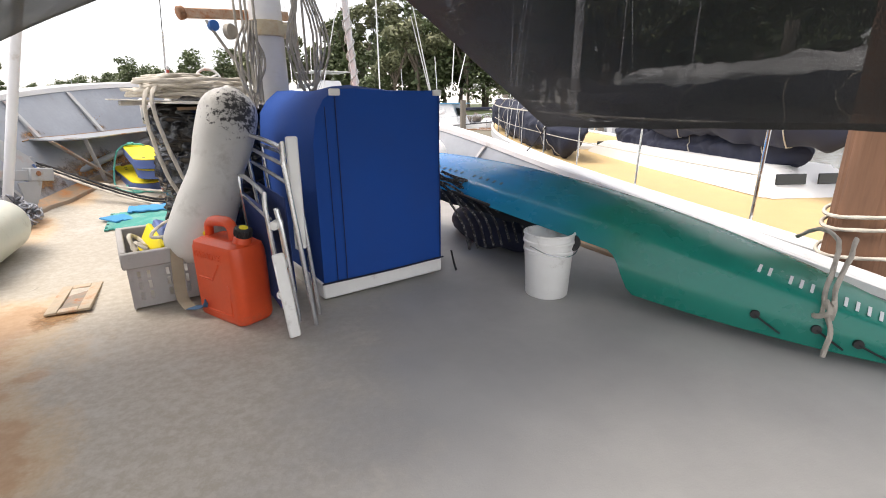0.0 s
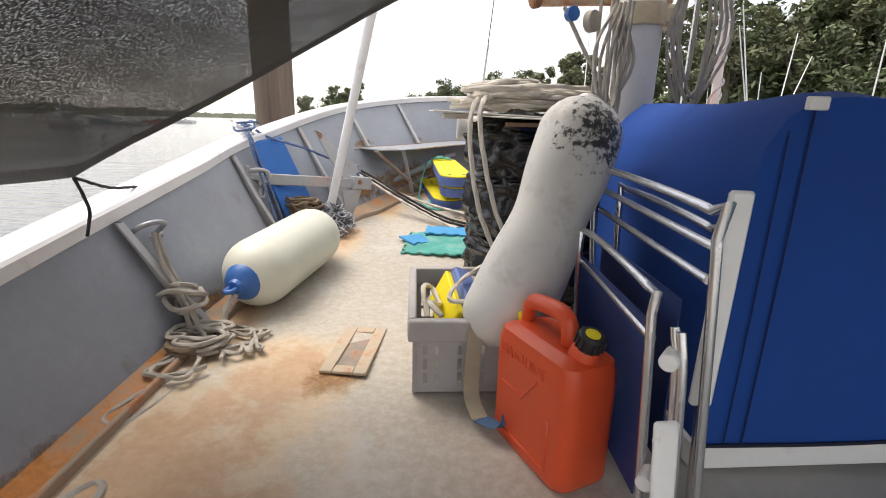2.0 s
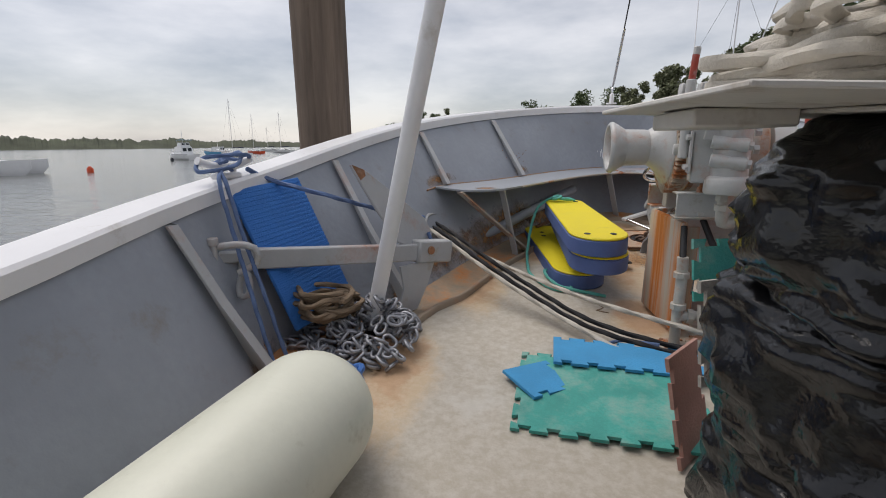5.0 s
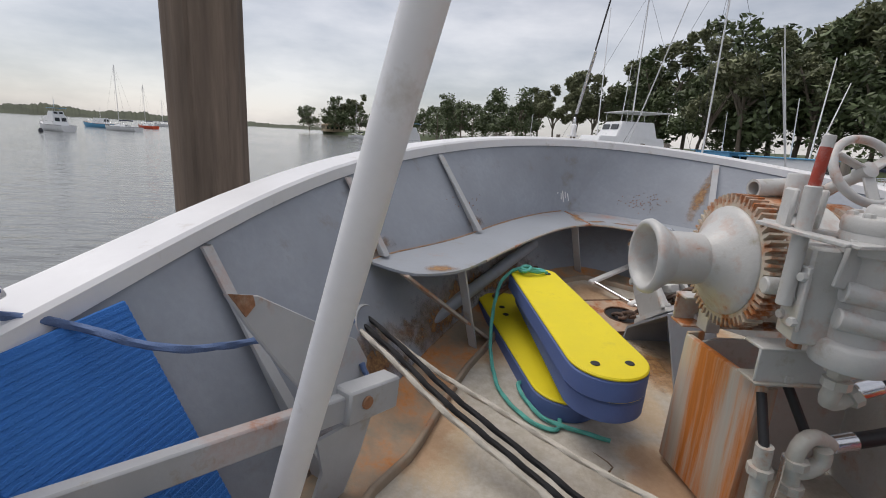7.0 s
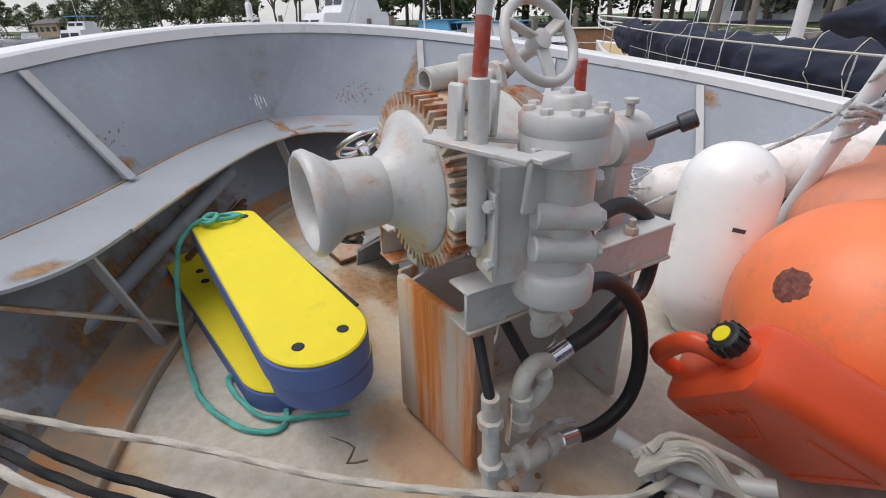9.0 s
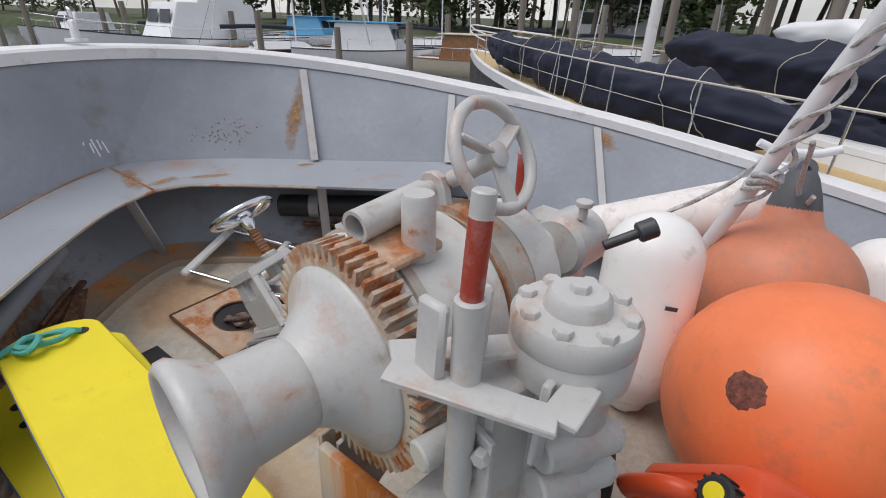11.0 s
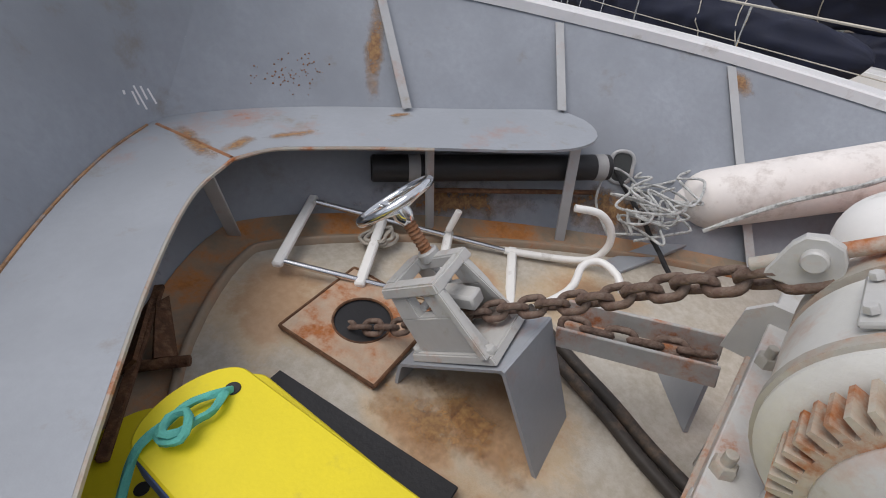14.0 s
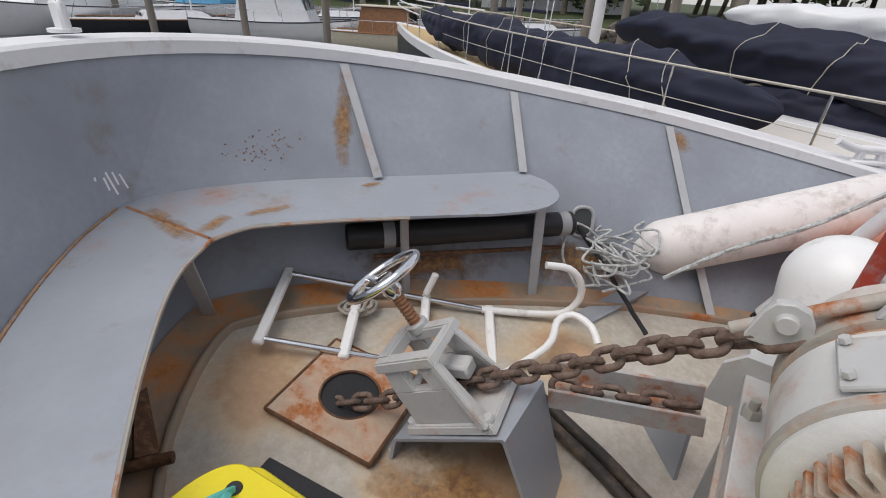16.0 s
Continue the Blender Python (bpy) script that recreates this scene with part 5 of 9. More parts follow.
# black and white cords hanging behind the locker
SPECK = mat("black_flecked_cord", (0.03, 0.03, 0.035), 0.8, vary=0.3, scale=30, grain=90, bump=0.3, dirt=0.35, dirt_color=(0.55, 0.55, 0.55))
for i in range(11):
    x = 0.84 + 0.035 * i
    solo("hung_cord", rope([(0.74 + 0.012 * i, 2.96 - 0.02 * i, 0.60 + 0.03 * math.sin(i * 1.7)), (x - 0.02, 2.80 - 0.012 * i, 0.50 + 0.02 * math.sin(i * 2.1)), (x + 0.07 + 0.016 * i, 2.66 - 0.02 * i, 0.28 + 0.01 * i), (x + 0.10 + 0.022 * i, 2.60 - 0.02 * i, 0.08 + 0.006 * i + 0.03 * math.sin(i * 3.1))], 0.0085, 0.02), SPECK, "black cord with white flecks hanging by the locker", "rope", group="hanging cords")
solo("gear_bag", grid(lambda u, v: Vector((1.52 + 0.30 * math.cos(2 * math.pi * u) * math.sin(math.pi * v) ** 0.5, 3.0 + 0.55 * math.sin(2 * math.pi * u) * math.sin(math.pi * v) ** 0.5,
     z_deck(1.5, 2.95) + 0.14 - 0.14 * math.cos(math.pi * v) + 0.05 * noise.noise(Vector((math.cos(2 * math.pi * u) * 2, math.sin(2 * math.pi * u) * 2, v * 5))))), 40, 20, True), NAVY, "dark crumpled gear bag in the shade under the kayak", "bag", 2)
solo("loose_strap", ribbon([(0.86, 2.72, 0.06), (0.84, 2.66, 0.0), (0.80, 2.56, -0.045)], 0.016), ROPEBLACK, "short black strap lying on deck by the locker", "strap")


# ---- long cream fender on the port side ----
def fender(nm, p, q, r, material, label, end_mat=None, group=""):
    p, q = Vector(p), Vector(q)
    f = thing(nm, *p, 0, label, "fender", group)
    L = (q - p).length
    wpart("body", capsule(L, r, span(p, q), 36, 1.0), material, f, "", 2)
    d = (q - p).normalized()
    em = end_mat or material
    for a, s in ((p, -1), (q, 1)):
        if end_mat is None and s > 0:
            continue
        tip = a + d * s * 0.0
        wpart("end_cap", lathe([(r * 0.52, 0), (r * 0.42, 0.035), (r * 0.22, 0.055), (r * 0.18, 0.08), (0, 0.082)], 24, span(tip - d * s * r * 0.14, tip + d * s * 0.2)), em, f, "blue moulded end" if end_mat else "")
        wpart("eye", tube([tip + d * s * 0.04 + Vector((0.02, 0, 0)), tip + d * s * 0.09 + Vector((0.015, 0, 0)), tip + d * s * 0.105, tip + d * s * 0.09 - Vector((0.015, 0, 0)), tip + d * s * 0.04 - Vector((0.02, 0, 0))], 0.012, 8), em, f, "rope eye")
    return f


fender("long_fender", (-1.98, 3.40, z_deck(-2, 3.4) + 0.185), (-1.80, 4.36, z_deck(-1.8, 4.36) + 0.195), 0.185, CREAM, "long cream white fender with blue ends lying on deck", BLUEPL)

# ---- shackle and knotted rope hanging on the port bulwark ----
shk = thing("shackle", -2.32, 3.26, 0.50, 0, "galvanised bow shackle hung on the bulwark frame", "shackle")
wpart("bow", tube([(-2.350, 3.20, 0.56), (-2.290, 3.19, 0.60), (-2.250, 3.24, 0.61), (-2.250, 3.30, 0.59), (-2.300, 3.32, 0.55), (-2.330, 3.30, 0.51)], 0.012, 10), GALV, shk)
wpart("pin", rod((-2.360, 3.22, 0.53), (-2.290, 3.34, 0.53), 0.012), GALV, shk)
zp = z_deck(-2.1, 3.2)
solo("knotted_rope", join(
    rope([(-2.280, 3.26, 0.56), (-2.260, 3.24, 0.46), (-2.204, 3.22, 0.36), (-2.168, 3.20, 0.27), (-2.115, 3.18, 0.12), (-2.06, 3.16, zp + 0.02)], 0.011, 0.02),
    rope([(-2.250, 3.22, 0.52), (-2.221, 3.20, 0.42), (-2.167, 3.20, 0.30), (-2.102, 3.18, 0.18), (-2.04, 3.14, zp + 0.03)], 0.010, 0.02),
    rope([(-2.237, 3.16, 0.30), (-2.145, 3.13, 0.33), (-2.077, 3.19, 0.30), (-2.085, 3.27, 0.26), (-2.192, 3.28, 0.25), (-2.238, 3.20, 0.27), (-2.149, 3.13, 0.24), (-2.052, 3.20, 0.25), (-2.114, 3.28, 0.29)], 0.011, 0.02),
    rope(coil(-2.05, 3.12, zp + 0.03, 0.12, 0.09, 5, 0.016, 8, 0.008, 0.03), 0.010, 0.02),
    rope([(-2.27, 3.27, 0.55), (-2.235, 3.25, 0.44), (-2.18, 3.23, 0.33), (-2.13, 3.22, 0.22), (-2.08, 3.21, 0.10), (-2.0, 3.22, zp + 0.02)], 0.010, 0.02),
    rope([(-2.20, 3.20, 0.33), (-2.13, 3.16, 0.35), (-2.10, 3.22, 0.32), (-2.15, 3.26, 0.28), (-2.20, 3.22, 0.24), (-2.14, 3.15, 0.22), (-2.09, 3.20, 0.24)], 0.011, 0.02)), ROPEG, "weathered grey rope knotted and hung from the shackle", "rope")
solo("loose_rope", join(
    rope(coil(-1.93, 3.14, zp + 0.014, 0.13, 0.09, 3, 0.01, 51, 0.001, 0.07), 0.009),
    rope(coil(-2.02, 2.98, zp + 0.014, 0.08, 0.14, 2, 0.01, 53, 0.001, 0.05), 0.009),
    rope([(-1.97, 3.33, z_deck(-1.97, 3.33) + 0.16), (-2.002, 3.27, 0.18), (-1.97, 3.20, 0.06), (-1.90, 3.10, 0.055), (-1.76, 3.16, 0.05), (-1.70, 3.32, 0.05), (-1.80, 3.40, 0.055), (-1.92, 3.26, 0.06), (-1.98, 3.05, 0.05), (-1.88, 2.98, 0.045), (-1.74, 3.08, 0.045), (-1.66, 3.25, 0.05), (-1.58, 3.40, 0.06), (-1.52, 3.52, 0.06)], 0.012),
    rope([(-2.002, 3.3, 0.18), (-2.0, 3.22, 0.10), (-1.92, 3.16, 0.05), (-1.82, 3.24, 0.06), (-1.78, 3.40, 0.06), (-1.9, 3.46, 0.06), (-1.96, 3.2, 0.06), (-2.02, 2.95, 0.05), (-2.10, 2.75, 0.06), (-2.14, 2.62, 0.05), (-2.06, 2.60, 0.045), (-2.0, 2.8, 0.045), (-1.96, 3.0, 0.05)], 0.012),
    rope([(-2.20, 1.6, 0.02), (-2.12, 1.95, 0.03), (-2.05, 2.2, 0.035), (-1.98, 2.34, 0.035), (-1.93, 2.28, 0.035), (-1.98, 2.16, 0.035), (-2.06, 2.0, 0.03), (-2.10, 1.7, 0.02), (-2.15, 1.2, 0.02), (-2.1, 0.8, 0.02)], 0.012)), ROPEG, "thin weathered rope lying loose along the waterway", "rope")
solo("rust_rope_end", rope(coil(-2.06, 3.05, z_deck(-2.06, 3.05) + 0.02, 0.075, 0.06, 3, 0.014, 12, 0.01, 0.015), 0.014, 0.02), ROPEB, "small coil of rust-stained brown rope on deck", "rope")

# ---- swung-in boom with shackle, foam mat behind it, rope on the rail cleat ----
davit = thing("stowed_boom", -2.1, 4.9, 0.5, 0, "grey painted steel boom stowed along the bulwark", "boom")
wpart("bar", beam((-2.37, 4.73, 0.625), (-1.75, 5.43, 0.515), 0.045, 0.085, 0.006), RIBP, davit)
wpart("lug_plate", beam((-2.46, 4.57, 0.66), (-2.35, 4.75, 0.632), 0.028, 0.05, 0.012), RIBP, davit, "worn end lug")
hb = wpart("head_block", beam((-1.80, 5.37, 0.53), (-1.66, 5.55, 0.50), 0.085, 0.115, 0.008), RIBP, davit, "grey head block")
wpart("rust_hole", rod((-1.722, 5.402, 0.53), (-1.714, 5.396, 0.53), 0.022, 12), RUST, hb, "rusted pin hole")
wpart("bracket", slab([(0, 0), (0.22, 0), (0.17, -0.12), (0.10, -0.24), (-0.04, -0.27), (0.02, -0.12)], 0.014, pose(-1.86, 5.28, 0.47, 90, 0, 50)), RIBP, davit, "grey bracket plate")
wpart("pin", join(rod((-2.40, 4.63, 0.64), (-2.40, 4.63, 0.725), 0.013), rod((-2.40, 4.63, 0.70), (-2.40, 4.63, 0.73), 0.020, 12)), RIBP, davit, "shackle pin")
wpart("shackle", tube([(-2.40, 4.64, 0.69), (-2.33, 4.66, 0.70), (-2.275, 4.70, 0.68), (-2.27, 4.70, 0.62), (-2.33, 4.665, 0.585)], 0.014, 10), RIBP, davit, "grey bow shackle")
wpart("hung_shackle", tube([(-2.31, 4.68, 0.60), (-2.285, 4.665, 0.55), (-2.295, 4.655, 0.50), (-2.33, 4.66, 0.50), (-2.335, 4.675, 0.55), (-2.315, 4.68, 0.60)], 0.012, 10, closed=True), RIBP, davit, "grey shackle hung below")
kd = Vector((0.33, 0.55, -0.44)).normalized()
kn = Vector((0.88, -0.34, 0.24)).normalized()
kn = (kn - kd * kn.dot(kd)).normalized()
km = Matrix((kd, kn.cross(kd), kn)).transposed().to_4x4()
km.translation = Vector((-2.06, 5.14, 0.97)) + kn * 0.02
solo("knee_plate", slab([(0, 0), (0.10, 0.03), (0.58, 0.03), (0.66, -0.02), (0.66, -0.10), (0.56, -0.12), (0.50, -0.19), (0.40, -0.20), (0.24, -0.13), (0.10, -0.06)], 0.016, km, 0.004), RIBP, "grey painted triangular knee plate with rusty corner", "bracket")
solo("rusty_corner", slab([(0.004, 0), (0.08, 0.022), (0.095, 0.0), (0.075, -0.038)], 0.003, km @ pose(0, 0, 0.0165)), RUST, "rusted patch on the knee plate's corner", "rust patch")

mx_, my_ = Vector((0.107, 0.393, 0.029)).normalized(), Vector((0.24, -0.10, -0.57)).normalized()
mz_ = mx_.cross(my_).normalized()
mat_rot = Matrix((mx_, mz_.cross(mx_), mz_)).transposed().to_4x4()
mat_rot.translation = (-2.25, 5.0, 0.612)
fmat = thing("foam_mat", label="blue textured foam mat propped behind the stowed boom", category="mat")
fmat.matrix_basis = mat_rot
part("sheet", box(0.405, 0.64, 0.016, None, 0.004), FOAMBLUE, fmat)
for i in range(32):
    part("ridge", box(0.401, 0.011, 0.003, pose(0, -0.30 + i * 0.0194, -0.0014), 0.001), FOAMBLUE, fmat)
    part("ridge", box(0.401, 0.011, 0.003, pose(0, -0.30 + i * 0.0194, 0.0144), 0.001), FOAMBLUE, fmat)


def horn_cleat(x, y, z, rz, label, m=None, s=1.0):
    c = thing("horn_cleat", x, y, z, rz, label, "cleat")
    part("base", box(0.20 * s, 0.07 * s, 0.025, None, 0.008), WHITE if m is None else m, c)
    part("horn_bar", tube([(-0.20 * s, 0, 0.12 * s), (-0.10 * s, 0, 0.085 * s), (0, 0, 0.08 * s), (0.10 * s, 0, 0.085 * s), (0.20 * s, 0, 0.12 * s)], 0.024 * s, 12, 0.02, flat=1.0), WHITE if m is None else m, c)
    for k in (-0.055, 0.055):
        part("leg", box(0.035 * s, 0.045 * s, 0.07 * s, pose(k * s, 0, 0.012), 0.008), WHITE if m is None else m, c)
    return c


cx, cy = -2.47, 4.86
horn_cleat(cx, cy, z_rail(cx, cy) + 0.064, 75, "white cleat on the rail wrapped in blue rope", None, 0.65)
zc1 = z_rail(cx, cy) + 0.10
solo("cleat_line", join(
    rope([(cx + 0.04, cy - 0.02, zc1), (cx - 0.06, cy + 0.06, zc1 + 0.05), (cx - 0.02, cy + 0.16, zc1 + 0.03), (cx + 0.06, cy + 0.06, zc1 + 0.06), (cx - 0.05, cy - 0.06, zc1 + 0.05), (cx - 0.02, cy - 0.14, zc1), (cx + 0.06, cy - 0.02, zc1 + 0.02), (cx, cy + 0.1, zc1 + 0.07), (cx - 0.06, cy, zc1 + 0.02), (cx + 0.05, cy - 0.06, zc1 + 0.04)], 0.008),
    rope([(cx + 0.03, cy - 0.08, zc1), (cx + 0.08, cy - 0.12, zc1 - 0.06), (cx + 0.16, cy - 0.16, 0.70), (cx + 0.26, cy - 0.20, 0.45), (cx + 0.32, cy - 0.20, 0.25), (cx + 0.40, cy - 0.20, 0.20)], 0.008),
    rope([(cx + 0.02, cy - 0.06, zc1), (cx + 0.07, cy - 0.15, zc1 - 0.05), (cx + 0.13, cy - 0.18, 0.72), (cx + 0.23, cy - 0.24, 0.45), (cx + 0.29, cy - 0.26, 0.26)], 0.008),
    rope([(cx + 0.03, cy + 0.1, zc1), (cx + 0.10, cy + 0.2, zc1 - 0.06), (-2.13, 5.10, 0.84), (-1.98, 5.48, 0.72), (-1.84, 5.80, 0.64)], 0.010),
    rope([(-1.80, 5.5, 0.60), (-1.84, 5.46, 0.50), (-1.78, 5.42, 0.46), (-1.72, 5.5, 0.50), (-1.76, 5.53, 0.60)], 0.010)), ROPEBLUE, "blue grey rope turned on the cleat and led down", "rope")

# ---- chain heap round the pole's foot ----
def link_mesh(length, width, wire):
    r = width / 2
    pts = []
    for i in range(8):
        a = -math.pi / 2 + math.pi * i / 7
        pts.append((length / 2 - r + r * math.cos(a), r * math.sin(a), 0))
    for i in range(8):
        a = math.pi / 2 + math.pi * i / 7
        pts.append((-length / 2 + r + r * math.cos(a), r * math.sin(a), 0))
    return tube(pts, wire, 6, closed=True, smooth=False)


def chain_parts(parent, places, me, nm="link"):
    for m in places:
        ob = new(nm, me)
        ob.parent = parent
        ob.matrix_basis = m


rnd = random.Random(4)
heap = thing("chain_heap", -1.93, 4.95, z_deck(-1.93, 4.95), 0, "heap of galvanised chain round the foot of the pole", "chain")
LINK = to_mesh(link_mesh(0.062, 0.040, 0.0075), GALV, 2)
places = []
while len(places) < 230:
    x, y = rnd.uniform(-0.50, 0.22), rnd.uniform(-0.34, 0.26)
    r = math.hypot(x - 0.03, (y - 0.02) * 1.1)
    lim = 0.17 if x > -0.1 else 0.11
    h = max(0.0, 0.24 * (1 - r / 0.25)) if r < 0.25 else 0.0
    if r > 0.25 and not (x < 0.05 and abs(y + 0.14 + 0.35 * x) < 0.09):
        continue
    wx, wy = heap.location.x + x, heap.location.y + y
    places.append(pose(x, y, z_deck(wx, wy) - heap.location.z + 0.016 + rnd.random() * h + (0.04 * rnd.random()), rnd.uniform(-50, 50), rnd.uniform(-50, 50), rnd.uniform(0, 360)))
chain_parts(heap, places, LINK)
solo("brown_rope_coil", join(rope(coil(-2.10, 4.92, z_deck(-2.1, 4.92) + 0.13, 0.13, 0.11, 6, 0.012, 21, 0.022, 0.025), 0.011, 0.016), rope(coil(-2.08, 4.90, z_deck(-2.1, 4.92) + 0.16, 0.09, 0.12, 4, 0.012, 22, 0.02, 0.02, 1.0), 0.011, 0.016)), ROPEB, "brown rope coiled on the chain heap", "rope")

# ---- mooring port in the port bulwark with its lines ----
port = thing("fairlead", -1.82, 5.98, 0.58, 0, "round steel mooring port in the port bulwark", "fairlead")
fn = Vector((0.84, -0.36, 0.41)).normalized()
fc = Vector((-1.825, 5.99, 0.545))
fm = span(fc, fc + fn)
wpart("doubler_plate", box(0.26, 0.25, 0.008, fm @ pose(0, 0, -0.012, 0, 0, 20), 0.003), BULWARK, port)
wpart("ring", lathe([(0.070, -0.006), (0.072, 0.018), (0.084, 0.026), (0.095, 0.018), (0.097, -0.006)], 28, fm), RIBP, port, "rolled ring")
wpart("opening", lathe([(0.071, 0.002), (0.0, 0.0025)], 28, fm), mat("open_water_beyond", (0.20, 0.21, 0.215), 0.3, vary=0.2, scale=20, grain=80, bump=0.2), port, "grey water seen through the opening")


def mooring(nm, pts, r, material, label):
    return solo(nm, rope(pts, r, 0.02), material, label, "rope", group="mooring lines")


MO = [(-1.84, 5.98, 0.56), (-1.66, 5.80, 0.50), (-1.46, 5.60, 0.42), (-1.20, 5.42, 0.31), (-0.98, 5.24, 0.24), (-0.74, 5.10, 0.21), (-0.40, 4.98, 0.19), (-0.05, 4.97, 0.19)]
for k, (dx, dz) in enumerate(((0.0, 0.0), (0.018, 0.014))):
    mooring("mooring_line", [(x + dx * 1.5, y + dx * 1.6, z + dz) for x, y, z in MO], 0.011, ROPEBLACK, "black mooring line led from the port to the deck cleat")
mooring("mooring_line", [(x - 0.02, y - 0.028, z - 0.006) for x, y, z in MO[:5]] + [(-0.78, 5.04, 0.19), (-0.42, 4.94, 0.19), (-0.02, 4.95, 0.20)], 0.011, ROPEW, "white braided mooring line led to the deck cleat")
mooring("mooring_line", [(-1.80, 6.0, 0.56), (-1.52, 5.86, 0.42), (-1.23, 5.68, 0.34), (-0.91, 5.40, 0.30), (-0.55, 5.14, 0.28), (-0.27, 4.98, 0.26), (-0.02, 4.97, 0.24)], 0.011, ROPEW, "white braided mooring line led to the deck cleat")

# the deck cleat by the winch, buried in turns of white line
dc = horn_cleat(-0.08, 4.95, z_deck(-0.08, 4.95) + 0.06, -58, "grey deck cleat wrapped in white line beside the winch", WINCHP, 1.0)
zq = z_deck(-0.08, 4.95) + 0.16
wraps = []
for k in range(4):
    o = 0.014 * k
    wraps.append(rope([(-0.18, 5.05 - o, zq + 0.02 * k), (-0.11, 5.0, zq + 0.04 + o), (-0.02, 4.91, zq + 0.05), (0.02, 4.82 + o, zq + 0.02), (-0.03, 4.83, zq - 0.02), (-0.09, 4.93, zq + 0.05 + o), (-0.16, 4.97 + o, zq + 0.04), (-0.21, 5.01, zq - 0.01)], 0.012, 0.02))
solo("cleat_line", join(*wraps), ROPEW, "white braided line turned on the deck cleat", "rope")

ct = thing("mounting_block", -0.08, 4.95, z_deck(-0.08, 4.95), -58, "low grey steel block under the deck cleat", "block")
part("block", box(0.20, 0.10, 0.062, None, 0.006), WINCHP, ct)

# ---- puzzle foam tiles ----
def toothed(w, h, t, sides, tooth=0.045, depth=0.022):
    """A foam tile whose chosen sides carry dovetail teeth."""
    out = []
    corners = [(-w / 2, -h / 2), (w / 2, -h / 2), (w / 2, h / 2), (-w / 2, h / 2)]
    for k in range(4):
        (x0, y0), (x1, y1) = corners[k], corners[(k + 1) % 4]
        L = math.hypot(x1 - x0, y1 - y0)
        dx, dy = (x1 - x0) / L, (y1 - y0) / L
        nx, ny = dy, -dx
        out.append((x0, y0))
        if k in sides:
            n = int(L / (tooth * 2))
            for i in range(n):
                s = (i + 0.5) * L / n
                for ds, dn in ((-tooth * 0.36, 0), (-tooth * 0.52, -depth), (tooth * 0.52, -depth), (tooth * 0.36, 0)):
                    out.append((x0 + dx * (s + ds) + nx * dn, y0 + dy * (s + ds) + ny * dn))
    return slab(out, t)


def tile(x, y, z, rx, ry, rz, w, h, sides, material, label):
    ob = solo("foam_tile", toothed(w, h, 0.012, sides), material, label, "foam tile", 0, "puzzle foam tiles")
    ob.matrix_basis = pose(x, y, z, rx, ry, rz)
    return ob


zt0 = z_deck(-0.9, 4.8)
tile(-0.93, 4.72, zt0 + 0.01, 4, 0, -4, 0.66, 0.52, (0, 1, 2, 3), MATTEAL, "worn teal foam puzzle tile lying on deck")
tile(-0.80, 4.99, zt0 + 0.045, 3, 1, -3, 0.62, 0.23, (0, 2), MATBLUE, "light blue foam puzzle tile lying over the teal one")
tile(-1.17, 4.79, zt0 + 0.022, 5, 3, 38, 0.22, 0.20, (0, 1), MATBLUE, "small light blue foam tile piece on deck")
tile(-0.74, 4.50, zt0 + 0.14, 78, 0, 52, 0.22, 0.34, (1, 3), MATPINK, "faded pink foam tile standing against the bin bags")
tile(-0.66, 4.46, zt0 + 0.40, 82, 0, 28, 0.24, 0.30, (0, 1, 3), MATGREY, "grey beige foam tile standing against the bin bags")
tile(-0.66, 4.52, zt0 + 0.56, 78, 0, 12, 0.22, 0.18, (1, 2, 3), MATTEAL, "teal foam tile tucked behind the grey one")
tile(-0.64, 4.47, zt0 + 0.50, 66, 12, 30, 0.14, 0.12, (1, 2), MATBLUE, "small blue foam tile tucked among the others")
solo("cord_scrap", rope([(-1.02, 5.13, zt0 + 0.03), (-0.9, 5.10, zt0 + 0.05), (-0.8, 5.14, zt0 + 0.06), (-0.66, 5.09, zt0 + 0.07)], 0.008), ROPEBLUE, "scrap of blue cord lying on the foam tiles", "rope")

# ---- stack of yellow and blue swim floats with teal cord ----
def float_board(m, label, holes):
    f = thing("foam_float", label=label, category="float", group="stack of foam floats")
    f.matrix_basis = m
    L, Wd, H = 1.165, 0.315, 0.10
    out = []
    for i in range(25):
        a = -math.pi / 2 + math.pi * i / 24
        out.append((Wd / 2 * math.sin(a), -L / 2 + Wd / 2 - Wd / 2 * math.cos(a)))
    for i in range(25):
        a = math.pi / 2 - math.pi * i / 24
        out.append((Wd / 2 * 0.86 * math.sin(a), L / 2 - Wd / 2 * 0.5 + Wd / 2 * 0.5 * math.cos(a)))
    part("core", slab(out, H * 0.86, None, 0.006), FLOATBLUE, f, "slate blue foam core")
    part("top_sheet", slab([(x * 0.985, y * 0.997) for x, y in out], H * 0.14, pose(0, 0, H * 0.862), 0.005), YELLOW, f, "bright yellow foam top")
    for hx, hy in holes:
        # foam stays whole; each hole's shade is a black disc on top
        part("hole", lathe([(0.018, 0), (0.016, 0.002), (0, 0.0015)], 18, pose(hx, hy, H + 0.0015)), BLACKPL_HOLES, f, "black disc painted as the shade in a cord hole")
    return f


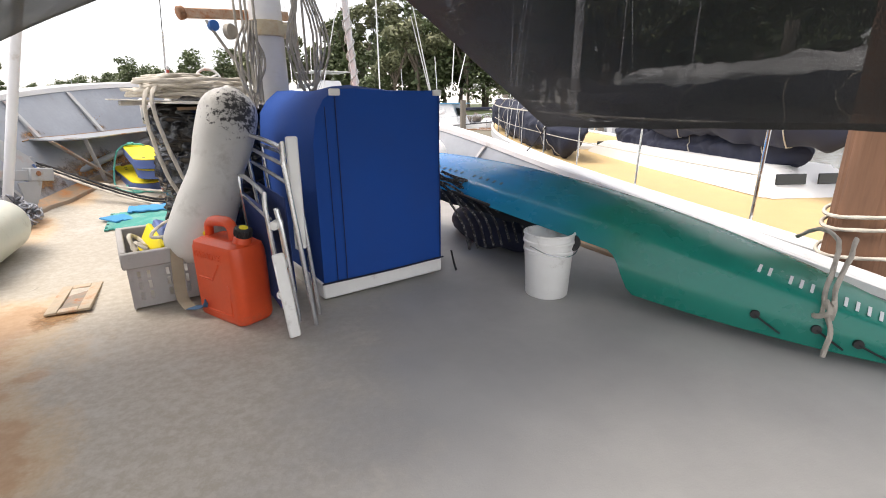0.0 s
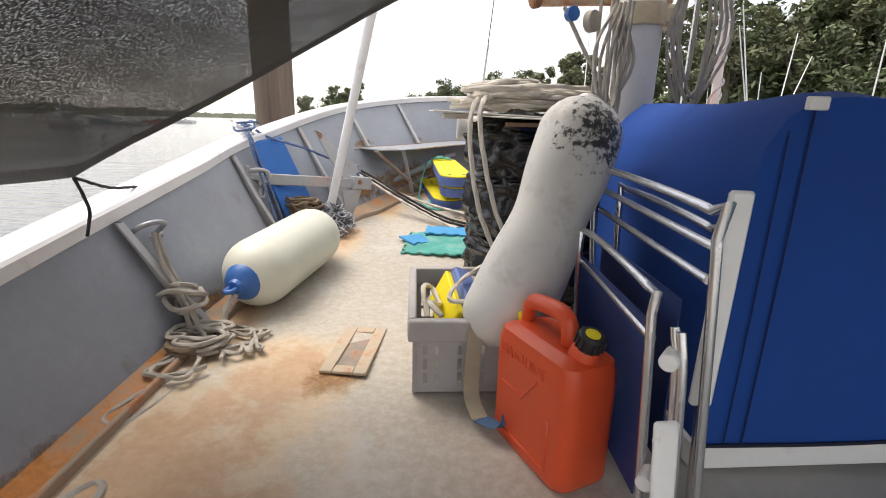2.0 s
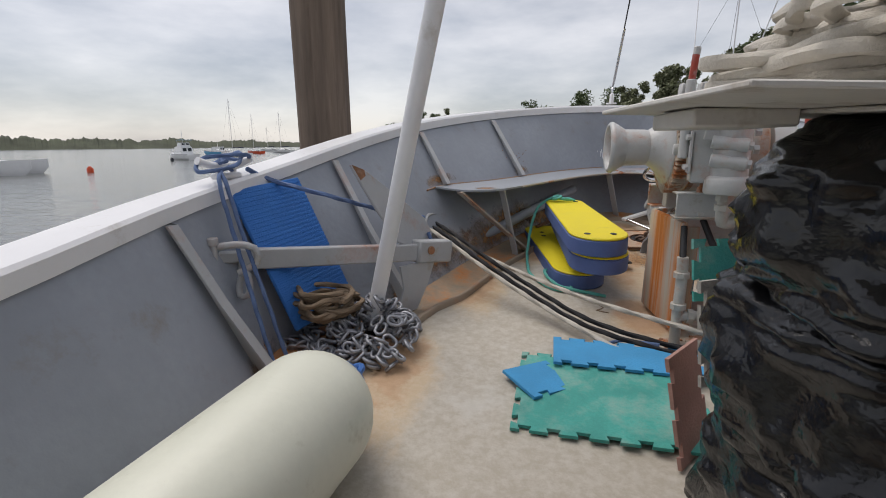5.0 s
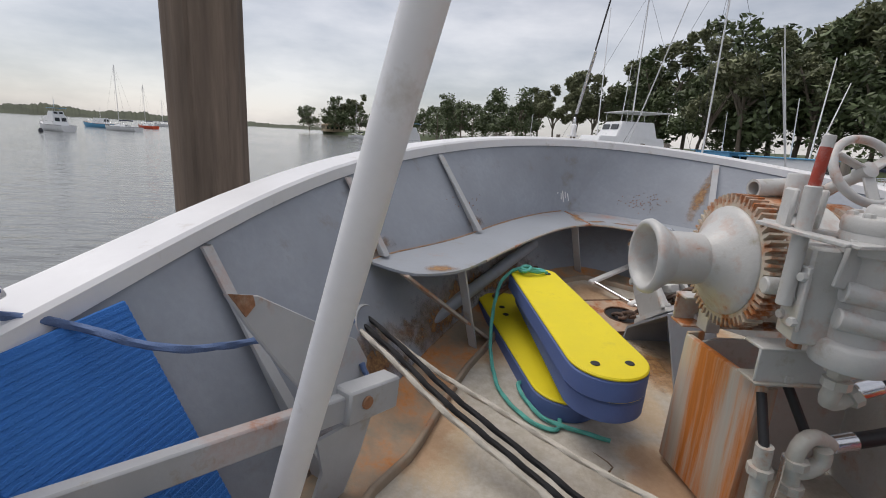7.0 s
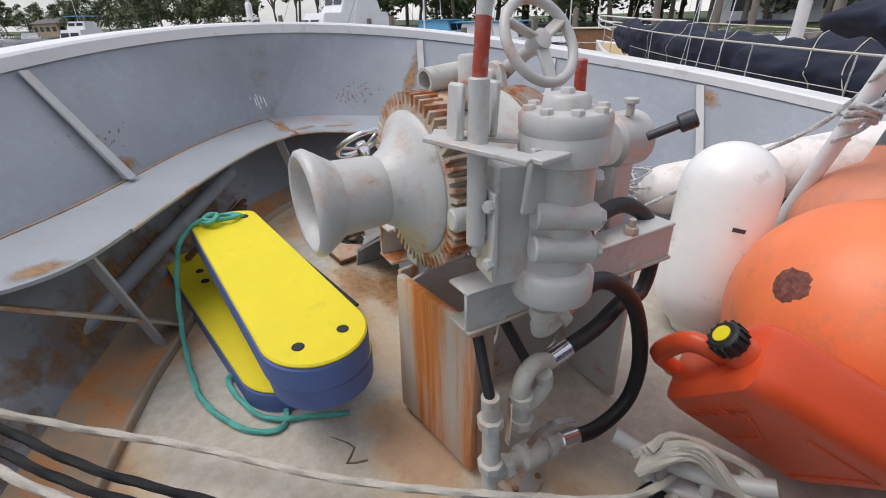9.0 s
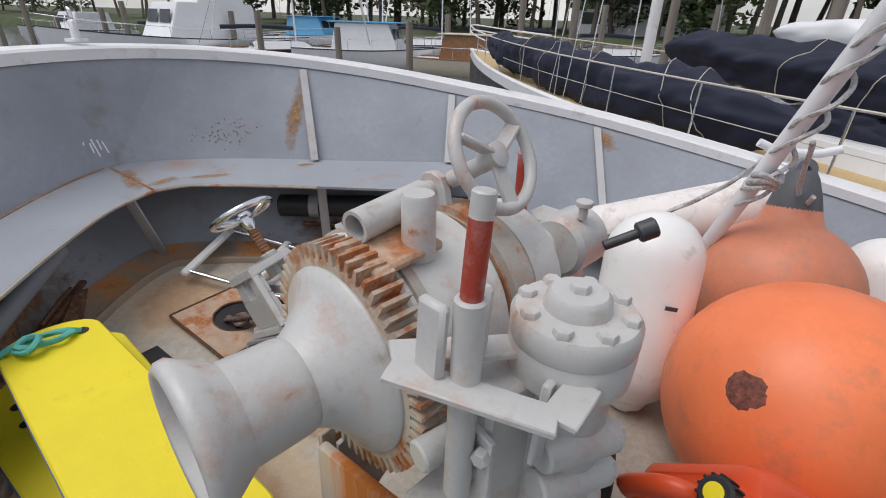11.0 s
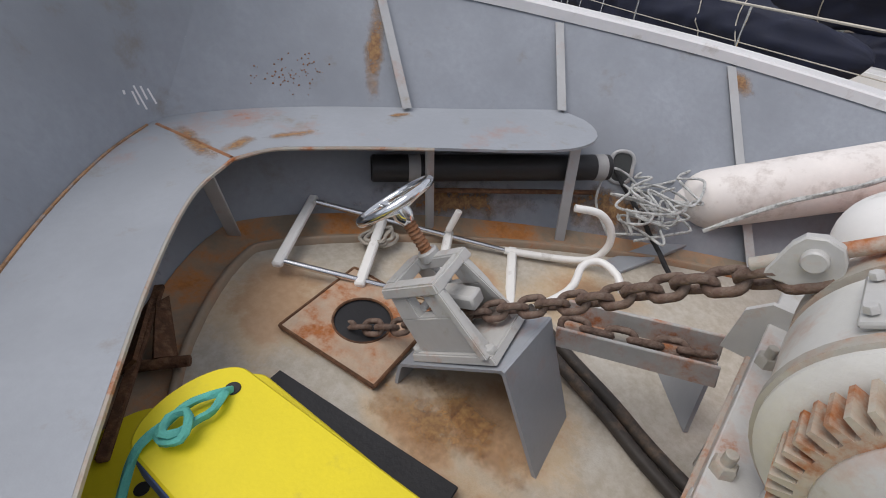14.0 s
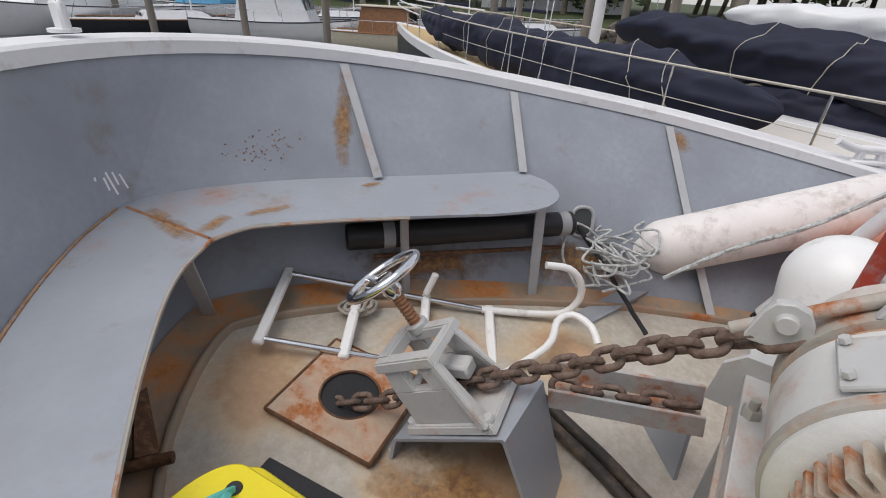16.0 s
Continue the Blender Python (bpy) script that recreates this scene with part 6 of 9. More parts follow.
ZF = z_deck(-0.9, 6.2)
float_board(pose(-1.01, 6.36, ZF + 0.0, 4.2, 0, 12.0), "lowest yellow and blue foam float with cord slots on deck", ((-0.04, 0.26), (-0.03, 0.36), (0.09, -0.52)))
float_board(pose(-0.872, 6.15, ZF + 0.145, 3.6, 0.5, 4.5), "middle yellow and blue foam float", ((-0.068, -0.475), (0.068, -0.475)))
float_board(pose(-0.907, 6.11, ZF + 0.250, 3.4, 0.5, 6.9), "top yellow and blue foam float with two holes", ((-0.068, -0.475), (0.068, -0.475), (0.078, 0.485)))
solo("float_cord", join(
    rope([(-0.89, 6.59, 0.655), (-0.922, 6.589, 0.67), (-0.965, 6.602, 0.672), (-1.007, 6.597, 0.674), (-1.045, 6.58, 0.672), (-1.051, 6.555, 0.672), (-1.025, 6.53, 0.675), (-1.0, 6.544, 0.685), (-0.99, 6.575, 0.69), (-1.02, 6.585, 0.69), (-1.045, 6.56, 0.685), (-1.02, 6.545, 0.68), (-0.985, 6.555, 0.672), (-0.947, 6.554, 0.67), (-0.906, 6.583, 0.665)], 0.009),
    rope([(-1.03, 6.585, 0.68), (-1.06, 6.588, 0.67), (-1.10, 6.575, 0.655), (-1.16, 6.52, 0.60), (-1.20, 6.42, 0.48), (-1.22, 6.28, 0.36), (-1.22, 6.12, 0.30), (-1.20, 5.955, 0.27), (-1.12, 5.80, 0.25), (-1.03, 5.73, 0.24), (-0.975, 5.76, 0.24), (-0.965, 5.90, 0.26), (-1.01, 5.99, 0.28), (-1.11, 6.02, 0.28), (-1.09, 5.90, 0.262), (-1.03, 5.785, 0.25), (-0.91, 5.73, 0.24), (-0.79, 5.68, 0.235)], 0.009)), ROPETEAL, "teal cord tied to the floats and trailing on deck", "rope")
solo("thin_cord", tube([(-1.16, 6.2, 0.26), (-1.08, 5.95, 0.23), (-0.98, 5.76, 0.22), (-0.86, 5.62, 0.21), (-0.82, 5.56, 0.205), (-0.86, 5.52, 0.205), (-0.80, 5.50, 0.2)], 0.004, 6), ROPEB, "thin brown cord trailing on deck", "rope")
rp = thing("rubber_sheet", -0.72, 6.48, z_deck(-0.7, 6.5) + 0.02, 10, "flat black rubber sheet under the floats", "rubber sheet", rx=3)
part("sheet", box(0.22, 0.66, 0.012, None, 0.003), BLACKPL_HOLES, rp)

# ---- the winch ----
wx0, wy0 = -0.30, 5.50
winch = thing("anchor_winch", wx0, wy0, z_deck(wx0, wy0), 0, "grey painted hydraulic anchor winch with rusty gear wheel", "winch")
zw = z_deck(-0.58, 5.5)


def W(nm, bm, material=None, label="", parent=None, smooth=1):
    return wpart(nm, bm, material or WINCHP, parent or winch, label, smooth)


def pedestal_paint():
    """Weathered cream-grey paint with long rust runs down the face."""
    m = mat("pedestal_runs", (0.52, 0.49, 0.42), 0.5, vary=0.15, scale=8, grain=60, bump=0.12, rust=0.62, rust_scale=9, streak=0.06, rust_color=(0.34, 0.11, 0.02), dirt=0.3, dirt_color=(0.40, 0.30, 0.16))
    return m


PED = pedestal_paint()
ped = W("port_leg", box(0.030, 0.345, 0.515, pose(-0.576, 5.472, zw + 0.02, 3, 0, 8.8), 0.012, 2), PED, "leg plate with orange rust runs")
W("leg_flange", box(0.09, 0.014, 0.50, pose(-0.515, 5.318, zw + 0.0, 0, 0, 8.8), 0.003), PED, "", ped)
W("leg_flange", box(0.07, 0.014, 0.52, pose(-0.555, 5.645, zw + 0.02, 0, 0, 8.8), 0.003), PED, "", ped)
zs2 = z_deck(0.08, 5.6)
W("starboard_leg", box(0.024, 0.40, 0.58, pose(0.06, 5.52, zs2 - 0.01), 0.004), WINCHP)


def holed_plate(w, h, cx, cz, r, t):
    bm = bmesh.new()
    k = 32
    ring, rim = [], []
    for i in range(k):
        a = 2 * math.pi * i / k
        ca, sa = math.cos(a), math.sin(a)
        ring.append(bm.verts.new((cx + r * ca, 0, cz + r * sa)))
        tx = ((w / 2 - cx) if ca > 0 else (w / 2 + cx)) / max(abs(ca), 1e-6)
        tz = ((h - cz) if sa > 0 else cz) / max(abs(sa), 1e-6)
        q = min(tx, tz)
        rim.append(bm.verts.new((cx + q * ca, 0, cz + q * sa)))
    for i in range(k):
        j = (i + 1) % k
        bm.faces.new((ring[i], ring[j], rim[j], rim[i]))
    return thicken(bm, t)


W("web_plate", moved(holed_plate(0.60, 0.54, -0.10, 0.22, 0.125, 0.012), pose(-0.26, 5.62, zw - 0.01)), WINCHP)
for y in (5.29, 5.71):
    W("bed_channel", box(0.72, 0.09, 0.010, pose(-0.24, y, zw + 0.545), 0.003), WINCHR, "rusty bed channel")
    W("bed_channel", box(0.72, 0.010, 0.10, pose(-0.24, y + (0.03 if y > 5.5 else -0.03), zw + 0.553), 0.003), WINCHP)
    W("bed_channel", box(0.72, 0.08, 0.010, pose(-0.24, y, zw + 0.65), 0.003), WINCHP)
for x, y in ((-0.50, 5.27), (-0.30, 5.27), (-0.05, 5.27), (-0.50, 5.73), (-0.2, 5.73)):
    W("bolt", bolt((x, y, zw + 0.555), (0, 0, 1), 0.022, 0.02))
    W("bolt", join(bolt((x, y, zw + 0.66), (0, 0, 1), 0.02, 0.022), rod((x, y, zw + 0.66), (x, y, zw + 0.705), 0.010)), WINCHR)
AX = Vector((0, 5.495, 1.042))


def turned(profile, n=40):
    """A part turned about the winch shaft; heights run to starboard from x = 0."""
    return lathe(profile, n, Matrix.Translation((0, AX.y, AX.z)) @ Matrix.Rotation(radians(90), 4, "Y"))


W("gypsy_head", turned([(0.0, -0.66), (0.075, -0.665), (0.083, -0.70), (0.086, -0.83), (0.098, -0.862), (0.108, -0.866), (0.118, -0.858), (0.120, -0.845), (0.106, -0.822), (0.085, -0.79), (0.072, -0.755), (0.070, -0.725), (0.078, -0.69), (0.096, -0.66), (0.122, -0.636), (0.150, -0.618), (0.172, -0.608), (0.174, -0.600), (0.0, -0.598)], 56), WINCHP, "smooth grey warping head", None, 2)


def gear_bm(r0, r1, x0, x1, teeth):
    bm = bmesh.new()
    loop = []
    for i in range(teeth):
        for f, r in ((0.0, r0), (0.16, r1), (0.46, r1), (0.62, r0)):
            a = 2 * math.pi * (i + f) / teeth
            loop.append((r * math.cos(a), r * math.sin(a)))
    k = len(loop)
    inner = [(0.06 * math.cos(2 * math.pi * i / k), 0.06 * math.sin(2 * math.pi * i / k)) for i in range(k)]
    A, B, C, D = ([bm.verts.new((x, AX.y + p[0], AX.z + p[1])) for p in lp] for x, lp in ((x0, loop), (x1, loop), (x0, inner), (x1, inner)))
    for i in range(k):
        j = (i + 1) % k
        bm.faces.new((A[i], A[j], B[j], B[i]))
        bm.faces.new((A[i], C[i], C[j], A[j]))
        bm.faces.new((B[i], B[j], D[j], D[i]))
    return bm


W("gear_wheel", gear_bm(0.186, 0.213, -0.602, -0.545, 58), mat("rusty_gear", (0.50, 0.46, 0.38), 0.55, vary=0.2, scale=9, grain=60, bump=0.25, rust=0.52, rust_scale=10), "rusty toothed gear wheel", None, 0)
CASING = mat("casing_paint", (0.66, 0.66, 0.63), 0.4, vary=0.08, scale=7, grain=70, bump=0.12, rust=0.14, rust_scale=5)


def cased(profile, n=48):
    """A part turned about the casing's axis, which lies a little ahead of the shaft."""
    return lathe(profile, n, Matrix.Translation((0, 5.54, 1.035)) @ Matrix.Rotation(radians(90), 4, "Y"))


W("drum_casing", cased([(0, -0.540), (0.160, -0.538), (0.186, -0.530), (0.198, -0.52), (0.200, -0.325), (0.192, -0.315), (0.06, -0.31), (0.06, -0.20), (0.15, -0.195), (0.17, -0.19), (0.17, -0.10), (0.06, -0.09), (0.06, 0.10), (0, 0.10)], 56), CASING, "rounded drum casing", None, 1)
W("brake_drum", cased([(0.10, -0.30), (0.185, -0.298), (0.185, -0.215), (0.10, -0.213)], 48), RUSTPLATE, "rusty brake drum")
W("brake_band", cased([(0.187, -0.292), (0.199, -0.290), (0.199, -0.228), (0.187, -0.226)], 48), WINCHR, "rusty brake band")
W("casing_strap", cased([(0.200, -0.512), (0.205, -0.510), (0.205, -0.49), (0.200, -0.488)], 48), WINCHR, "rusty strap")
W("cover_plate", box(0.13, 0.13, 0.010, Matrix.Translation((-0.415, 5.645, 1.203)) @ Matrix.Rotation(radians(-34), 4, "X"), 0.003), WINCHP, "bolted cover plate")
for dx, dy in ((-0.045, 0.13), (0.045, 0.13), (-0.045, 0.065)):
    W("bolt", bolt((-0.415 + dx, 5.565 + dy, 1.273 - 0.67 * dy), (0, 0.56, 0.83), 0.009, 0.010))
W("pipe_stub", lathe([(0.022, 0), (0.029, 0), (0.029, 0.17), (0, 0.17), (0, 0.16), (0.022, 0.16), (0.022, 0)], 26, span((-0.545, 5.512, 1.272), (-0.36, 5.535, 1.285))), WINCHP, "open ended pipe stub")
W("post_stub", lathe([(0, 0), (0.030, 0), (0.029, 0.11), (0.026, 0.115), (0, 0.115)], 26, pose(-0.455, 5.455, 1.212)), WINCHP, "round post stub")
W("rust_pad", box(0.16, 0.11, 0.02, pose(-0.50, 5.48, 1.225, 8, 0, 6), 0.006), RUSTPLATE, "rusty pad under the stubs")
# brake lugs, spindle and hand wheel
for p in ((-0.262, 5.756, 1.138), (-0.27, 5.602, 1.258)):
    pv = Vector(p)
    W("brake_lug", join(slab([(-0.055, -0.06), (0.055, -0.06), (0.038, 0.01), (0.026, 0.030), (0.0, 0.038), (-0.026, 0.030), (-0.038, 0.01)], 0.022, Matrix.Translation(pv - Vector((0.02, 0, 0))) @ pose(0, 0, 0, 90, 0, 90), 0.003), rod(pv - Vector((0.035, 0, 0)), pv + Vector((0.02, 0, 0)), 0.019, 20)), WINCHP, "brake lug with pin")
W("spindle", rod((-0.266, 5.83, 1.08), (-0.24, 5.515, 1.322), 0.013, 14), WINCHR, "brake spindle")
W("spindle_sleeve", rod((-0.262, 5.572, 1.279), (-0.236, 5.50, 1.328), 0.018, 16), WINCHP)
hub = Vector((-0.231, 5.482, 1.345))
hn = Vector((0.05, -0.87, 0.49)).normalized()
hm = span(hub, hub + hn)
wheel = W("hand_wheel", tube([hm @ Vector((0.108 * math.cos(a), 0.108 * math.sin(a), 0)) for a in [2 * math.pi * i / 36 for i in range(36)]], 0.0135, 12, closed=True, smooth=False), WINCHP, "grey spoked hand wheel")
W("hub", lathe([(0.024, -0.03), (0.026, 0.012), (0.012, 0.016), (0, 0.016)], 20, hm), WINCHP, "", wheel)
for i in range(3):
    a = 2 * math.pi * i / 3 + 0.5
    W("spoke", beam(hm @ Vector((0.015 * math.cos(a), 0.015 * math.sin(a), 0)), hm @ Vector((0.104 * math.cos(a), 0.104 * math.sin(a), 0)), 0.032, 0.012, 0.004, 20), WINCHP, "", wheel)
# motor cylinder
mc = Vector((-0.445, 5.155, 0))
motor = W("hydraulic_motor", lathe([(0, 0.858), (0.082, 0.860), (0.086, 0.868), (0.086, 0.915), (0.080, 0.925), (0.068, 0.932), (0.066, 1.14), (0.070, 1.15), (0.084, 1.156), (0.086, 1.20), (0.083, 1.207), (0.086, 1.212), (0.086, 1.238), (0.080, 1.246), (0.045, 1.25), (0.042, 1.268), (0.036, 1.274), (0, 1.274)], 44, Matrix.Translation((mc.x, mc.y, 0))), WINCHP, "upright grey hydraulic motor")
for i in range(8):
    a = 2 * math.pi * i / 8 + 0.3
    W("bolt", bolt((mc.x + 0.068 * math.cos(a), mc.y + 0.068 * math.sin(a), 1.244), (0, 0, 1), 0.013, 0.012), WINCHP, "", motor)
W("bolt", bolt((mc.x, mc.y, 1.272), (0, 0, 1), 0.014, 0.012), WINCHP, "", motor)
for z in (0.985, 1.055):
    b0 = Vector((mc.x - 0.085, mc.y - 0.025, z + 0.01))
    b1 = Vector((mc.x + 0.035, mc.y - 0.07, z - 0.005))
    W("side_boss", rod(b0, b1, 0.027, 18), WINCHP, "", motor)
    W("plug", bolt(b1, b1 - b0, 0.019, 0.014), WINCHP, "", motor)
    W("plug", bolt((mc.x + 0.075, mc.y - 0.01, z + 0.05), (1, -0.3, 0), 0.02, 0.02), WINCHP, "", motor)
W("motor_block", box(0.10, 0.10, 0.26, pose(-0.525, 5.215, 0.90, 0, 0, -12), 0.008), WINCHP, "cast valve block")
W("block_plate", box(0.012, 0.085, 0.17, pose(-0.585, 5.20, 0.94, 0, 0, -12), 0.003), WINCHP)
for dy, dz in ((-0.035, 0.01), (0.035, 0.01), (-0.035, 0.13), (0.035, 0.13), (0.0, 0.07)):
    W("bolt", bolt((-0.591 + dy * 0.2, 5.20 + dy * 0.85, 0.955 + dz), (-1, -0.2, 0), 0.013, 0.014), WINCHP)
W("roller", rod((-0.635, 5.255, 1.035), (-0.57, 5.245, 1.035), 0.024, 18), WINCHP, "bolted roller end")
# lever with red grip in its guide bracket
gb = W("guide_bracket", beam((-0.67, 5.27, 1.205), (-0.575, 5.09, 1.185), 0.010, 0.045, 0.002, 90), WINCHP, "lever guide bracket")
W("bracket_arm", beam((-0.575, 5.09, 1.185), (-0.50, 5.10, 1.185), 0.010, 0.045, 0.002, 90), WINCHP, "", gb)
W("bracket_arm", beam((-0.65, 5.29, 1.205), (-0.49, 5.19, 1.19), 0.010, 0.045, 0.002, 90), WINCHP, "", gb)
W("bracket_foot", box(0.07, 0.012, 0.12, pose(-0.53, 5.13, 1.07, 0, 10, 10), 0.003), WINCHP, "", gb)
lever = W("control_lever", rod((-0.612, 5.20, 1.0), (-0.606, 5.20, 1.31), 0.019, 16), WINCHP, "control lever")
W("grip", rod((-0.606, 5.20, 1.30), (-0.598, 5.20, 1.405), 0.0135, 16), REDPAINT, "chipped red grip", lever)
W("grip_top", rod((-0.598, 5.20, 1.40), (-0.595, 5.20, 1.432), 0.0135, 16), WINCHP, "", lever)
W("lever_cheek", join(box(0.016, 0.045, 0.10, pose(-0.635, 5.235, 1.20, 0, 4, 0), 0.006), box(0.016, 0.045, 0.10, pose(-0.565, 5.23, 1.20, 0, 4, 0), 0.006)), WINCHP)
lever2 = W("control_lever", rod((0.058, 5.612, 1.02), (0.047, 5.609, 1.28), 0.018, 14), REDPAINT, "red painted lever")
W("end_bearing", join(box(0.09, 0.16, 0.36, pose(0.10, 5.52, 0.76), 0.01), rod((0.05, 5.49, 1.05), (0.19, 5.49, 1.05), 0.085, 30)), WINCHP, "shaft bearing")
W("grease_cup", join(rod((0.10, 5.45, 1.13), (0.10, 5.45, 1.17), 0.012), rod((0.10, 5.45, 1.165), (0.10, 5.45, 1.18), 0.022, 16)), WINCHP)
W("side_plug", join(rod((0.10, 5.38, 1.08), (0.16, 5.32, 1.12), 0.013), rod((0.155, 5.325, 1.117), (0.185, 5.295, 1.137), 0.026, 18)), DARKMETAL, "dark plug")
# guard plates beside the drum
W("drum_plate", slab([(-0.10, 0), (0.07, 0), (0.06, 0.12), (0.02, 0.16), (-0.04, 0.16), (-0.08, 0.10)], 0.014, pose(-0.06, 5.74, 0.74, 90, 0, 90)), WINCHP)
W("bed_post", box(0.05, 0.07, 0.30, pose(-0.52, 5.64, zw + 0.55), 0.004), WINCHP)
# hoses and pipework
hoses = thing("hydraulic_hoses", -0.2, 5.2, z_deck(-0.2, 5.2), 0, "black hydraulic hoses with steel ends on grey valves", "hose")
H1 = [(-0.20, 5.29, 0.90), (-0.134, 5.32, 0.91), (-0.015, 5.33, 0.912), (0.101, 5.33, 0.838), (0.155, 5.33, 0.708), (0.10, 5.31, 0.60), (-0.04, 5.27, 0.63), (-0.18, 5.24, 0.605), (-0.32, 5.24, 0.572)]
H2 = [(-0.35, 5.19, 0.775), (-0.254, 5.2, 0.801), (-0.158, 5.2, 0.755), (-0.061, 5.2, 0.634), (-0.003, 5.2, 0.431), (-0.035, 5.2, 0.29), (-0.159, 5.2, 0.243), (-0.29, 5.2, 0.275)]
for pts in (H1, H2):
    hs = wpart("hose", tube(pts, 0.023, 14, 0.02), BLACKPL_HOLES, hoses, "black rubber hose")
    for a, b in ((pts[0], pts[1]), (pts[-1], pts[-2])):
        av, bv = Vector(a), Vector(b)
        d = (bv - av).normalized()
        wpart("crimp", rod(av - d * 0.03, av + d * 0.045, 0.027, 18), STEEL, hs, "bright crimped end")
for a, b in (((-0.47, 5.30, 0.73), (-0.42, 5.23, 0.58)), ((-0.55, 5.28, 0.70), (-0.568, 5.20, 0.57))):
    wpart("thin_hose", tube([a, ((a[0] + b[0]) / 2, (a[1] + b[1]) / 2, (a[2] + b[2]) / 2), b], 0.014, 10), BLACKPL_HOLES, hoses, "thin black hose")
pw = thing("pipework", -0.5, 5.16, z_deck(-0.5, 5.16), 0, "grey painted pipe elbows and ball valves on deck", "pipe")
PIPES = ([(-0.445, 5.165, 0.87), (-0.445, 5.175, 0.775), (-0.435, 5.19, 0.735), (-0.405, 5.19, 0.735), (-0.36, 5.19, 0.765)], [(-0.35, 5.235, 0.568), (-0.41, 5.22, 0.60), (-0.46, 5.20, 0.60), (-0.475, 5.20, 0.55), (-0.467, 5.20, 0.44)], [(-0.467, 5.20, 0.50), (-0.43, 5.20, 0.505), (-0.395, 5.20, 0.535), (-0.40, 5.20, 0.575)],
         [(-0.568, 5.20, 0.58), (-0.564, 5.2, 0.479), (-0.57, 5.19, 0.34), (-0.572, 5.19, z_deck(-0.57, 5.19))], [(-0.57, 5.19, 0.31), (-0.49, 5.195, 0.315), (-0.30, 5.20, 0.276)])
for pts in PIPES:
    wpart("pipe", tube(pts, 0.023, 16, 0.02), BRASS, pw)
for p, d in (((-0.445, 5.17, 0.80), (0, 0, 1)), ((-0.445, 5.168, 0.84), (0, 0, 1)), ((-0.375, 5.19, 0.755), (1, 0, 0.6)), ((-0.47, 5.20, 0.53), (0, 0, 1)), ((-0.467, 5.20, 0.45), (0, 0, 1)), ((-0.566, 5.20, 0.50), (0, 0, 1)), ((-0.57, 5.19, 0.36), (0, 0, 1)), ((-0.52, 5.193, 0.314), (1, 0, -0.1)), ((-0.36, 5.198, 0.288), (1, 0, -0.2))):
    pv, dv = Vector(p), Vector(d).normalized()
    wpart("collar", lathe([(0.026, -0.014), (0.034, -0.012), (0.034, 0.012), (0.026, 0.014)], 8, span(pv, pv + dv)), BRASS, pw)
wpart("valve_body", lathe([(0.026, -0.045), (0.037, -0.035), (0.041, 0), (0.037, 0.035), (0.026, 0.045)], 18, span((-0.43, 5.196, 0.302), (-0.30, 5.20, 0.276))), BRASS, pw, "ball valve")
wpart("valve_handle", ribbon([(-0.44, 5.19, 0.345), (-0.42, 5.185, 0.375), (-0.38, 5.18, 0.40), (-0.31, 5.16, 0.40)], 0.02, 0.004, (0.2, 1, 0)), STEEL, pw, "bright valve lever")
wpart("valve_handle", ribbon([(-0.525, 5.18, 0.42), (-0.52, 5.18, 0.48), (-0.52, 5.18, 0.56)], 0.018, 0.004, (0.2, 1, 0)), STEEL, pw, "bright valve lever")
for x, y in ((-0.572, 5.19), (-0.43, 5.24)):
    wpart("deck_flange", lathe([(0.075, 0), (0.075, 0.014), (0.05, 0.02), (0.03, 0.022)], 26, pose(x, y, z_deck(x, y) - 0.002)), WINCHR, pw, "rusty deck flange")
    for i in range(4):
        a = math.pi / 4 + math.pi / 2 * i
        wpart("bolt", bolt((x + 0.058 * math.cos(a), y + 0.058 * math.sin(a), z_deck(x, y) + 0.012), (0, 0, 1), 0.010, 0.010), RUST, pw)

# ---- chain stopper with its polished wheel, hawse plate, chain ----
stop = thing("chain_stopper", -0.22, 6.42, z_deck(-0.22, 6.42), 0, "grey cast chain stopper on a tall steel seat", "chain stopper")


def ST(nm, bm, material=None, label="", parent=None):
    return part(nm, bm, material or WINCHP, parent or stop, label)


SX, SY = Vector((0.973, 0.175, 0.15)).normalized(), Vector((-0.065, 0.836, -0.545))
SZ = SX.cross(SY).normalized()
SY = SZ.cross(SX)
stop_m = Matrix((SX, SY, SZ)).transposed().to_4x4()
stop_m.translation = Vector((-0.277, 6.373, 0.513))
stop.matrix_basis = stop_m


def prism(lo, hi, bevel=0.006):
    """A block between a lower and an upper four-cornered outline."""
    bm = bmesh.new()
    a, b = [bm.verts.new(p) for p in lo], [bm.verts.new(p) for p in hi]
    bm.faces.new(a[::-1])
    bm.faces.new(b)
    for i in range(4):
        j = (i + 1) % 4
        bm.faces.new((a[i], a[j], b[j], b[i]))
    bmesh.ops.bevel(bm, geom=list(bm.edges), offset=bevel, segments=2, affect="EDGES")
    return bm


def quad(x0, x1, y0, y1, z):
    return [(x0, y0, z), (x1, y0, z), (x1, y1, z), (x0, y1, z)]


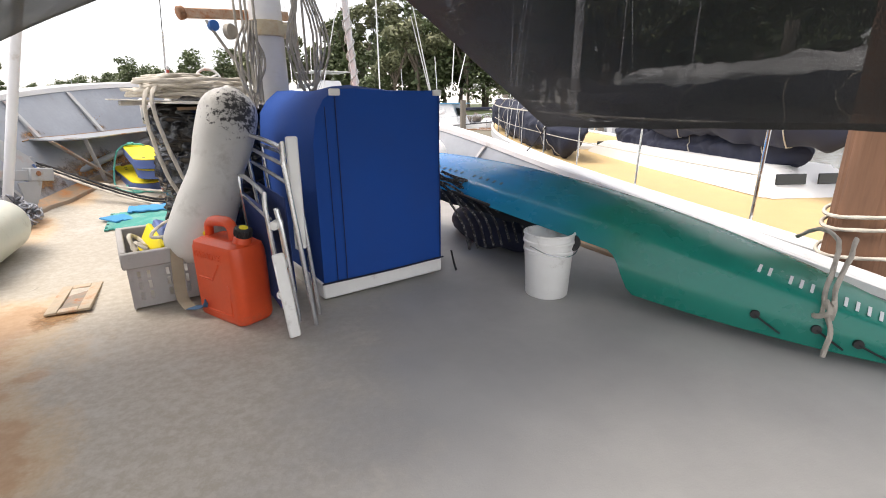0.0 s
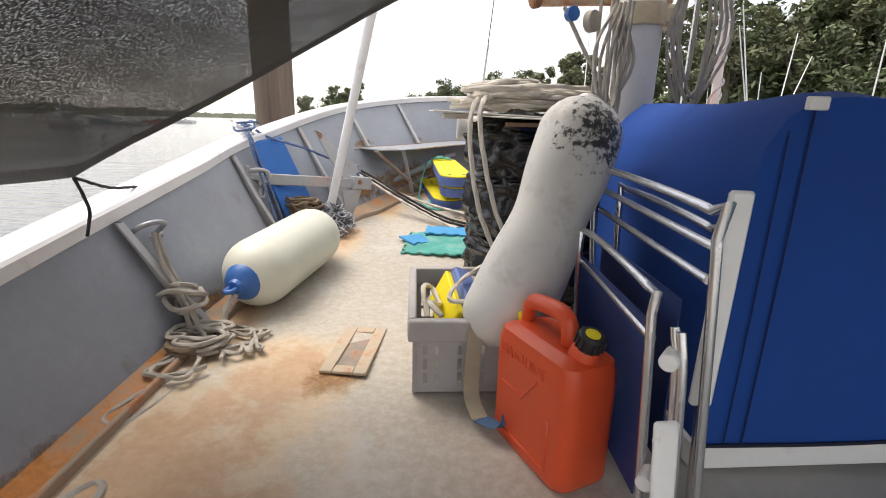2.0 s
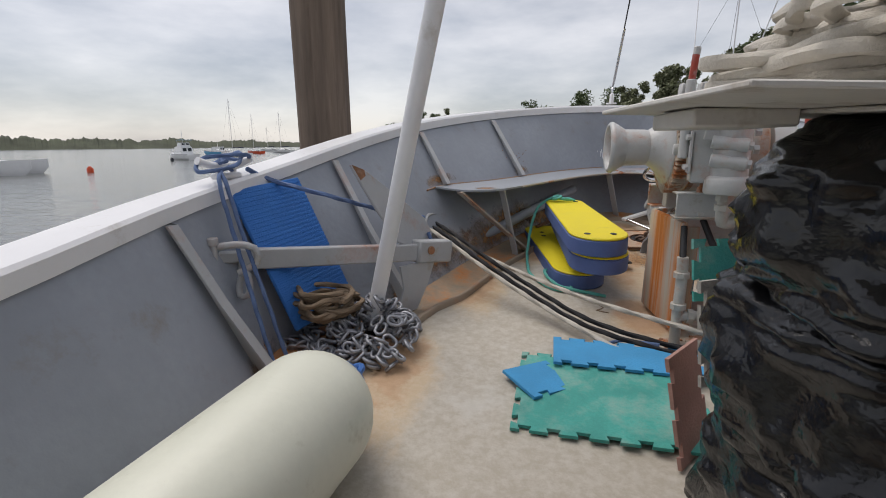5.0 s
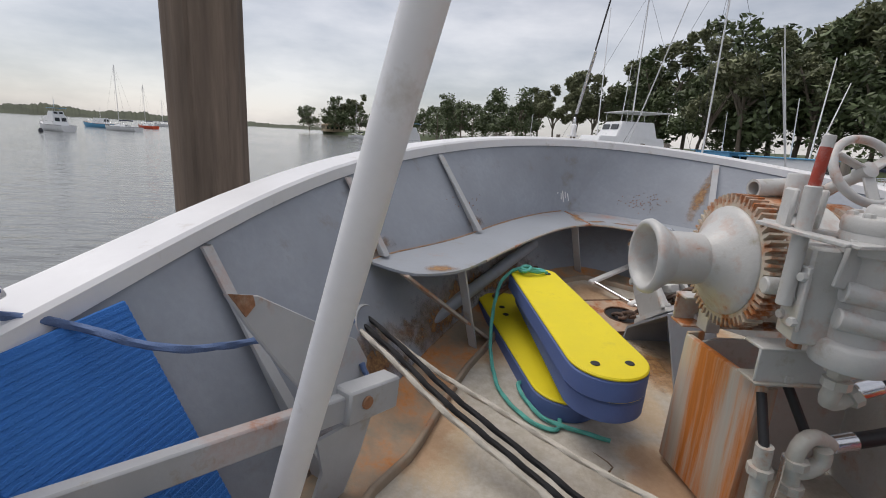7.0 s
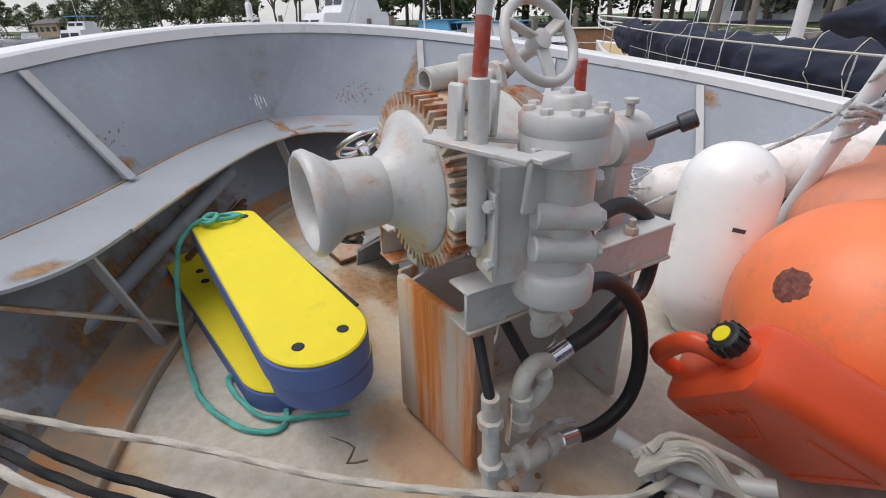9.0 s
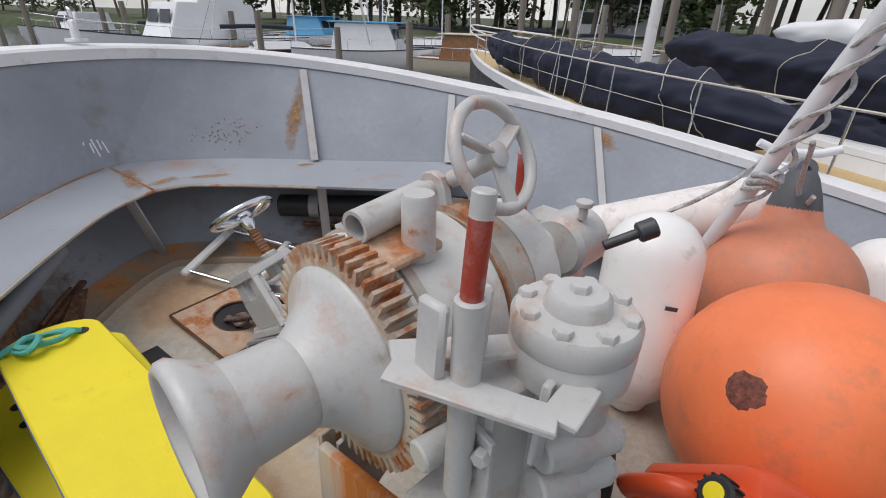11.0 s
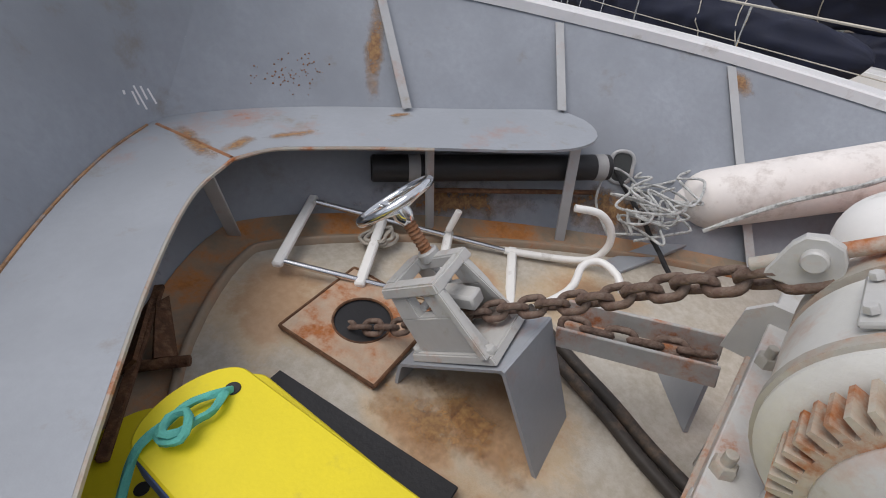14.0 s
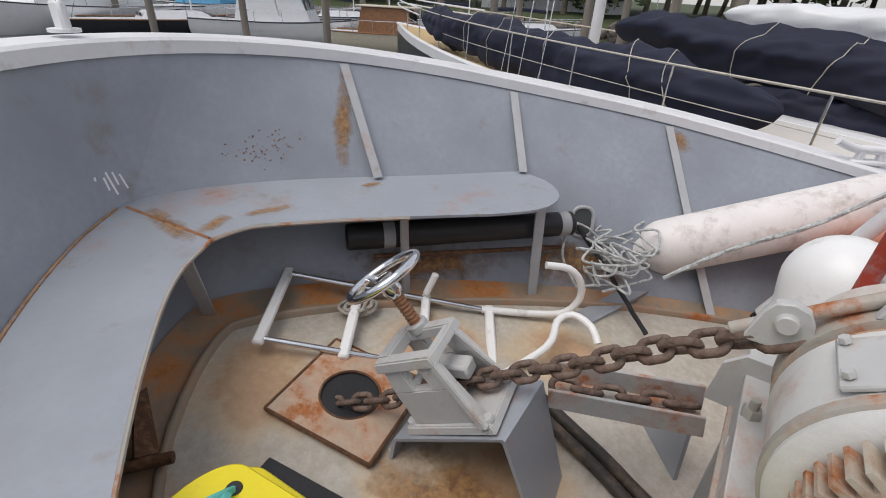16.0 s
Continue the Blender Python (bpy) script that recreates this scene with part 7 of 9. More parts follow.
def bent_seat():
    """A folded steel seat: sloping top, aft and forward legs and a closed starboard side, open to port."""
    T1, T2, T3 = Vector((-0.412, 6.549, 0.378)), Vector((-0.374, 6.199, 0.597)), Vector((-0.160, 6.192, 0.655))
    T4 = T1 + T3 - T2
    B1, B2, B3, B4 = (Vector((x, y, z_deck(x, y) - 0.004)) for x, y in ((-0.425, 6.555), (-0.352, 6.045), (-0.095, 6.085), (-0.14, 6.58)))
    bm = bmesh.new()
    t1, t2, t3, t4, b1, b2, b3, b4 = [bm.verts.new(p) for p in (T1, T2, T3, T4, B1, B2, B3, B4)]
    for f in ((t1, t2, t3, t4), (t2, b2, b3, t3), (t4, b4, b1, t1), (t3, b3, b4, t4)):
        bm.faces.new(f)
    folds = [e for e in bm.edges if len(e.link_faces) == 2]
    bmesh.ops.bevel(bm, geom=folds, offset=0.007, segments=1, affect="EDGES")
    bmesh.ops.triangulate(bm, faces=list(bm.faces))
    bmesh.ops.recalc_face_normals(bm, faces=bm.faces)
    return thicken(bm, 0.012)


wpart("seat", bent_seat(), SHELFP, stop, "folded grey steel seat, open on one side")
ST("base_plate", prism(quad(-0.108, 0.100, -0.165, 0.170, 0.008), quad(-0.100, 0.092, -0.157, 0.162, 0.036), 0.004), WINCHP)
for sx in (-1, 1):
    x0, x1 = (-0.10, -0.062) if sx < 0 else (0.072, 0.108)
    x2, x3 = (-0.058, -0.028) if sx < 0 else (0.078, 0.105)
    ck = ST("cheek", prism(quad(x0 + 0.012, x1 + (0.012 if sx < 0 else -0.018), -0.125, 0.125, 0.034), quad(x0 + (x2 - x0) * 0.6, x1 + (x3 - x1) * 0.6, -0.09, 0.138, 0.155), 0.004), WINCHP, "sloping cheek")
    xa, xb = x0 + (x2 - x0) * 0.6, x1 + (x3 - x1) * 0.6
    ST("cheek_leg", prism(quad(xa, xb, -0.09, -0.015, 0.151), quad(x2, x3, -0.062, 0.01, 0.232), 0.004), WINCHP, "", ck)
    ST("cheek_leg", prism(quad(xa, xb, 0.055, 0.138, 0.151), quad(x2, x3, 0.075, 0.145, 0.232), 0.004), WINCHP, "", ck)
    ST("edge_rib", prism(quad(x0 - 0.012 * (sx < 0), x0 + 0.012, -0.15, -0.125, 0.034), quad(x2 - 0.010, x2 + 0.012, -0.075, -0.052, 0.232), 0.003), WINCHP, "", ck)
    ST("crown_bar", prism(quad(x2 - 0.012, x3 + 0.012, -0.075, 0.165, 0.226), quad(x2 - 0.006, x3 + 0.006, -0.068, 0.158, 0.262), 0.005), WINCHP)
ST("crown_end", prism(quad(-0.04, 0.09, 0.105, 0.165, 0.228), quad(-0.04, 0.09, 0.11, 0.158, 0.266), 0.005), WINCHP)
ST("crown_end", prism(quad(-0.04, 0.09, -0.073, -0.035, 0.228), quad(-0.04, 0.09, -0.068, -0.040, 0.260), 0.005), WINCHP)
ST("pawl", box(0.06, 0.13, 0.05, pose(0.03, -0.02, 0.12, 14, 0, 0), 0.008), WINCHP, "cast pawl")
ST("pawl_pin", rod((-0.05, 0.05, 0.17), (0.10, 0.05, 0.17), 0.012, 12), WINCHP)
for x, y in ((-0.078, -0.142), (0.072, -0.142), (-0.078, 0.142), (0.072, 0.142)):
    ST("bolt", bolt((x, y, 0.034), (0, 0, 1), 0.019, 0.016), WINCHP)
sc0 = Vector((-0.254, 6.597, 0.727)) - SZ * 0.03
sc1 = sc0 + SZ * 0.17
wpart("screw_boss", rod(sc0 - SZ * 0.012, sc0 + SZ * 0.022, 0.034, 18), WINCHP, stop)
wpart("screw", lathe([(0.017 + (0.004 if i % 2 else 0), (sc1 - sc0).length * i / 25) for i in range(26)], 16, span(sc0, sc1)), RUST, stop, "rusty threaded screw")
swm = span(sc1, sc1 + SZ + Vector((0.06, 0.06, -0.045)))
sw = wpart("hand_wheel", tube([swm @ Vector((0.118 * math.cos(a), 0.118 * math.sin(a), 0.03)) for a in [2 * math.pi * i / 36 for i in range(36)]], 0.0135, 12, closed=True, smooth=False), CHROME, stop, "worn polished hand wheel")
wpart("hub", lathe([(0.02, -0.045), (0.032, -0.02), (0.028, 0.03), (0, 0.032)], 18, swm), CHROME, sw)
for i in range(3):
    a = 2 * math.pi * i / 3
    wpart("spoke", beam(swm @ Vector((0.01 * math.cos(a), 0.01 * math.sin(a), 0.002)), swm @ Vector((0.115 * math.cos(a), 0.115 * math.sin(a), 0.03)), 0.034, 0.011, 0.004), CHROME, sw)
hp = thing("hawse_plate", -0.338, 6.81, z_deck(-0.338, 6.81) + 0.014, 10.5, "square rusty plate with a round chain hole", "hawse pipe", rx=6.5)
plate = holed_plate(0.40, 0.41, 0.0, 0.20, 0.106, 0.022)
part("plate", moved(plate, pose(0, -0.2, 0.012) @ Matrix(((1, 0, 0, 0), (0, 0, 1, 0), (0, 1, 0, 0), (0, 0, 0, 1)))), RUSTPLATE, hp)
# closed by a black disc that paints in the dark of the pipe
part("pipe", lathe([(0.106, 0.004), (0.104, 0.006), (0.102, -0.006), (0.0, -0.008)], 30, pose(0.0, 0.0, 0.0)), BLACKPL_HOLES, hp, "black disc painted as the shade inside the pipe mouth")
DARKRUST = mat("dark_flaking_rust", (0.13, 0.06, 0.03), 0.85, vary=0.5, scale=16, grain=80, bump=0.6, dirt=0.4, dirt_color=(0.30, 0.17, 0.09))
part("edge", tube([(x, y, 0.010) for x, y in rounded(0.40, 0.41, 0.006, 2)], 0.007, 6, closed=True, smooth=False), DARKRUST, hp, "flaking rusty plate edge")
part("lip", tube([(0.107 * math.cos(i * math.pi / 16), 0.107 * math.sin(i * math.pi / 16), 0.0105) for i in range(32)], 0.005, 6, closed=True, smooth=False), DARKRUST, hp, "rusty lip of the hole")
RLINK = to_mesh(link_mesh(0.078, 0.046, 0.0105), mat("rusted_chain", (0.16, 0.10, 0.075), 0.8, vary=0.5, scale=18, grain=90, bump=0.5, dirt=0.5, dirt_color=(0.27, 0.22, 0.18)), 2)
chain = thing("anchor_chain", -0.2, 6.4, 0.5, 0, "heavy rusty anchor chain from hawse to winch", "chain")


def run_chain(parent, pts, me, pitch, first=0):
    path = smooth_path(pts, 0.01)
    d, k = 0.0, 0
    last = path[0]
    inv = parent.matrix_basis.inverted()
    for i in range(1, len(path)):
        d += (path[i] - path[i - 1]).length
        if d >= pitch:
            t = (path[i] - last).normalized()
            z = Vector((0, 0, 1))
            y = z.cross(t).normalized()
            z = t.cross(y)
            m = Matrix((t, y, z)).transposed().to_4x4()
            m.translation = (path[i] + last) / 2
            m = m @ Matrix.Rotation(radians(45 + 90 * (k % 2)), 4, "X")
            ob = new("link", me)
            ob.parent = parent
            ob.matrix_basis = inv @ m
            d, last = 0.0, path[i]
            k += 1


run_chain(chain, [(-0.40, 6.86, 0.30), (-0.37, 6.78, 0.35), (-0.33, 6.64, 0.42), (-0.28, 6.46, 0.55), (-0.24, 6.26, 0.69), (-0.22, 6.10, 0.80), (-0.23, 5.92, 0.96), (-0.262, 5.78, 1.08), (-0.262, 5.70, 1.14)], RLINK, 0.057)
run_chain(chain, [(-0.12, 6.17, 0.61), (-0.09, 6.05, 0.625), (-0.05, 5.92, 0.645), (0.0, 5.78, 0.67)], RLINK, 0.057)
trough = thing("chain_trough", -0.1, 6.0, 0.56, 0, "rust-streaked grey steel trough below the chain", "trough")
TROUGHP = mat("rust_run_grey_paint", (0.42, 0.42, 0.41), 0.45, vary=0.12, scale=9, grain=60, bump=0.2, rust=0.26, rust_scale=8)
wpart("side_plate", beam((-0.155, 6.17, 0.585), (-0.055, 5.78, 0.645), 0.012, 0.07, 0.003), TROUGHP, trough)
wpart("floor_plate", beam((-0.105, 6.18, 0.57), (-0.005, 5.79, 0.625), 0.11, 0.010, 0.003), WINCHR, trough, "rusty trough floor")
wpart("side_plate", beam((-0.055, 6.19, 0.60), (0.045, 5.80, 0.655), 0.012, 0.09, 0.003), TROUGHP, trough)
solo("gusset", slab([(0, 0), (0.34, 0), (0.03, 0.30)], 0.014, pose(0.14, 5.78, z_deck(0.2, 5.85), 90, 0, 40)), SHELFP, "triangular grey steel gusset by the winch", "bracket")
hd = thing("deck_hose", -0.05, 6.0, z_deck(-0.05, 6.0), 0, "two dirty black hoses lying under the chain", "hose")
for o in (0.0, 0.06):
    wpart("hose", tube([(0.10 + o, 6.42, 0.33), (0.03 + o, 6.20, 0.29), (-0.02 + o, 6.0, 0.255), (-0.08 + o, 5.84, 0.235), (-0.16 + o, 5.66, 0.25)], 0.022, 12), mat("dirty_hose_rubber", (0.04, 0.033, 0.028), 0.6, vary=0.3, dirt=0.35, dirt_color=(0.20, 0.13, 0.08)), hd)

# ---- white boarding ladder on the bow deck ----
lad = thing("boarding_ladder", -0.1, 7.0, z_deck(-0.1, 7.0), 0, "white and aluminium boarding ladder lying on deck", "ladder")
LA, LB = Vector((-0.405, 7.213, 0.435)), Vector((-0.097, 7.419, 0.495))
d = Vector((0.528, -0.698, -0.18))
wpart("rail", rod(LA, LA + d * 1.06, 0.0125, 14), STEEL, lad, "bright tube rail")
wpart("rail", rod(LB, LB + d * 1.0, 0.0125, 14), STEEL, lad, "bright tube rail")
wpart("hooked_rail", tube([LB + d * 1.0, (0.598, 6.50, 0.295), (0.675, 6.40, 0.31), (0.707, 6.357, 0.394), (0.697, 6.37, 0.482), (0.657, 6.422, 0.549), (0.593, 6.507, 0.565)], 0.017, 14), CLEANWHITE, lad, "white coated hook")
wpart("hooked_rail", tube([LA + d * 1.06, (0.36, 6.36, 0.33), (0.50, 6.38, 0.365), (0.553, 6.36, 0.378), (0.569, 6.315, 0.385), (0.543, 6.24, 0.375), (0.50, 6.19, 0.34)], 0.017, 14), CLEANWHITE, lad, "white coated hook")
for k in (0.0, 0.36, 0.70, 1.04):
    a, b = LA + d * k, LB + d * k
    s = wpart("step", beam(a - (b - a).normalized() * 0.03, b + (b - a).normalized() * 0.03, 0.042, 0.03, 0.008), CLEANWHITE, lad, "ribbed white plastic step")
wpart("standoff", rod((0.27, 6.93, 0.40), (0.305, 6.904, 0.50), 0.016, 12), CLEANWHITE, lad, "white standoff leg")
solo("cord_hank", join(rope(coil(0.02, 7.12, 0.37, 0.07, 0.05, 4, 0.008, 31, 0.01, 0.015), 0.008)), ROPEG, "small hank of grey cord under the ladder", "rope")

# ---- things stowed below the shelf ----
roll = thing("rubber_roll", 0.6, 7.0, 0.58, 0, "black rolled mat with grey bands stowed below the shelf", "roll")
ra, rb = Vector((0.152, 7.307, 0.612)), Vector((1.02, 6.56, 0.60))
wpart("roll", rod(ra, rb, 0.062, 24), BLACKPL_HOLES, roll)
for k in (0.14, 0.92):
    q = ra.lerp(rb, k)
    wpart("band", rod(q, q + (rb - ra).normalized() * 0.07, 0.0635, 24), mat("grey_tape", (0.34, 0.34, 0.34), 0.6, vary=0.1), roll, "grey tape band")
solo("rusty_rod", rod((0.24, 7.22, 0.505), (0.98, 6.58, 0.47), 0.012, 10), DARKRUST, "thin rusty steel rod below the shelf", "rod")
wp = thing("washport", 1.22, 6.56, 0.52, 0, "oval opening in the bulwark with a doubler plate", "opening")
wn1 = -outward(1, 6.75)
wpm = span(Vector((1.16, 6.55, 0.56)), Vector((1.16, 6.55, 0.56)) + wn1 + Vector((0, 0, 0.35)))
wpart("rim", tube([wpm @ Vector((x, y, 0.012)) for x, y in rounded(0.11, 0.16, 0.045, 5)], 0.010, 8, closed=True, smooth=False), RIBP, wp, "grey rim")
wpart("mouth", slab(rounded(0.105, 0.155, 0.043, 5), 0.002, wpm @ pose(0, 0, 0.009)), mat("opening_beyond", (0.06, 0.065, 0.065), 0.4, vary=0.1), wp, "dark green opening")
solo("scaffold_pipe", rod((-1.60, 6.28, 0.40), (-0.84, 7.26, 0.68), 0.036, 20), BULWARK, "grey steel pipe stowed below the port shelf", "pipe")
anc = thing("rusty_anchor", -0.95, 7.10, z_deck(-0.95, 7.1), 0, "small rusty folding anchor below the shelf", "anchor")
wpart("shank", beam((-1.15, 6.82, 0.42), (-0.80, 7.28, 0.50), 0.03, 0.02, 0.004), DARKRUST, anc)
for s in (-1, 1):
    wpart("fluke", slab([(0, 0), (0.07, 0.02), (0.04, 0.24), (0.0, 0.20)], 0.012, pose(-0.98 + 0.04 * s, 7.04, 0.44, 20, 40 * s, -35 + 20 * s)), DARKRUST, anc)
wpart("crown", rod((-1.02, 7.10, 0.42), (-0.86, 6.98, 0.42), 0.018, 12), DARKRUST, anc)

# ---- fenders and buoys on the starboard side ----
fender("worn_fender", (1.32, 6.26, z_deck(1.3, 6.2) + 0.20), (1.96, 5.20, 0.83), 0.15, mat("worn_pinkish_vinyl", (0.82, 0.78, 0.75), 0.5, vary=0.06, scale=5, grain=50, bump=0.08, dirt=0.34, dirt_color=(0.42, 0.36, 0.32)), "long worn off-white fender leaning on the bulwark")
fender("white_fender", (0.66, 5.42, z_deck(0.66, 5.42) + 0.02), (0.88, 5.52, 0.93), 0.185, CLEANWHITE, "clean white fender standing on end by the buoys")
solo("fender_mark", box(0.045, 0.002, 0.016, pose(0.655, 5.335, 0.655, -6, 8, -48), 0), mat("dark_mark", (0.05, 0.07, 0.09), 0.5), "small dark printed mark on the white fender", "mark")


def buoy(c, r, material, label, eye_dir, tail=0.12):
    c = Vector(c)
    d = Vector(eye_dir).normalized()
    b = thing("buoy", *c, 0, label, "buoy", "inflatable buoys")
    prof = [(0, -r)]
    for i in range(1, 22):
        a = -math.pi / 2 + math.pi * i / 24
        prof.append((r * math.cos(a), r * math.sin(a)))
    top = prof[-1]
    prof += [(top[0] * 0.80, top[1] + tail * 0.45), (0.06, r + tail * 0.75), (0.05, r + tail)]
    wpart("body", lathe(prof + [(0, r + tail)], 44, span(c, c + d)), material, b, "", 2)
    e = c + d * (r + tail)
    if tail > 0.15:
        wpart("end_cone", lathe([(top[0] * 0.86, top[1] + tail * 0.30), (top[0] * 0.70, top[1] + tail * 0.75), (0.065, r + tail * 1.0), (0.05, r + tail * 1.15), (0, r + tail * 1.16)], 36, span(c, c + d)), mat("grey_cone_plastic", (0.10, 0.105, 0.115), 0.6, vary=0.15), b, "dark grey moulded cone")
    wpart("eye", lathe([(0.02, -0.02), (0.05, -0.02), (0.055, 0), (0.05, 0.02), (0.02, 0.02), (0.02, -0.02)], 20, span(e + d * 0.03, e + d * 0.03 + d.orthogonal())), mat("grey_eye_plastic", (0.18, 0.19, 0.21), 0.5, vary=0.1), b, "dark grey moulded eye")
    return b


buoy((0.70, 4.89, 0.475), 0.415, ORANGE, "large bright orange inflatable buoy with a scuff mark", (0.75, -0.2, -0.5))
buoy((1.46, 5.16, 0.50), 0.335, FADED, "faded orange inflatable buoy with a grey top", (0.25, 0.12, 1.0), 0.18)
solo("scuff", lathe([(0.058, -0.003), (0.03, 0.003), (0, 0.004)], 14, span(Vector((0.70, 4.89, 0.475)) + Vector((-0.458, 0.177, 0.282)).normalized() * 0.413, Vector((0.70, 4.89, 0.475)) + Vector((-0.458, 0.177, 0.282)).normalized())), mat("scuff_black", (0.20, 0.07, 0.05), 0.8, vary=0.6, scale=60, grain=150), "dark scuffed patch on the orange buoy", "scuff")
cz_ = Vector((-0.55, 0.70, 0.45)).normalized()
cx_ = Vector((-0.20, -0.67, 0.72))
cx_ = (cx_ - cz_ * cx_.dot(cz_)).normalized()
cm_ = Matrix((cx_, cz_.cross(cx_), cz_)).transposed().to_4x4()
cm_.translation = Vector((-0.06, 4.98, 0.70)) - cx_ * 0.142 - cz_ * 0.506
lying = fuel_can("fuel_can", cm_, "red fuel can tipped over against the orange buoy", 1.10)
lettering("GASOLINE", 0.045, 0.002, pose(-0.03, -0.0925, 0.305, 90, 0, 0), REDCAN, "raised_lettering", lying, "raised red lettering")
solo("blue_roll", rod((0.50, 4.40, 0.08), (0.66, 4.52, 0.46), 0.12, 28), FLOATBLUE, "blue foam roll standing beside the orange buoy", "float")
fender("white_fender", (1.78, 4.66, 0.02), (2.0, 4.86, 0.70), 0.19, CLEANWHITE, "clean white fender with a black strap by the bulwark")
FLECK = mat("white_flecked_line", (0.55, 0.56, 0.55), 0.8, vary=0.2, scale=40, grain=120, bump=0.3, dirt=0.45, dirt_color=(0.05, 0.06, 0.06))
pb, pdv = Vector((1.48, 5.62, 0.1)), Vector((-0.222, -0.347, 1.0))
hang = []
for k in range(2):
    hang.append(rope([pb + pdv * (0.80 + 0.075 * i) + Vector((0.046 * math.cos(1.7 * i + 2.5 * k), 0.046 * math.sin(1.7 * i + 2.5 * k), 0.0)) for i in range(16)], 0.009))
for k in range(3):
    q = pb + pdv * (0.90 + 0.025 * k)
    hang.append(rope([q + Vector((0.05 * math.cos(a), 0.05 * math.sin(a), 0.012 * math.sin(a * 2 + k))) for a in [0.8 * j for j in range(9)]], 0.011))
hang.append(rope([pb + pdv * 1.15, (1.30, 5.42, 0.98), (1.22, 5.62, 0.80), (1.20, 5.85, 0.62), (1.10, 6.08, 0.42)], 0.010))
hang.append(rope([pb + pdv * 1.1 + Vector((0.05, -0.05, 0)), (1.46, 5.2, 0.98), (1.5, 5.17, 0.90), (1.44, 5.14, 0.96)], 0.010))
solo("fender_line", join(*hang), FLECK, "black and white line hung on the pole and fenders", "rope")
tang = []
for k in range(3):
    tang.append(rope(coil(1.02 + 0.05 * k, 6.32, z_deck(0.9, 6.2) + 0.10 + 0.05 * k, 0.14 + 0.03 * k, 0.10, 3, 0.009, 41 + k, 0.05, 0.09), 0.006))
solo("tangled_line", join(*tang, rope([(0.90, 6.42, 0.30), (0.94, 6.55, 0.45), (1.06, 6.56, 0.58), (1.16, 6.45, 0.5), (1.1, 6.3, 0.36)], 0.006)), FLECK, "tangled white line with dark flecks beside the worn fender", "rope")
solo("black_cord", rope([(1.16, 6.60, 0.56), (0.98, 6.32, 0.42), (0.80, 6.05, 0.27)], 0.011), ROPEBLACK, "black cord stretched across the tangled line", "rope")
solo("deck_plank", box(0.62, 0.10, 0.022, pose(1.08, 6.24, z_deck(1.08, 6.24) + 0.01, 0, 0, -18), 0.004), SHELFP, "grey painted plank lying by the fenders", "plank")
cr = 5.35
pr = hull_point(1, cr, 2) + outward(1, cr) * 0.08
horn_cleat(pr.x, pr.y, z_rail(pr.x, pr.y) + 0.064, 118, "white cleat on the starboard rail")
ps = hull_point(-1, 7.93, 2) + outward(-1, 7.93) * 0.08
stay = thing("forestay", ps.x, ps.y, z_rail(ps.x, ps.y) + 0.066, 0, "wire forestay shackled to a fitting at the stem", "rigging")
part("fitting", join(box(0.03, 0.08, 0.10, None, 0.01), lathe([(0.05, 0), (0.05, 0.012), (0, 0.014)], 18)), WHITE, stay, "white painted rail fitting")
part("shackle", tube([(0, -0.015, 0.07), (0, -0.02, 0.13), (0, 0, 0.15), (0, 0.02, 0.13), (0, 0.015, 0.07)], 0.008, 8), STEEL, stay)
part("wire", tube([(0, 0, 0.14), (0.10, -0.9, 1.9), (0.22, -2.0, 4.0), (0.36, -3.3, 6.4)], 0.006, 6, 0.3), DARKMETAL, stay, "grey wire")
part("turnbuckle", rod((0.003, -0.02, 0.18), (0.03, -0.25, 0.62), 0.012, 10), STEEL, stay)

# white scratches on the bow plating
ss, sr = hull_point(-1, 7.90, 1), hull_point(-1, 7.90, 2)
for dx, dz, h, lean in ((0.0, 0.02, 0.05, 8), (0.02, 0.0, 0.09, 12), (0.035, 0.03, 0.05, 10), (0.06, 0.01, 0.06, 14), (-0.03, 0.06, 0.014, 0)):
    q = ss.lerp(sr, (0.92 + dz - ss.z) / (sr.z - ss.z)) - outward(-1, 7.90) * 0.02
    solo("scratch", box(0.006, 0.003, h, pose(-0.56 + dx, q.y + (q.x + 0.56) * 0.14 + dx * 0.12, q.z, 0, -lean, 0), 0), WHITE, "white paint scratch on the bow plating", "scratch", 0, "paint scratches")

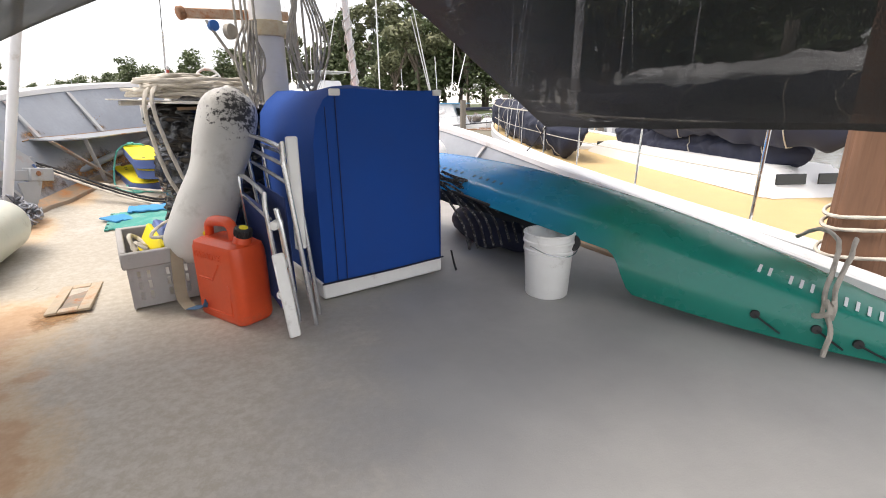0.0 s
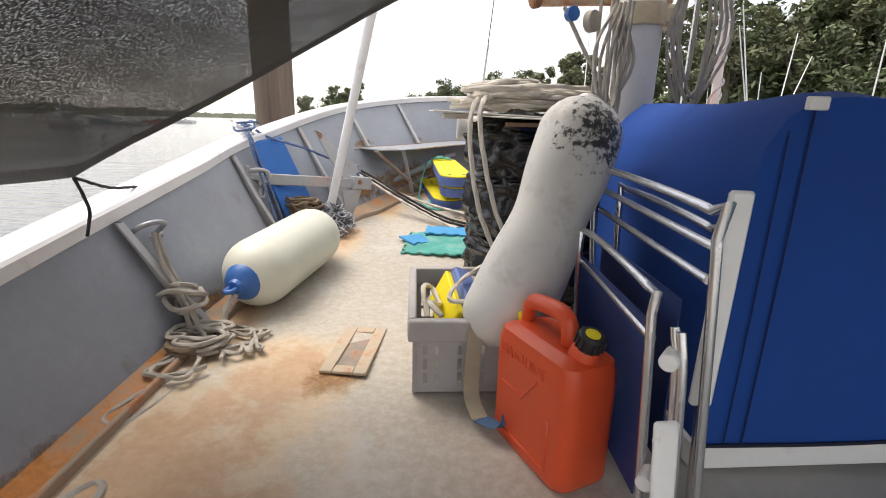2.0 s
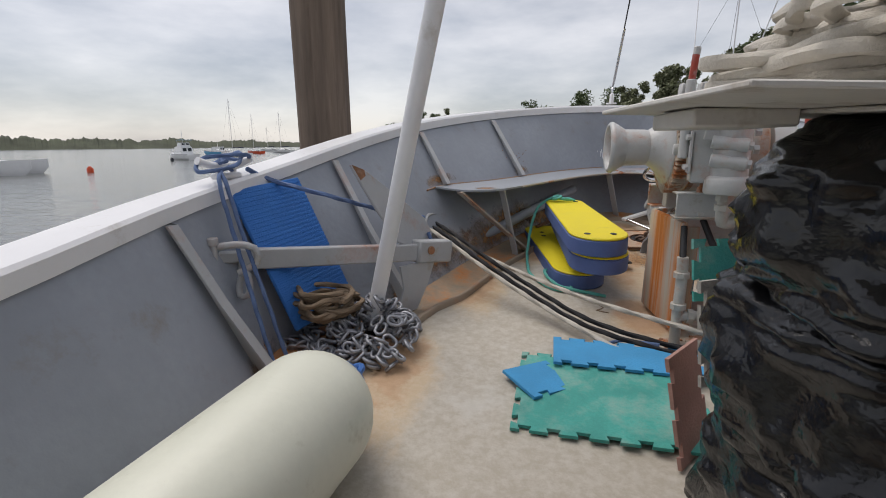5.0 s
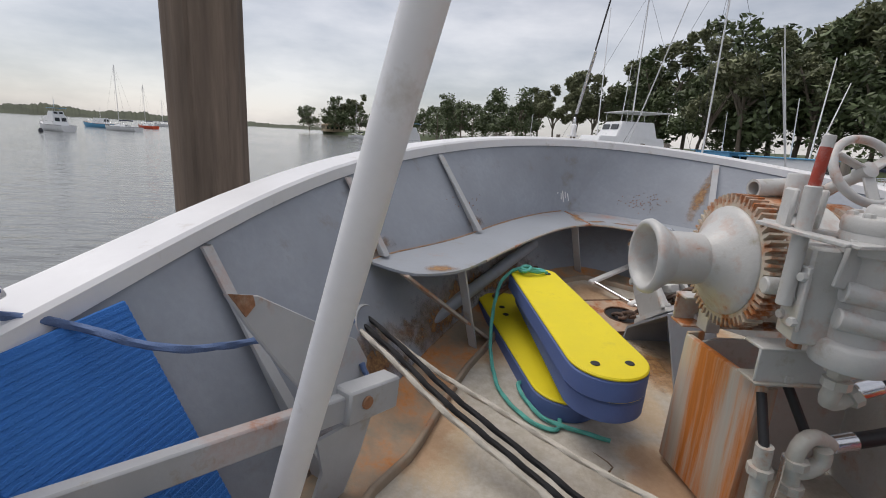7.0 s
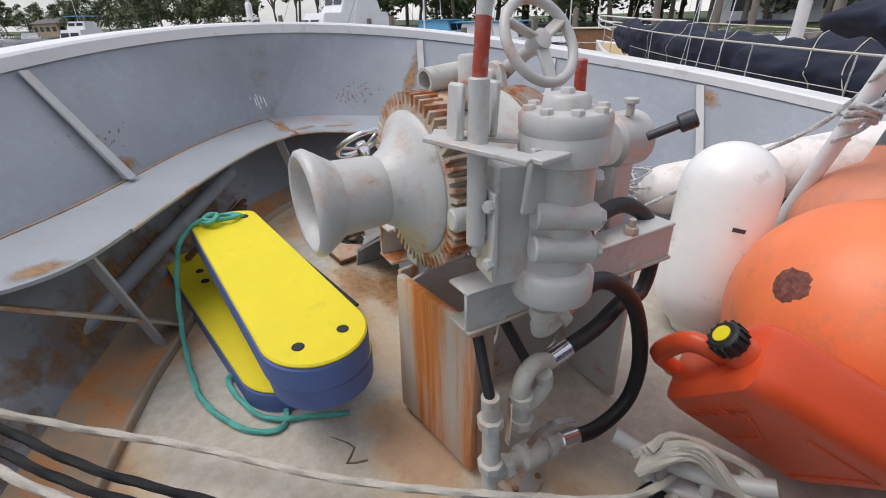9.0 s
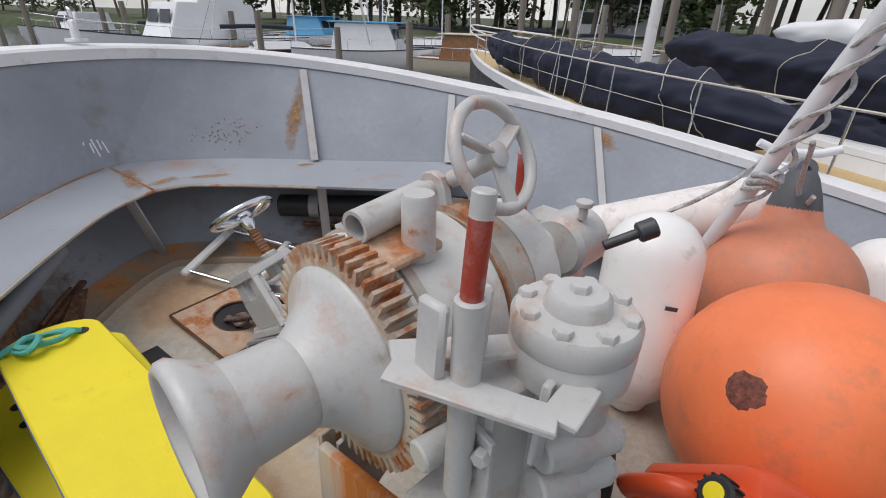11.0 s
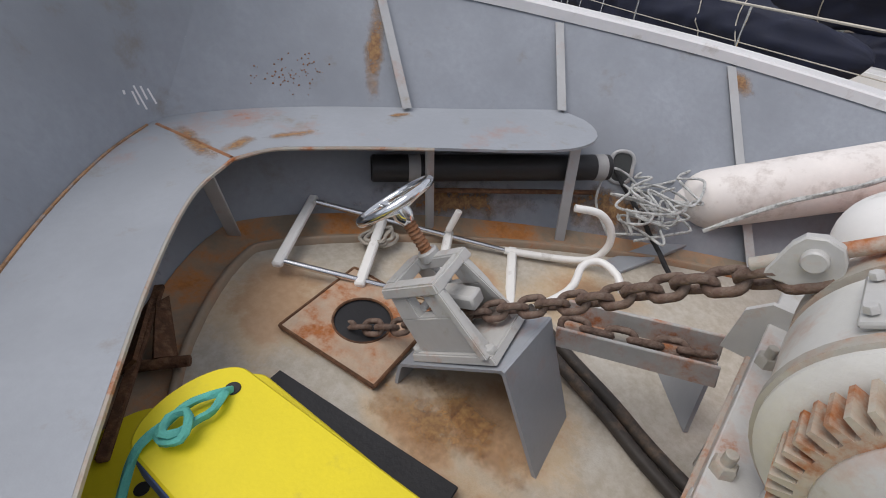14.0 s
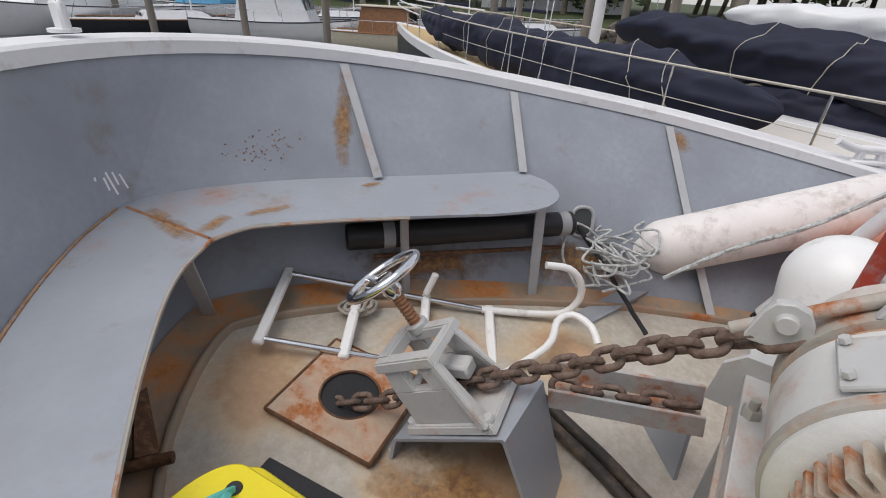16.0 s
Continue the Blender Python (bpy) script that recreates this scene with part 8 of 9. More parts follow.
# ---- rust stains bled over the plating and the shelf ----
def stain_paint():
    """Rust wash that breaks up towards its rim."""
    m = bpy.data.materials.new("rust_wash")
    m.use_nodes = True
    n, l = m.node_tree.nodes, m.node_tree.links
    b = n["Principled BSDF"]
    b.inputs["Roughness"].default_value = 0.75
    tc, uvm = n.new("ShaderNodeTexCoord"), n.new("ShaderNodeUVMap")
    uvm.uv_map = "stain"
    sub, ln = n.new("ShaderNodeVectorMath"), n.new("ShaderNodeVectorMath")
    sub.operation, ln.operation = "SUBTRACT", "LENGTH"
    sub.inputs[1].default_value = (0.5, 0.5, 0.0)
    l.new(uvm.outputs["UV"], sub.inputs[0])
    l.new(sub.outputs[0], ln.inputs[0])
    big, fine = n.new("ShaderNodeTexNoise"), n.new("ShaderNodeTexNoise")
    for t, sc, dt in ((big, 9.0, 8.0), (fine, 45.0, 5.0)):
        t.inputs["Scale"].default_value, t.inputs["Detail"].default_value, t.inputs["Roughness"].default_value = sc, dt, 0.7
        l.new(tc.outputs["Object"], t.inputs["Vector"])
    ad, mr = n.new("ShaderNodeMath"), n.new("ShaderNodeMapRange")
    ad.operation = "SUBTRACT"
    l.new(big.outputs["Fac"], ad.inputs[0])
    l.new(ln.outputs["Value"], ad.inputs[1])
    for k, v in (("From Min", 0.07), ("From Max", 0.40), ("To Min", 0.0), ("To Max", 0.85)):
        mr.inputs[k].default_value = v
    l.new(ad.outputs[0], mr.inputs["Value"])
    l.new(mr.outputs["Result"], b.inputs["Alpha"])
    ramp = n.new("ShaderNodeValToRGB")
    ramp.color_ramp.elements[0].position, ramp.color_ramp.elements[0].color = 0.35, (0.16, 0.065, 0.025, 1)
    ramp.color_ramp.elements[1].position, ramp.color_ramp.elements[1].color = 0.65, (0.42, 0.24, 0.09, 1)
    l.new(fine.outputs["Fac"], ramp.inputs["Fac"])
    l.new(ramp.outputs["Color"], b.inputs["Base Color"])
    return m


STAIN = stain_paint()


def stain(parent, f, nu=12, nv=6):
    """A thin wash of rust laid on a surface f(u, v)."""
    bm = bmesh.new()
    uv = bm.loops.layers.uv.new("stain")
    vs = [[bm.verts.new(f(i / nu, j / nv)) for j in range(nv + 1)] for i in range(nu + 1)]
    for i in range(nu):
        for j in range(nv):
            fc_ = bm.faces.new((vs[i][j], vs[i + 1][j], vs[i + 1][j + 1], vs[i][j + 1]))
            for lp, (p, q) in zip(fc_.loops, ((i, j), (i + 1, j), (i + 1, j + 1), (i, j + 1))):
                lp[uv].uv = (p / nu, q / nv)
    ob = part("rust_stain", bm, STAIN, parent, "rust wash bled over the paint", 2)
    ob.visible_shadow = False


def on_plate(side, y0, y1, k0, k1, lo=0):
    def f(u, v):
        yr = y0 + (y1 - y0) * u
        a, c = hull_point(side, yr, lo), hull_point(side, yr, lo + 1)
        return a.lerp(c, k0 + (k1 - k0) * v) - outward(side, yr) * 0.007
    return f


def on_shelf(x, y, w, d, rz):
    def f(u, v):
        q = pose(x, y, 0, 0, 0, rz) @ Vector(((u - 0.5) * w, (v - 0.5) * d, 0))
        return Vector((q.x, q.y, z_shelf(q.x, q.y) + 0.0095))
    return f


def rust_specks(side, y0, y1, k0, k1, count, seed):
    """Small rust pits breaking through the plating's paint."""
    rr = random.Random(seed)
    f, o = on_plate(side, y0, y1, k0, k1, 1), outward(side, (y0 + y1) / 2)
    bits = []
    for _ in range(count):
        q = f(min(1.0, max(0.0, rr.gauss(0.5, 0.22))), min(1.0, max(0.0, rr.gauss(0.5, 0.2))))
        bits.append(lathe([(rr.uniform(0.002, 0.005), 0.0), (0.001, 0.0015), (0, 0.0016)], 6, span(q, q - o)))
    part("rust_speck", join(*bits), RUST, bpy.data.objects["wall_port" if side < 0 else "wall_starboard"], "scattered rust pits in the paint", 0)


rust_specks(1, 7.84, 7.93, 0.10, 0.42, 70, 5)
rust_specks(-1, 7.0, 7.4, 0.2, 0.5, 26, 6)
for side, y0, y1, k0, k1, lo in ((-1, 5.7, 6.7, 0.0, 0.6, 0), (-1, 6.4, 7.6, -0.05, 0.7, 0), (-1, 7.2, 7.9, 0.0, 0.6, 0), (1, 7.3, 7.85, 0.0, 0.45, 0), (1, 6.7, 7.3, 0.0, 0.5, 0), (-1, 5.2, 5.75, -0.05, 0.35, 0),
                                 (1, 7.745, 7.79, 0.05, 1.0, 1), (1, 6.25, 6.42, 0.6, 1.0, 1), (-1, 6.2, 6.5, 0.0, 0.25, 1), (-1, 7.05, 7.3, 0.0, 0.2, 1), (-1, 4.3, 4.7, 0.0, 0.4, 0), (-1, 3.1, 3.5, 0.0, 0.4, 0), (-1, 1.6, 2.4, 0.0, 0.3, 0)):
    stain(bpy.data.objects["wall_port" if side < 0 else "wall_starboard"], on_plate(side, y0, y1, k0, k1, lo))
for x, y, w, d, rz in ((-0.47, 7.56, 0.10, 0.42, -6), (-0.36, 7.45, 0.22, 0.09, 20), (-0.16, 7.42, 0.26, 0.07, -18), (0.34, 7.33, 0.13, 0.05, -20), (-1.5, 6.12, 0.20, 0.12, 10)):
    stain(shelf, on_shelf(x, y, w, d, rz))


def on_deck(x, y, w, d, rz):
    def f(u, v):
        q = pose(x, y, 0, 0, 0, rz) @ Vector(((u - 0.5) * w, (v - 0.5) * d, 0))
        return Vector((q.x, q.y, z_deck(q.x, q.y) + 0.004))
    return f


# rust run down the deck from the hawse plate, the winch's foot and the small frame
for x, y, w, d, rz in ((-0.45, 6.40, 0.26, 0.55, 8), (-0.36, 6.28, 0.22, 0.50, -12), (-1.42, 2.93, 0.30, 0.40, -20)):
    stain(bpy.data.objects["floor"], on_deck(x, y, w, d, rz))


# ================= around the boat =================
def polar(az, d, eye=(-1.1, 4.8)):
    a = radians(az)
    return eye[0] + d * math.sin(a), eye[1] + d * math.cos(a)


def timber_pile(x, y, r, top, label, seed, material=PILE, low=None):
    """A driven timber pile: fluted with long checks, its head worn."""
    low = SEA - 1.0 if low is None else low

    def f(u, v):
        a = 2 * math.pi * u
        z = low + (top - low) * v
        d = 0.05 * abs(noise.noise(Vector((math.cos(a) * 7 + seed, math.sin(a) * 7, z * 0.35)))) + 0.03 * noise.noise(Vector((math.cos(a) * 2.2, math.sin(a) * 2.2 + seed, z * 0.5)))
        rr = r * (1 - d * 1.6) * (1 - 0.04 * v)
        return Vector((x + rr * math.cos(a), y + rr * math.sin(a), z + (0.03 * noise.noise(Vector((a, seed, 1))) if v > 0.99 else 0)))
    bm = grid(f, 72, 24, True)
    bmesh.ops.holes_fill(bm, edges=[e for e in bm.edges if e.is_boundary], sides=0)
    return solo("mooring_pile", bm, material, label, "pile", 1, "timber mooring piles")


timber_pile(-3.06, 7.24, 0.245, 2.75, "thick weathered brown timber pile close to the port rail", 1.0)
timber_pile(2.98, 1.02, 0.22, 3.2, "thick weathered brown timber pile with ropes round it", 5.0, mat("reddish_pile_timber", (0.22, 0.115, 0.07), 0.85, vary=0.35, scale=5, grain=30, bump=0.7, dirt=0.3, dirt_color=(0.10, 0.06, 0.045), streak=0.08))
solo("pile_rope", join(*[rope([(2.98 + 0.24 * math.cos(a), 1.02 + 0.24 * math.sin(a), zz + 0.02 * math.sin(a * 2)) for a in [2 * math.pi * i / 16 for i in range(17)]], 0.012, 0.04) for zz in (0.30, 0.38, 0.12)]), ROPEW, "white rope turned round the brown pile", "rope")


def loft(sections, cap=True):
    """A skin through rings of points of equal count."""
    bm = bmesh.new()
    vs = [[bm.verts.new(p) for p in s] for s in sections]
    for a, b in zip(vs, vs[1:]):
        for j in range(len(a) - 1):
            bm.faces.new((a[j], b[j], b[j + 1], a[j + 1]))
    if cap:
        for s in (vs[0], vs[-1]):
            try:
                bm.faces.new(s)
            except ValueError:
                pass
    bmesh.ops.remove_doubles(bm, verts=bm.verts, dist=1e-4)
    return bm


def hull_sections(L, B, free, depth=0.5, sheer=0.35, stern=0.75, n=14, rake=0.5):
    """Half-breadths from stern to bow; keel line below the water."""
    out = []
    for i in range(n + 1):
        t = i / n
        w = B / 2 * (stern + (1 - stern) * math.sin(math.pi / 2 * min(1, t / 0.45))) * (1 - max(0, (t - 0.45) / 0.55) ** 2.2)
        w = max(w, 0.02)
        y = -L / 2 + L * t
        zt = free + sheer * max(0, (t - 0.35) / 0.65) ** 2 * L / 8
        yb = y - rake * max(0, (t - 0.6) / 0.4) * 1.2
        out.append([Vector((-w, y, zt)), Vector((-w * 0.93, y - 0.02, zt * 0.45)), Vector((-w * 0.72, yb, -0.05)), Vector((0, yb, -depth)), Vector((w * 0.72, yb, -0.05)), Vector((w * 0.93, y - 0.02, zt * 0.45)), Vector((w, y, zt))])
    return out


def boat_base(nm, x, y, rz, L, B, free, label, hull_mat, deck_mat, group="moored boats", sheer=0.35):
    b = thing(nm, x, y, SEA, rz, label, "boat", group)
    s = hull_sections(L, B, free, sheer=sheer)
    part("hull", loft(s), hull_mat, b)
    bm = bmesh.new()
    vs = [(bm.verts.new(q[0] + Vector((0.03, 0, -0.05))), bm.verts.new(q[-1] + Vector((-0.03, 0, -0.05)))) for q in s]
    for p, q in zip(vs, vs[1:]):
        bm.faces.new((p[0], p[1], q[1], q[0]))
    part("deck", bm, deck_mat, b, "", 0)
    part("rubbing_strake", join(tube([q[0] for q in s], 0.035, 6, 1.0), tube([q[-1] for q in s], 0.035, 6, 1.0)), VARNISH if hull_mat is not GELCOAT else HULLNAVY, b, "dark rubbing strake")
    return b, s


def cabin(b, w, l, h, y, z, material, windows=3, roof=None, taper=0.85):
    bm = bmesh.new()
    lo = [(sx * w / 2, y + sy * l / 2, z) for sx, sy in ((-1, -1), (1, -1), (1, 1), (-1, 1))]
    hi = [(sx * w / 2 * taper, y + sy * l / 2 * taper - (0.08 * l if sy > 0 else 0), z + h) for sx, sy in ((-1, -1), (1, -1), (1, 1), (-1, 1))]
    a, c = [bm.verts.new(p) for p in lo], [bm.verts.new(p) for p in hi]
    bm.faces.new(c)
    for i in range(4):
        bm.faces.new((a[i], a[(i + 1) % 4], c[(i + 1) % 4], c[i]))
    bmesh.ops.bevel(bm, geom=list(bm.edges), offset=0.05, segments=2, affect="EDGES")
    cb = part("cabin", bm, material, b, "cabin")
    for sx in (-1, 1):
        for i in range(windows):
            yy = y - l * 0.36 + l * 0.66 * (i + 0.5) / windows
            part("window", box(0.02, l * 0.66 / windows * 0.78, h * 0.36, pose(sx * (w / 2 * (1 - (1 - taper) * 0.62) + 0.01), yy, z + h * 0.46, 0, sx * -math.degrees(math.atan2(w / 2 * (1 - taper), h)), 0), 0.01), GLASSD, cb, "dark cabin window")
    for i in range(2):
        part("window", box(w * 0.34, 0.02, h * 0.36, pose((i - 0.5) * w * 0.42, y + l / 2 * 0.955 - 0.04 * l, z + h * 0.46, 14, 0, 0), 0.01), GLASSD, cb, "dark windscreen")
        part("window", box(w * 0.30, 0.02, h * 0.40, pose((i - 0.5) * w * 0.42, y - l / 2 * 0.95, z + h * 0.42, -6, 0, 0), 0.01), GLASSD, cb, "dark window")
    if roof:
        part("roof", box(w * 0.98, l * 1.02, 0.07, pose(0, y - 0.02 * l, z + h), 0.03, 2), roof, cb, "flat cabin roof")
    return cb


def rails(b, s, h=0.6, every=2, inset=0.06, start=3):
    pts = [[q[k] + Vector((0.06 if k == 0 else -0.06, 0, 0)) for q in s[start:]] for k in (0, -1)]
    for line in pts:
        part("guard_rail", tube([p + Vector((0, 0, h)) for p in line], 0.016, 6, 1.0), STEEL, b, "bright guard rail")
        for p in line[::every]:
            part("stanchion", rod(p, p + Vector((0, 0, h)), 0.014, 6), STEEL, b)


def motorboat(az, d, rz, L, label, hull_mat=GELCOAT, cab=GELCOAT, roof=None, fly=False, poles=0, eye=(-1.1, 4.8)):
    x, y = polar(az, d, eye)
    b, s = boat_base("motor_boat", x, y, rz, L, L * 0.30, 0.55 + 0.045 * L, label, hull_mat, GELCOAT)
    z = 0.5 + 0.045 * L
    cabin(b, L * 0.22, L * 0.40, 0.10 * L + 0.5, -L * 0.06, z, cab, 4, roof)
    if fly:
        cabin(b, L * 0.18, L * 0.20, 0.055 * L + 0.2, -L * 0.10, z + 0.10 * L + 0.5, GELCOAT, 2)
        part("awning", box(L * 0.2, L * 0.22, 0.06, pose(0, -L * 0.14, z + 0.19 * L + 0.8), 0.02), BLUEBOAT if az < 0 else GELCOAT, b, "canopy")
        for sx in (-1, 1):
            for sy in (-1, 1):
                part("canopy_post", rod((sx * L * 0.09, -L * 0.14 + sy * L * 0.1, z + 0.15 * L + 0.6), (sx * L * 0.09, -L * 0.14 + sy * L * 0.1, z + 0.19 * L + 0.8), 0.02, 6), STEEL, b)
    rails(b, s)
    part("mast", rod((0, -L * 0.06, z + 0.10 * L), (0, -L * 0.08, z + 0.10 * L + 0.35 * L), 0.04, 8, 0.025), WHITE, b, "short mast")
    for i in range(poles):
        sx = -1 if i % 2 else 1
        part("outrigger", rod((sx * L * 0.12, -L * 0.02, z + 0.4), (sx * L * (0.30 + 0.06 * i), -L * 0.1 + i * 0.3, z + L * (0.75 - 0.06 * i)), 0.05, 8, 0.03), WHITE, b, "white steel outrigger boom")
    return b


def sailboat(az, d, rz, L, label, hull_mat=GELCOAT, mast_h=None, boom=NAVY, eye=(-1.1, 4.8)):
    x, y = polar(az, d, eye)
    b, s = boat_base("sailing_boat", x, y, rz, L, L * 0.29, 0.55 + 0.03 * L, label, hull_mat, GELCOAT, sheer=0.22)
    z = 0.5 + 0.03 * L
    cabin(b, L * 0.17, L * 0.36, 0.45, -L * 0.02, z, GELCOAT, 4, None, 0.8)
    H = mast_h or L * 1.25
    part("mast", rod((0, L * 0.06, z), (0, L * 0.06, z + H), 0.06, 10, 0.045), WHITE, b, "aluminium mast")
    part("spreader", rod((-L * 0.08, L * 0.06, z + H * 0.55), (L * 0.08, L * 0.06, z + H * 0.55), 0.018, 6), WHITE, b)
    part("boom", tube([(0, L * 0.05, z + 1.25), (0, -L * 0.15, z + 1.35), (0, -L * 0.34, z + 1.3)], 0.13, 10, 0.5), boom, b, "boom with furled sail cover")
    for q in (Vector((0, L * 0.49, z + 0.3)), Vector((0, -L * 0.47, z)), Vector((L * 0.12, 0, z)), Vector((-L * 0.12, 0, z))):
        part("stay", tube([q, (0, L * 0.06, z + H)], 0.010, 5, 5.0, smooth=False), DARKMETAL, b)
    rails(b, s, 0.6, 2)
    return b


# ---- the yacht alongside, under navy covers ----
YA = 28.1
yacht = thing("yacht", 4.85, 1.22, 0, -YA, "large white yacht with tan deck and navy canvas covers", "boat")
YL, YB = 22.0, 3.7


def yacht_ring(t):
    w = YB / 2 * (0.80 + 0.20 * math.sin(math.pi / 2 * min(1, t / 0.35))) * (1 - max(0, (t - 0.42) / 0.58) ** 2.4)
    w = max(w, 0.03)
    y = -2.2 + YL * t
    zt = 0.02 + 0.42 * max(0, (t - 0.15) / 0.85) ** 2
    return w, y, zt


rings = []
for i in range(19):
    w, y, zt = yacht_ring(i / 18)
    rings.append([Vector((-w, y, zt)), Vector((-w * 0.99, y, zt - 0.22)), Vector((-w * 0.96, y, zt - 0.24)), Vector((-w * 0.8, y, SEA)), Vector((0, y, SEA - 0.6)), Vector((w * 0.8, y, SEA)), Vector((w * 0.96, y, zt - 0.24)), Vector((w * 0.99, y, zt - 0.22)), Vector((w, y, zt))])
part("hull", loft([[p for p in r[1:-1]] for r in rings]), HULLNAVY, yacht, "dark hull side")
part("sheer_strake", loft([r[:2] for r in rings], False), GELCOAT, yacht, "white sheer strake")
bmd = bmesh.new()
rows = []
for i in range(19):
    w, y, zt = yacht_ring(i / 18)
    rows.append([bmd.verts.new((x, y, zt - 0.02 + 0.05 * (1 - (x / w) ** 2))) for x in (-w + 0.10, -w * 0.5, 0, w * 0.5, w - 0.10)])
for a, b in zip(rows, rows[1:]):
    for j in range(4):
        bmd.faces.new((a[j], a[j + 1], b[j + 1], b[j]))
part("deck", bmd, TANDECK, yacht, "tan non-skid side deck", 2)
for k in (0, -1):
    part("toe_rail", tube([r[k] + Vector((0.06 if k == 0 else -0.06, 0, 0.02)) for r in rings], 0.055, 8, 0.5, flat=0.7), GELCOAT, yacht, "white toe rail")
cabin(yacht, 1.2, 5.6, 0.30, 3.8, 0.05, GELCOAT, 0, None, 0.86)
for y, w, h in ((8.6, 0.62, 0.10), (10.4, 0.5, 0.09), (6.95, 0.55, 0.12), (-1.0, 0.8, 0.2)):
    part("deck_hatch", box(w, w, h, pose(-0.35 if y > 6 else 0, y, yacht_ring((y + 2.2) / YL)[2]), 0.03, 2), GELCOAT, yacht, "white deck hatch")
for i in range(10):
    t = 0.10 + 0.088 * i
    w, y, zt = yacht_ring(t)
    for sx in (-1, 1):
        part("stanchion", rod((sx * (w - 0.10), y, zt), (sx * (w - 0.12), y, zt + 0.86), 0.016, 8), CHROME, yacht)
for h, r in ((0.86, 0.009), (0.45, 0.007)):
    for sx in (-1, 1):
        part("lifeline", tube([(sx * (yacht_ring(0.1 + 0.044 * i)[0] - 0.11), yacht_ring(0.1 + 0.044 * i)[1], yacht_ring(0.1 + 0.044 * i)[2] + h) for i in range(19)], r if h < 0.8 else 0.016, 6, 1.0), ROPEW, yacht, "white lifeline")
wt, yt, zt = yacht_ring(0.80)
for h in (0.88, 0.70):
    part("pulpit", tube([(-wt + 0.05, yt, zt + h), (-wt * 0.5, yt + 2.6, zt + h + 0.10), (0, yt + 4.2, zt + h + 0.2), (wt * 0.5, yt + 2.6, zt + h + 0.10), (wt - 0.05, yt, zt + h)], 0.024, 8, 0.3), WHITE, yacht, "white tube bowsprit rail")


def bundle(u, v, c0, c1, r, seed, sag=0.1):
    """A lumpy lashed canvas bundle from c0 to c1."""
    p = c0.lerp(c1, v)
    end = min(1.0, 7 * v, 7 * (1 - v)) ** 0.5
    a = 2 * math.pi * u
    ca, sa = math.cos(a), math.sin(a)
    fold = abs(noise.noise(Vector((v * 16 + 0.9 * sa + seed, ca * 0.8, sa * 1.1))))
    rr = r * (0.03 + 0.97 * end) * (0.86 + 0.42 * noise.noise(Vector((v * 6 + seed, ca, sa))) + 0.38 * fold + 0.10 * noise.noise(Vector((v * 40, 3 * ca + seed, 3 * sa))))
    p = p - Vector((0, 0, sag * math.sin(math.pi * v)))
    return p + Vector((rr * (0.62 if sa < 0 else 0.75) * ca, 0, rr * sa * (1.12 if sa < 0 else 0.95) + 0.08 * noise.noise(Vector((v * 7, seed, 0)))))


covers = ((Vector((-1.45, 4.4, 0.56)), Vector((-1.08, 15.2, 0.95)), 0.46, 2.0, 5, "lashed navy canvas bundle along the lifelines"), (Vector((0.0, 1.2, 0.50)), Vector((-0.25, 5.8, 0.52)), 0.25, 9.0, 2, "navy canvas cover lying on the cabin top"),
          (Vector((-0.2, -0.6, 1.02)), Vector((-0.1, 8.6, 1.18)), 0.36, 15.0, 5, "navy sail cover over the boom"))
for c0, c1, r, seed, lashes, lb in covers:
    cv = part("cover", grid(lambda u, v: bundle(u, v, c0, c1, r, seed), 36, 150, True), NAVY, yacht, lb, 2)
    for k in range(lashes):
        v = 0.10 + 0.78 * k / lashes + 0.04 * math.sin(k * 2.3 + seed)
        part("lashing", tube([bundle(u, v + 0.02 * math.sin(u * 6.28 + k), c0, c1, r * 1.03, seed) for u in [i / 24 for i in range(24)]], 0.008, 5, closed=True, smooth=False), ROPEW, cv, "pale lashing line")
part("furled_sail", grid(lambda u, v: bundle(u, v, Vector((0.15, -1.4, 1.42)), Vector((0.1, 6.6, 1.52)), 0.24, 21.0), 24, 80, True), GELCOAT, yacht, "white furled sail on the boom", 2)
part("mast", rod((0, 9.2, 0.2), (0, 9.2, 17.0), 0.11, 14, 0.09), WHITE, yacht, "white mast")
for q in ((-1.75, 8.6, 0.2), (-1.78, 9.2, 0.2), (-1.72, 9.9, 0.2), (1.75, 9.2, 0.2), (0, 17.0, 0.6)):
    part("shroud", tube([q, (0, 9.2, 15.5)], 0.010, 6, 5, smooth=False), STEEL, yacht)

# ---- boats ahead and along the bank ----
motorboat(-5.0, 78, 150, 13, "white flybridge cruiser moored by the bank", fly=True)
motorboat(18.5, 39, 100, 17, "large white flybridge cruiser at a berth", fly=True, poles=2)
motorboat(9.5, 60, 120, 11, "white motor boat at a berth", fly=False)
sailboat(20.0, 40, 250, 12, "white sailing boat at a berth ahead", mast_h=13)
sailboat(27.5, 36, 255, 11.5, "dark hulled sailing boat at a berth", HULLNAVY, 14)
motorboat(37.5, 33, 215, 11, "white fishing boat with a light blue cabin", GELCOAT, GELCOAT, BLUEBOAT, False, 4)
motorboat(31.0, 52, 200, 12, "light blue topped motor boat behind the berths", GELCOAT, BLUEBOAT, BLUEBOAT)
motorboat(48.5, 29, 205, 8, "small cream wooden cabin boat", mat("cream_boat_paint", (0.62, 0.56, 0.44), 0.45, vary=0.06), VARNISH, mat("cream_boat_paint", (0.62, 0.56, 0.44)), False)
sailboat(43.5, 44, 230, 11, "white sailing boat behind the fishing boat", mast_h=15)
sailboat(56.0, 46, 230, 10, "white sailing boat near the rocks", mast_h=12)
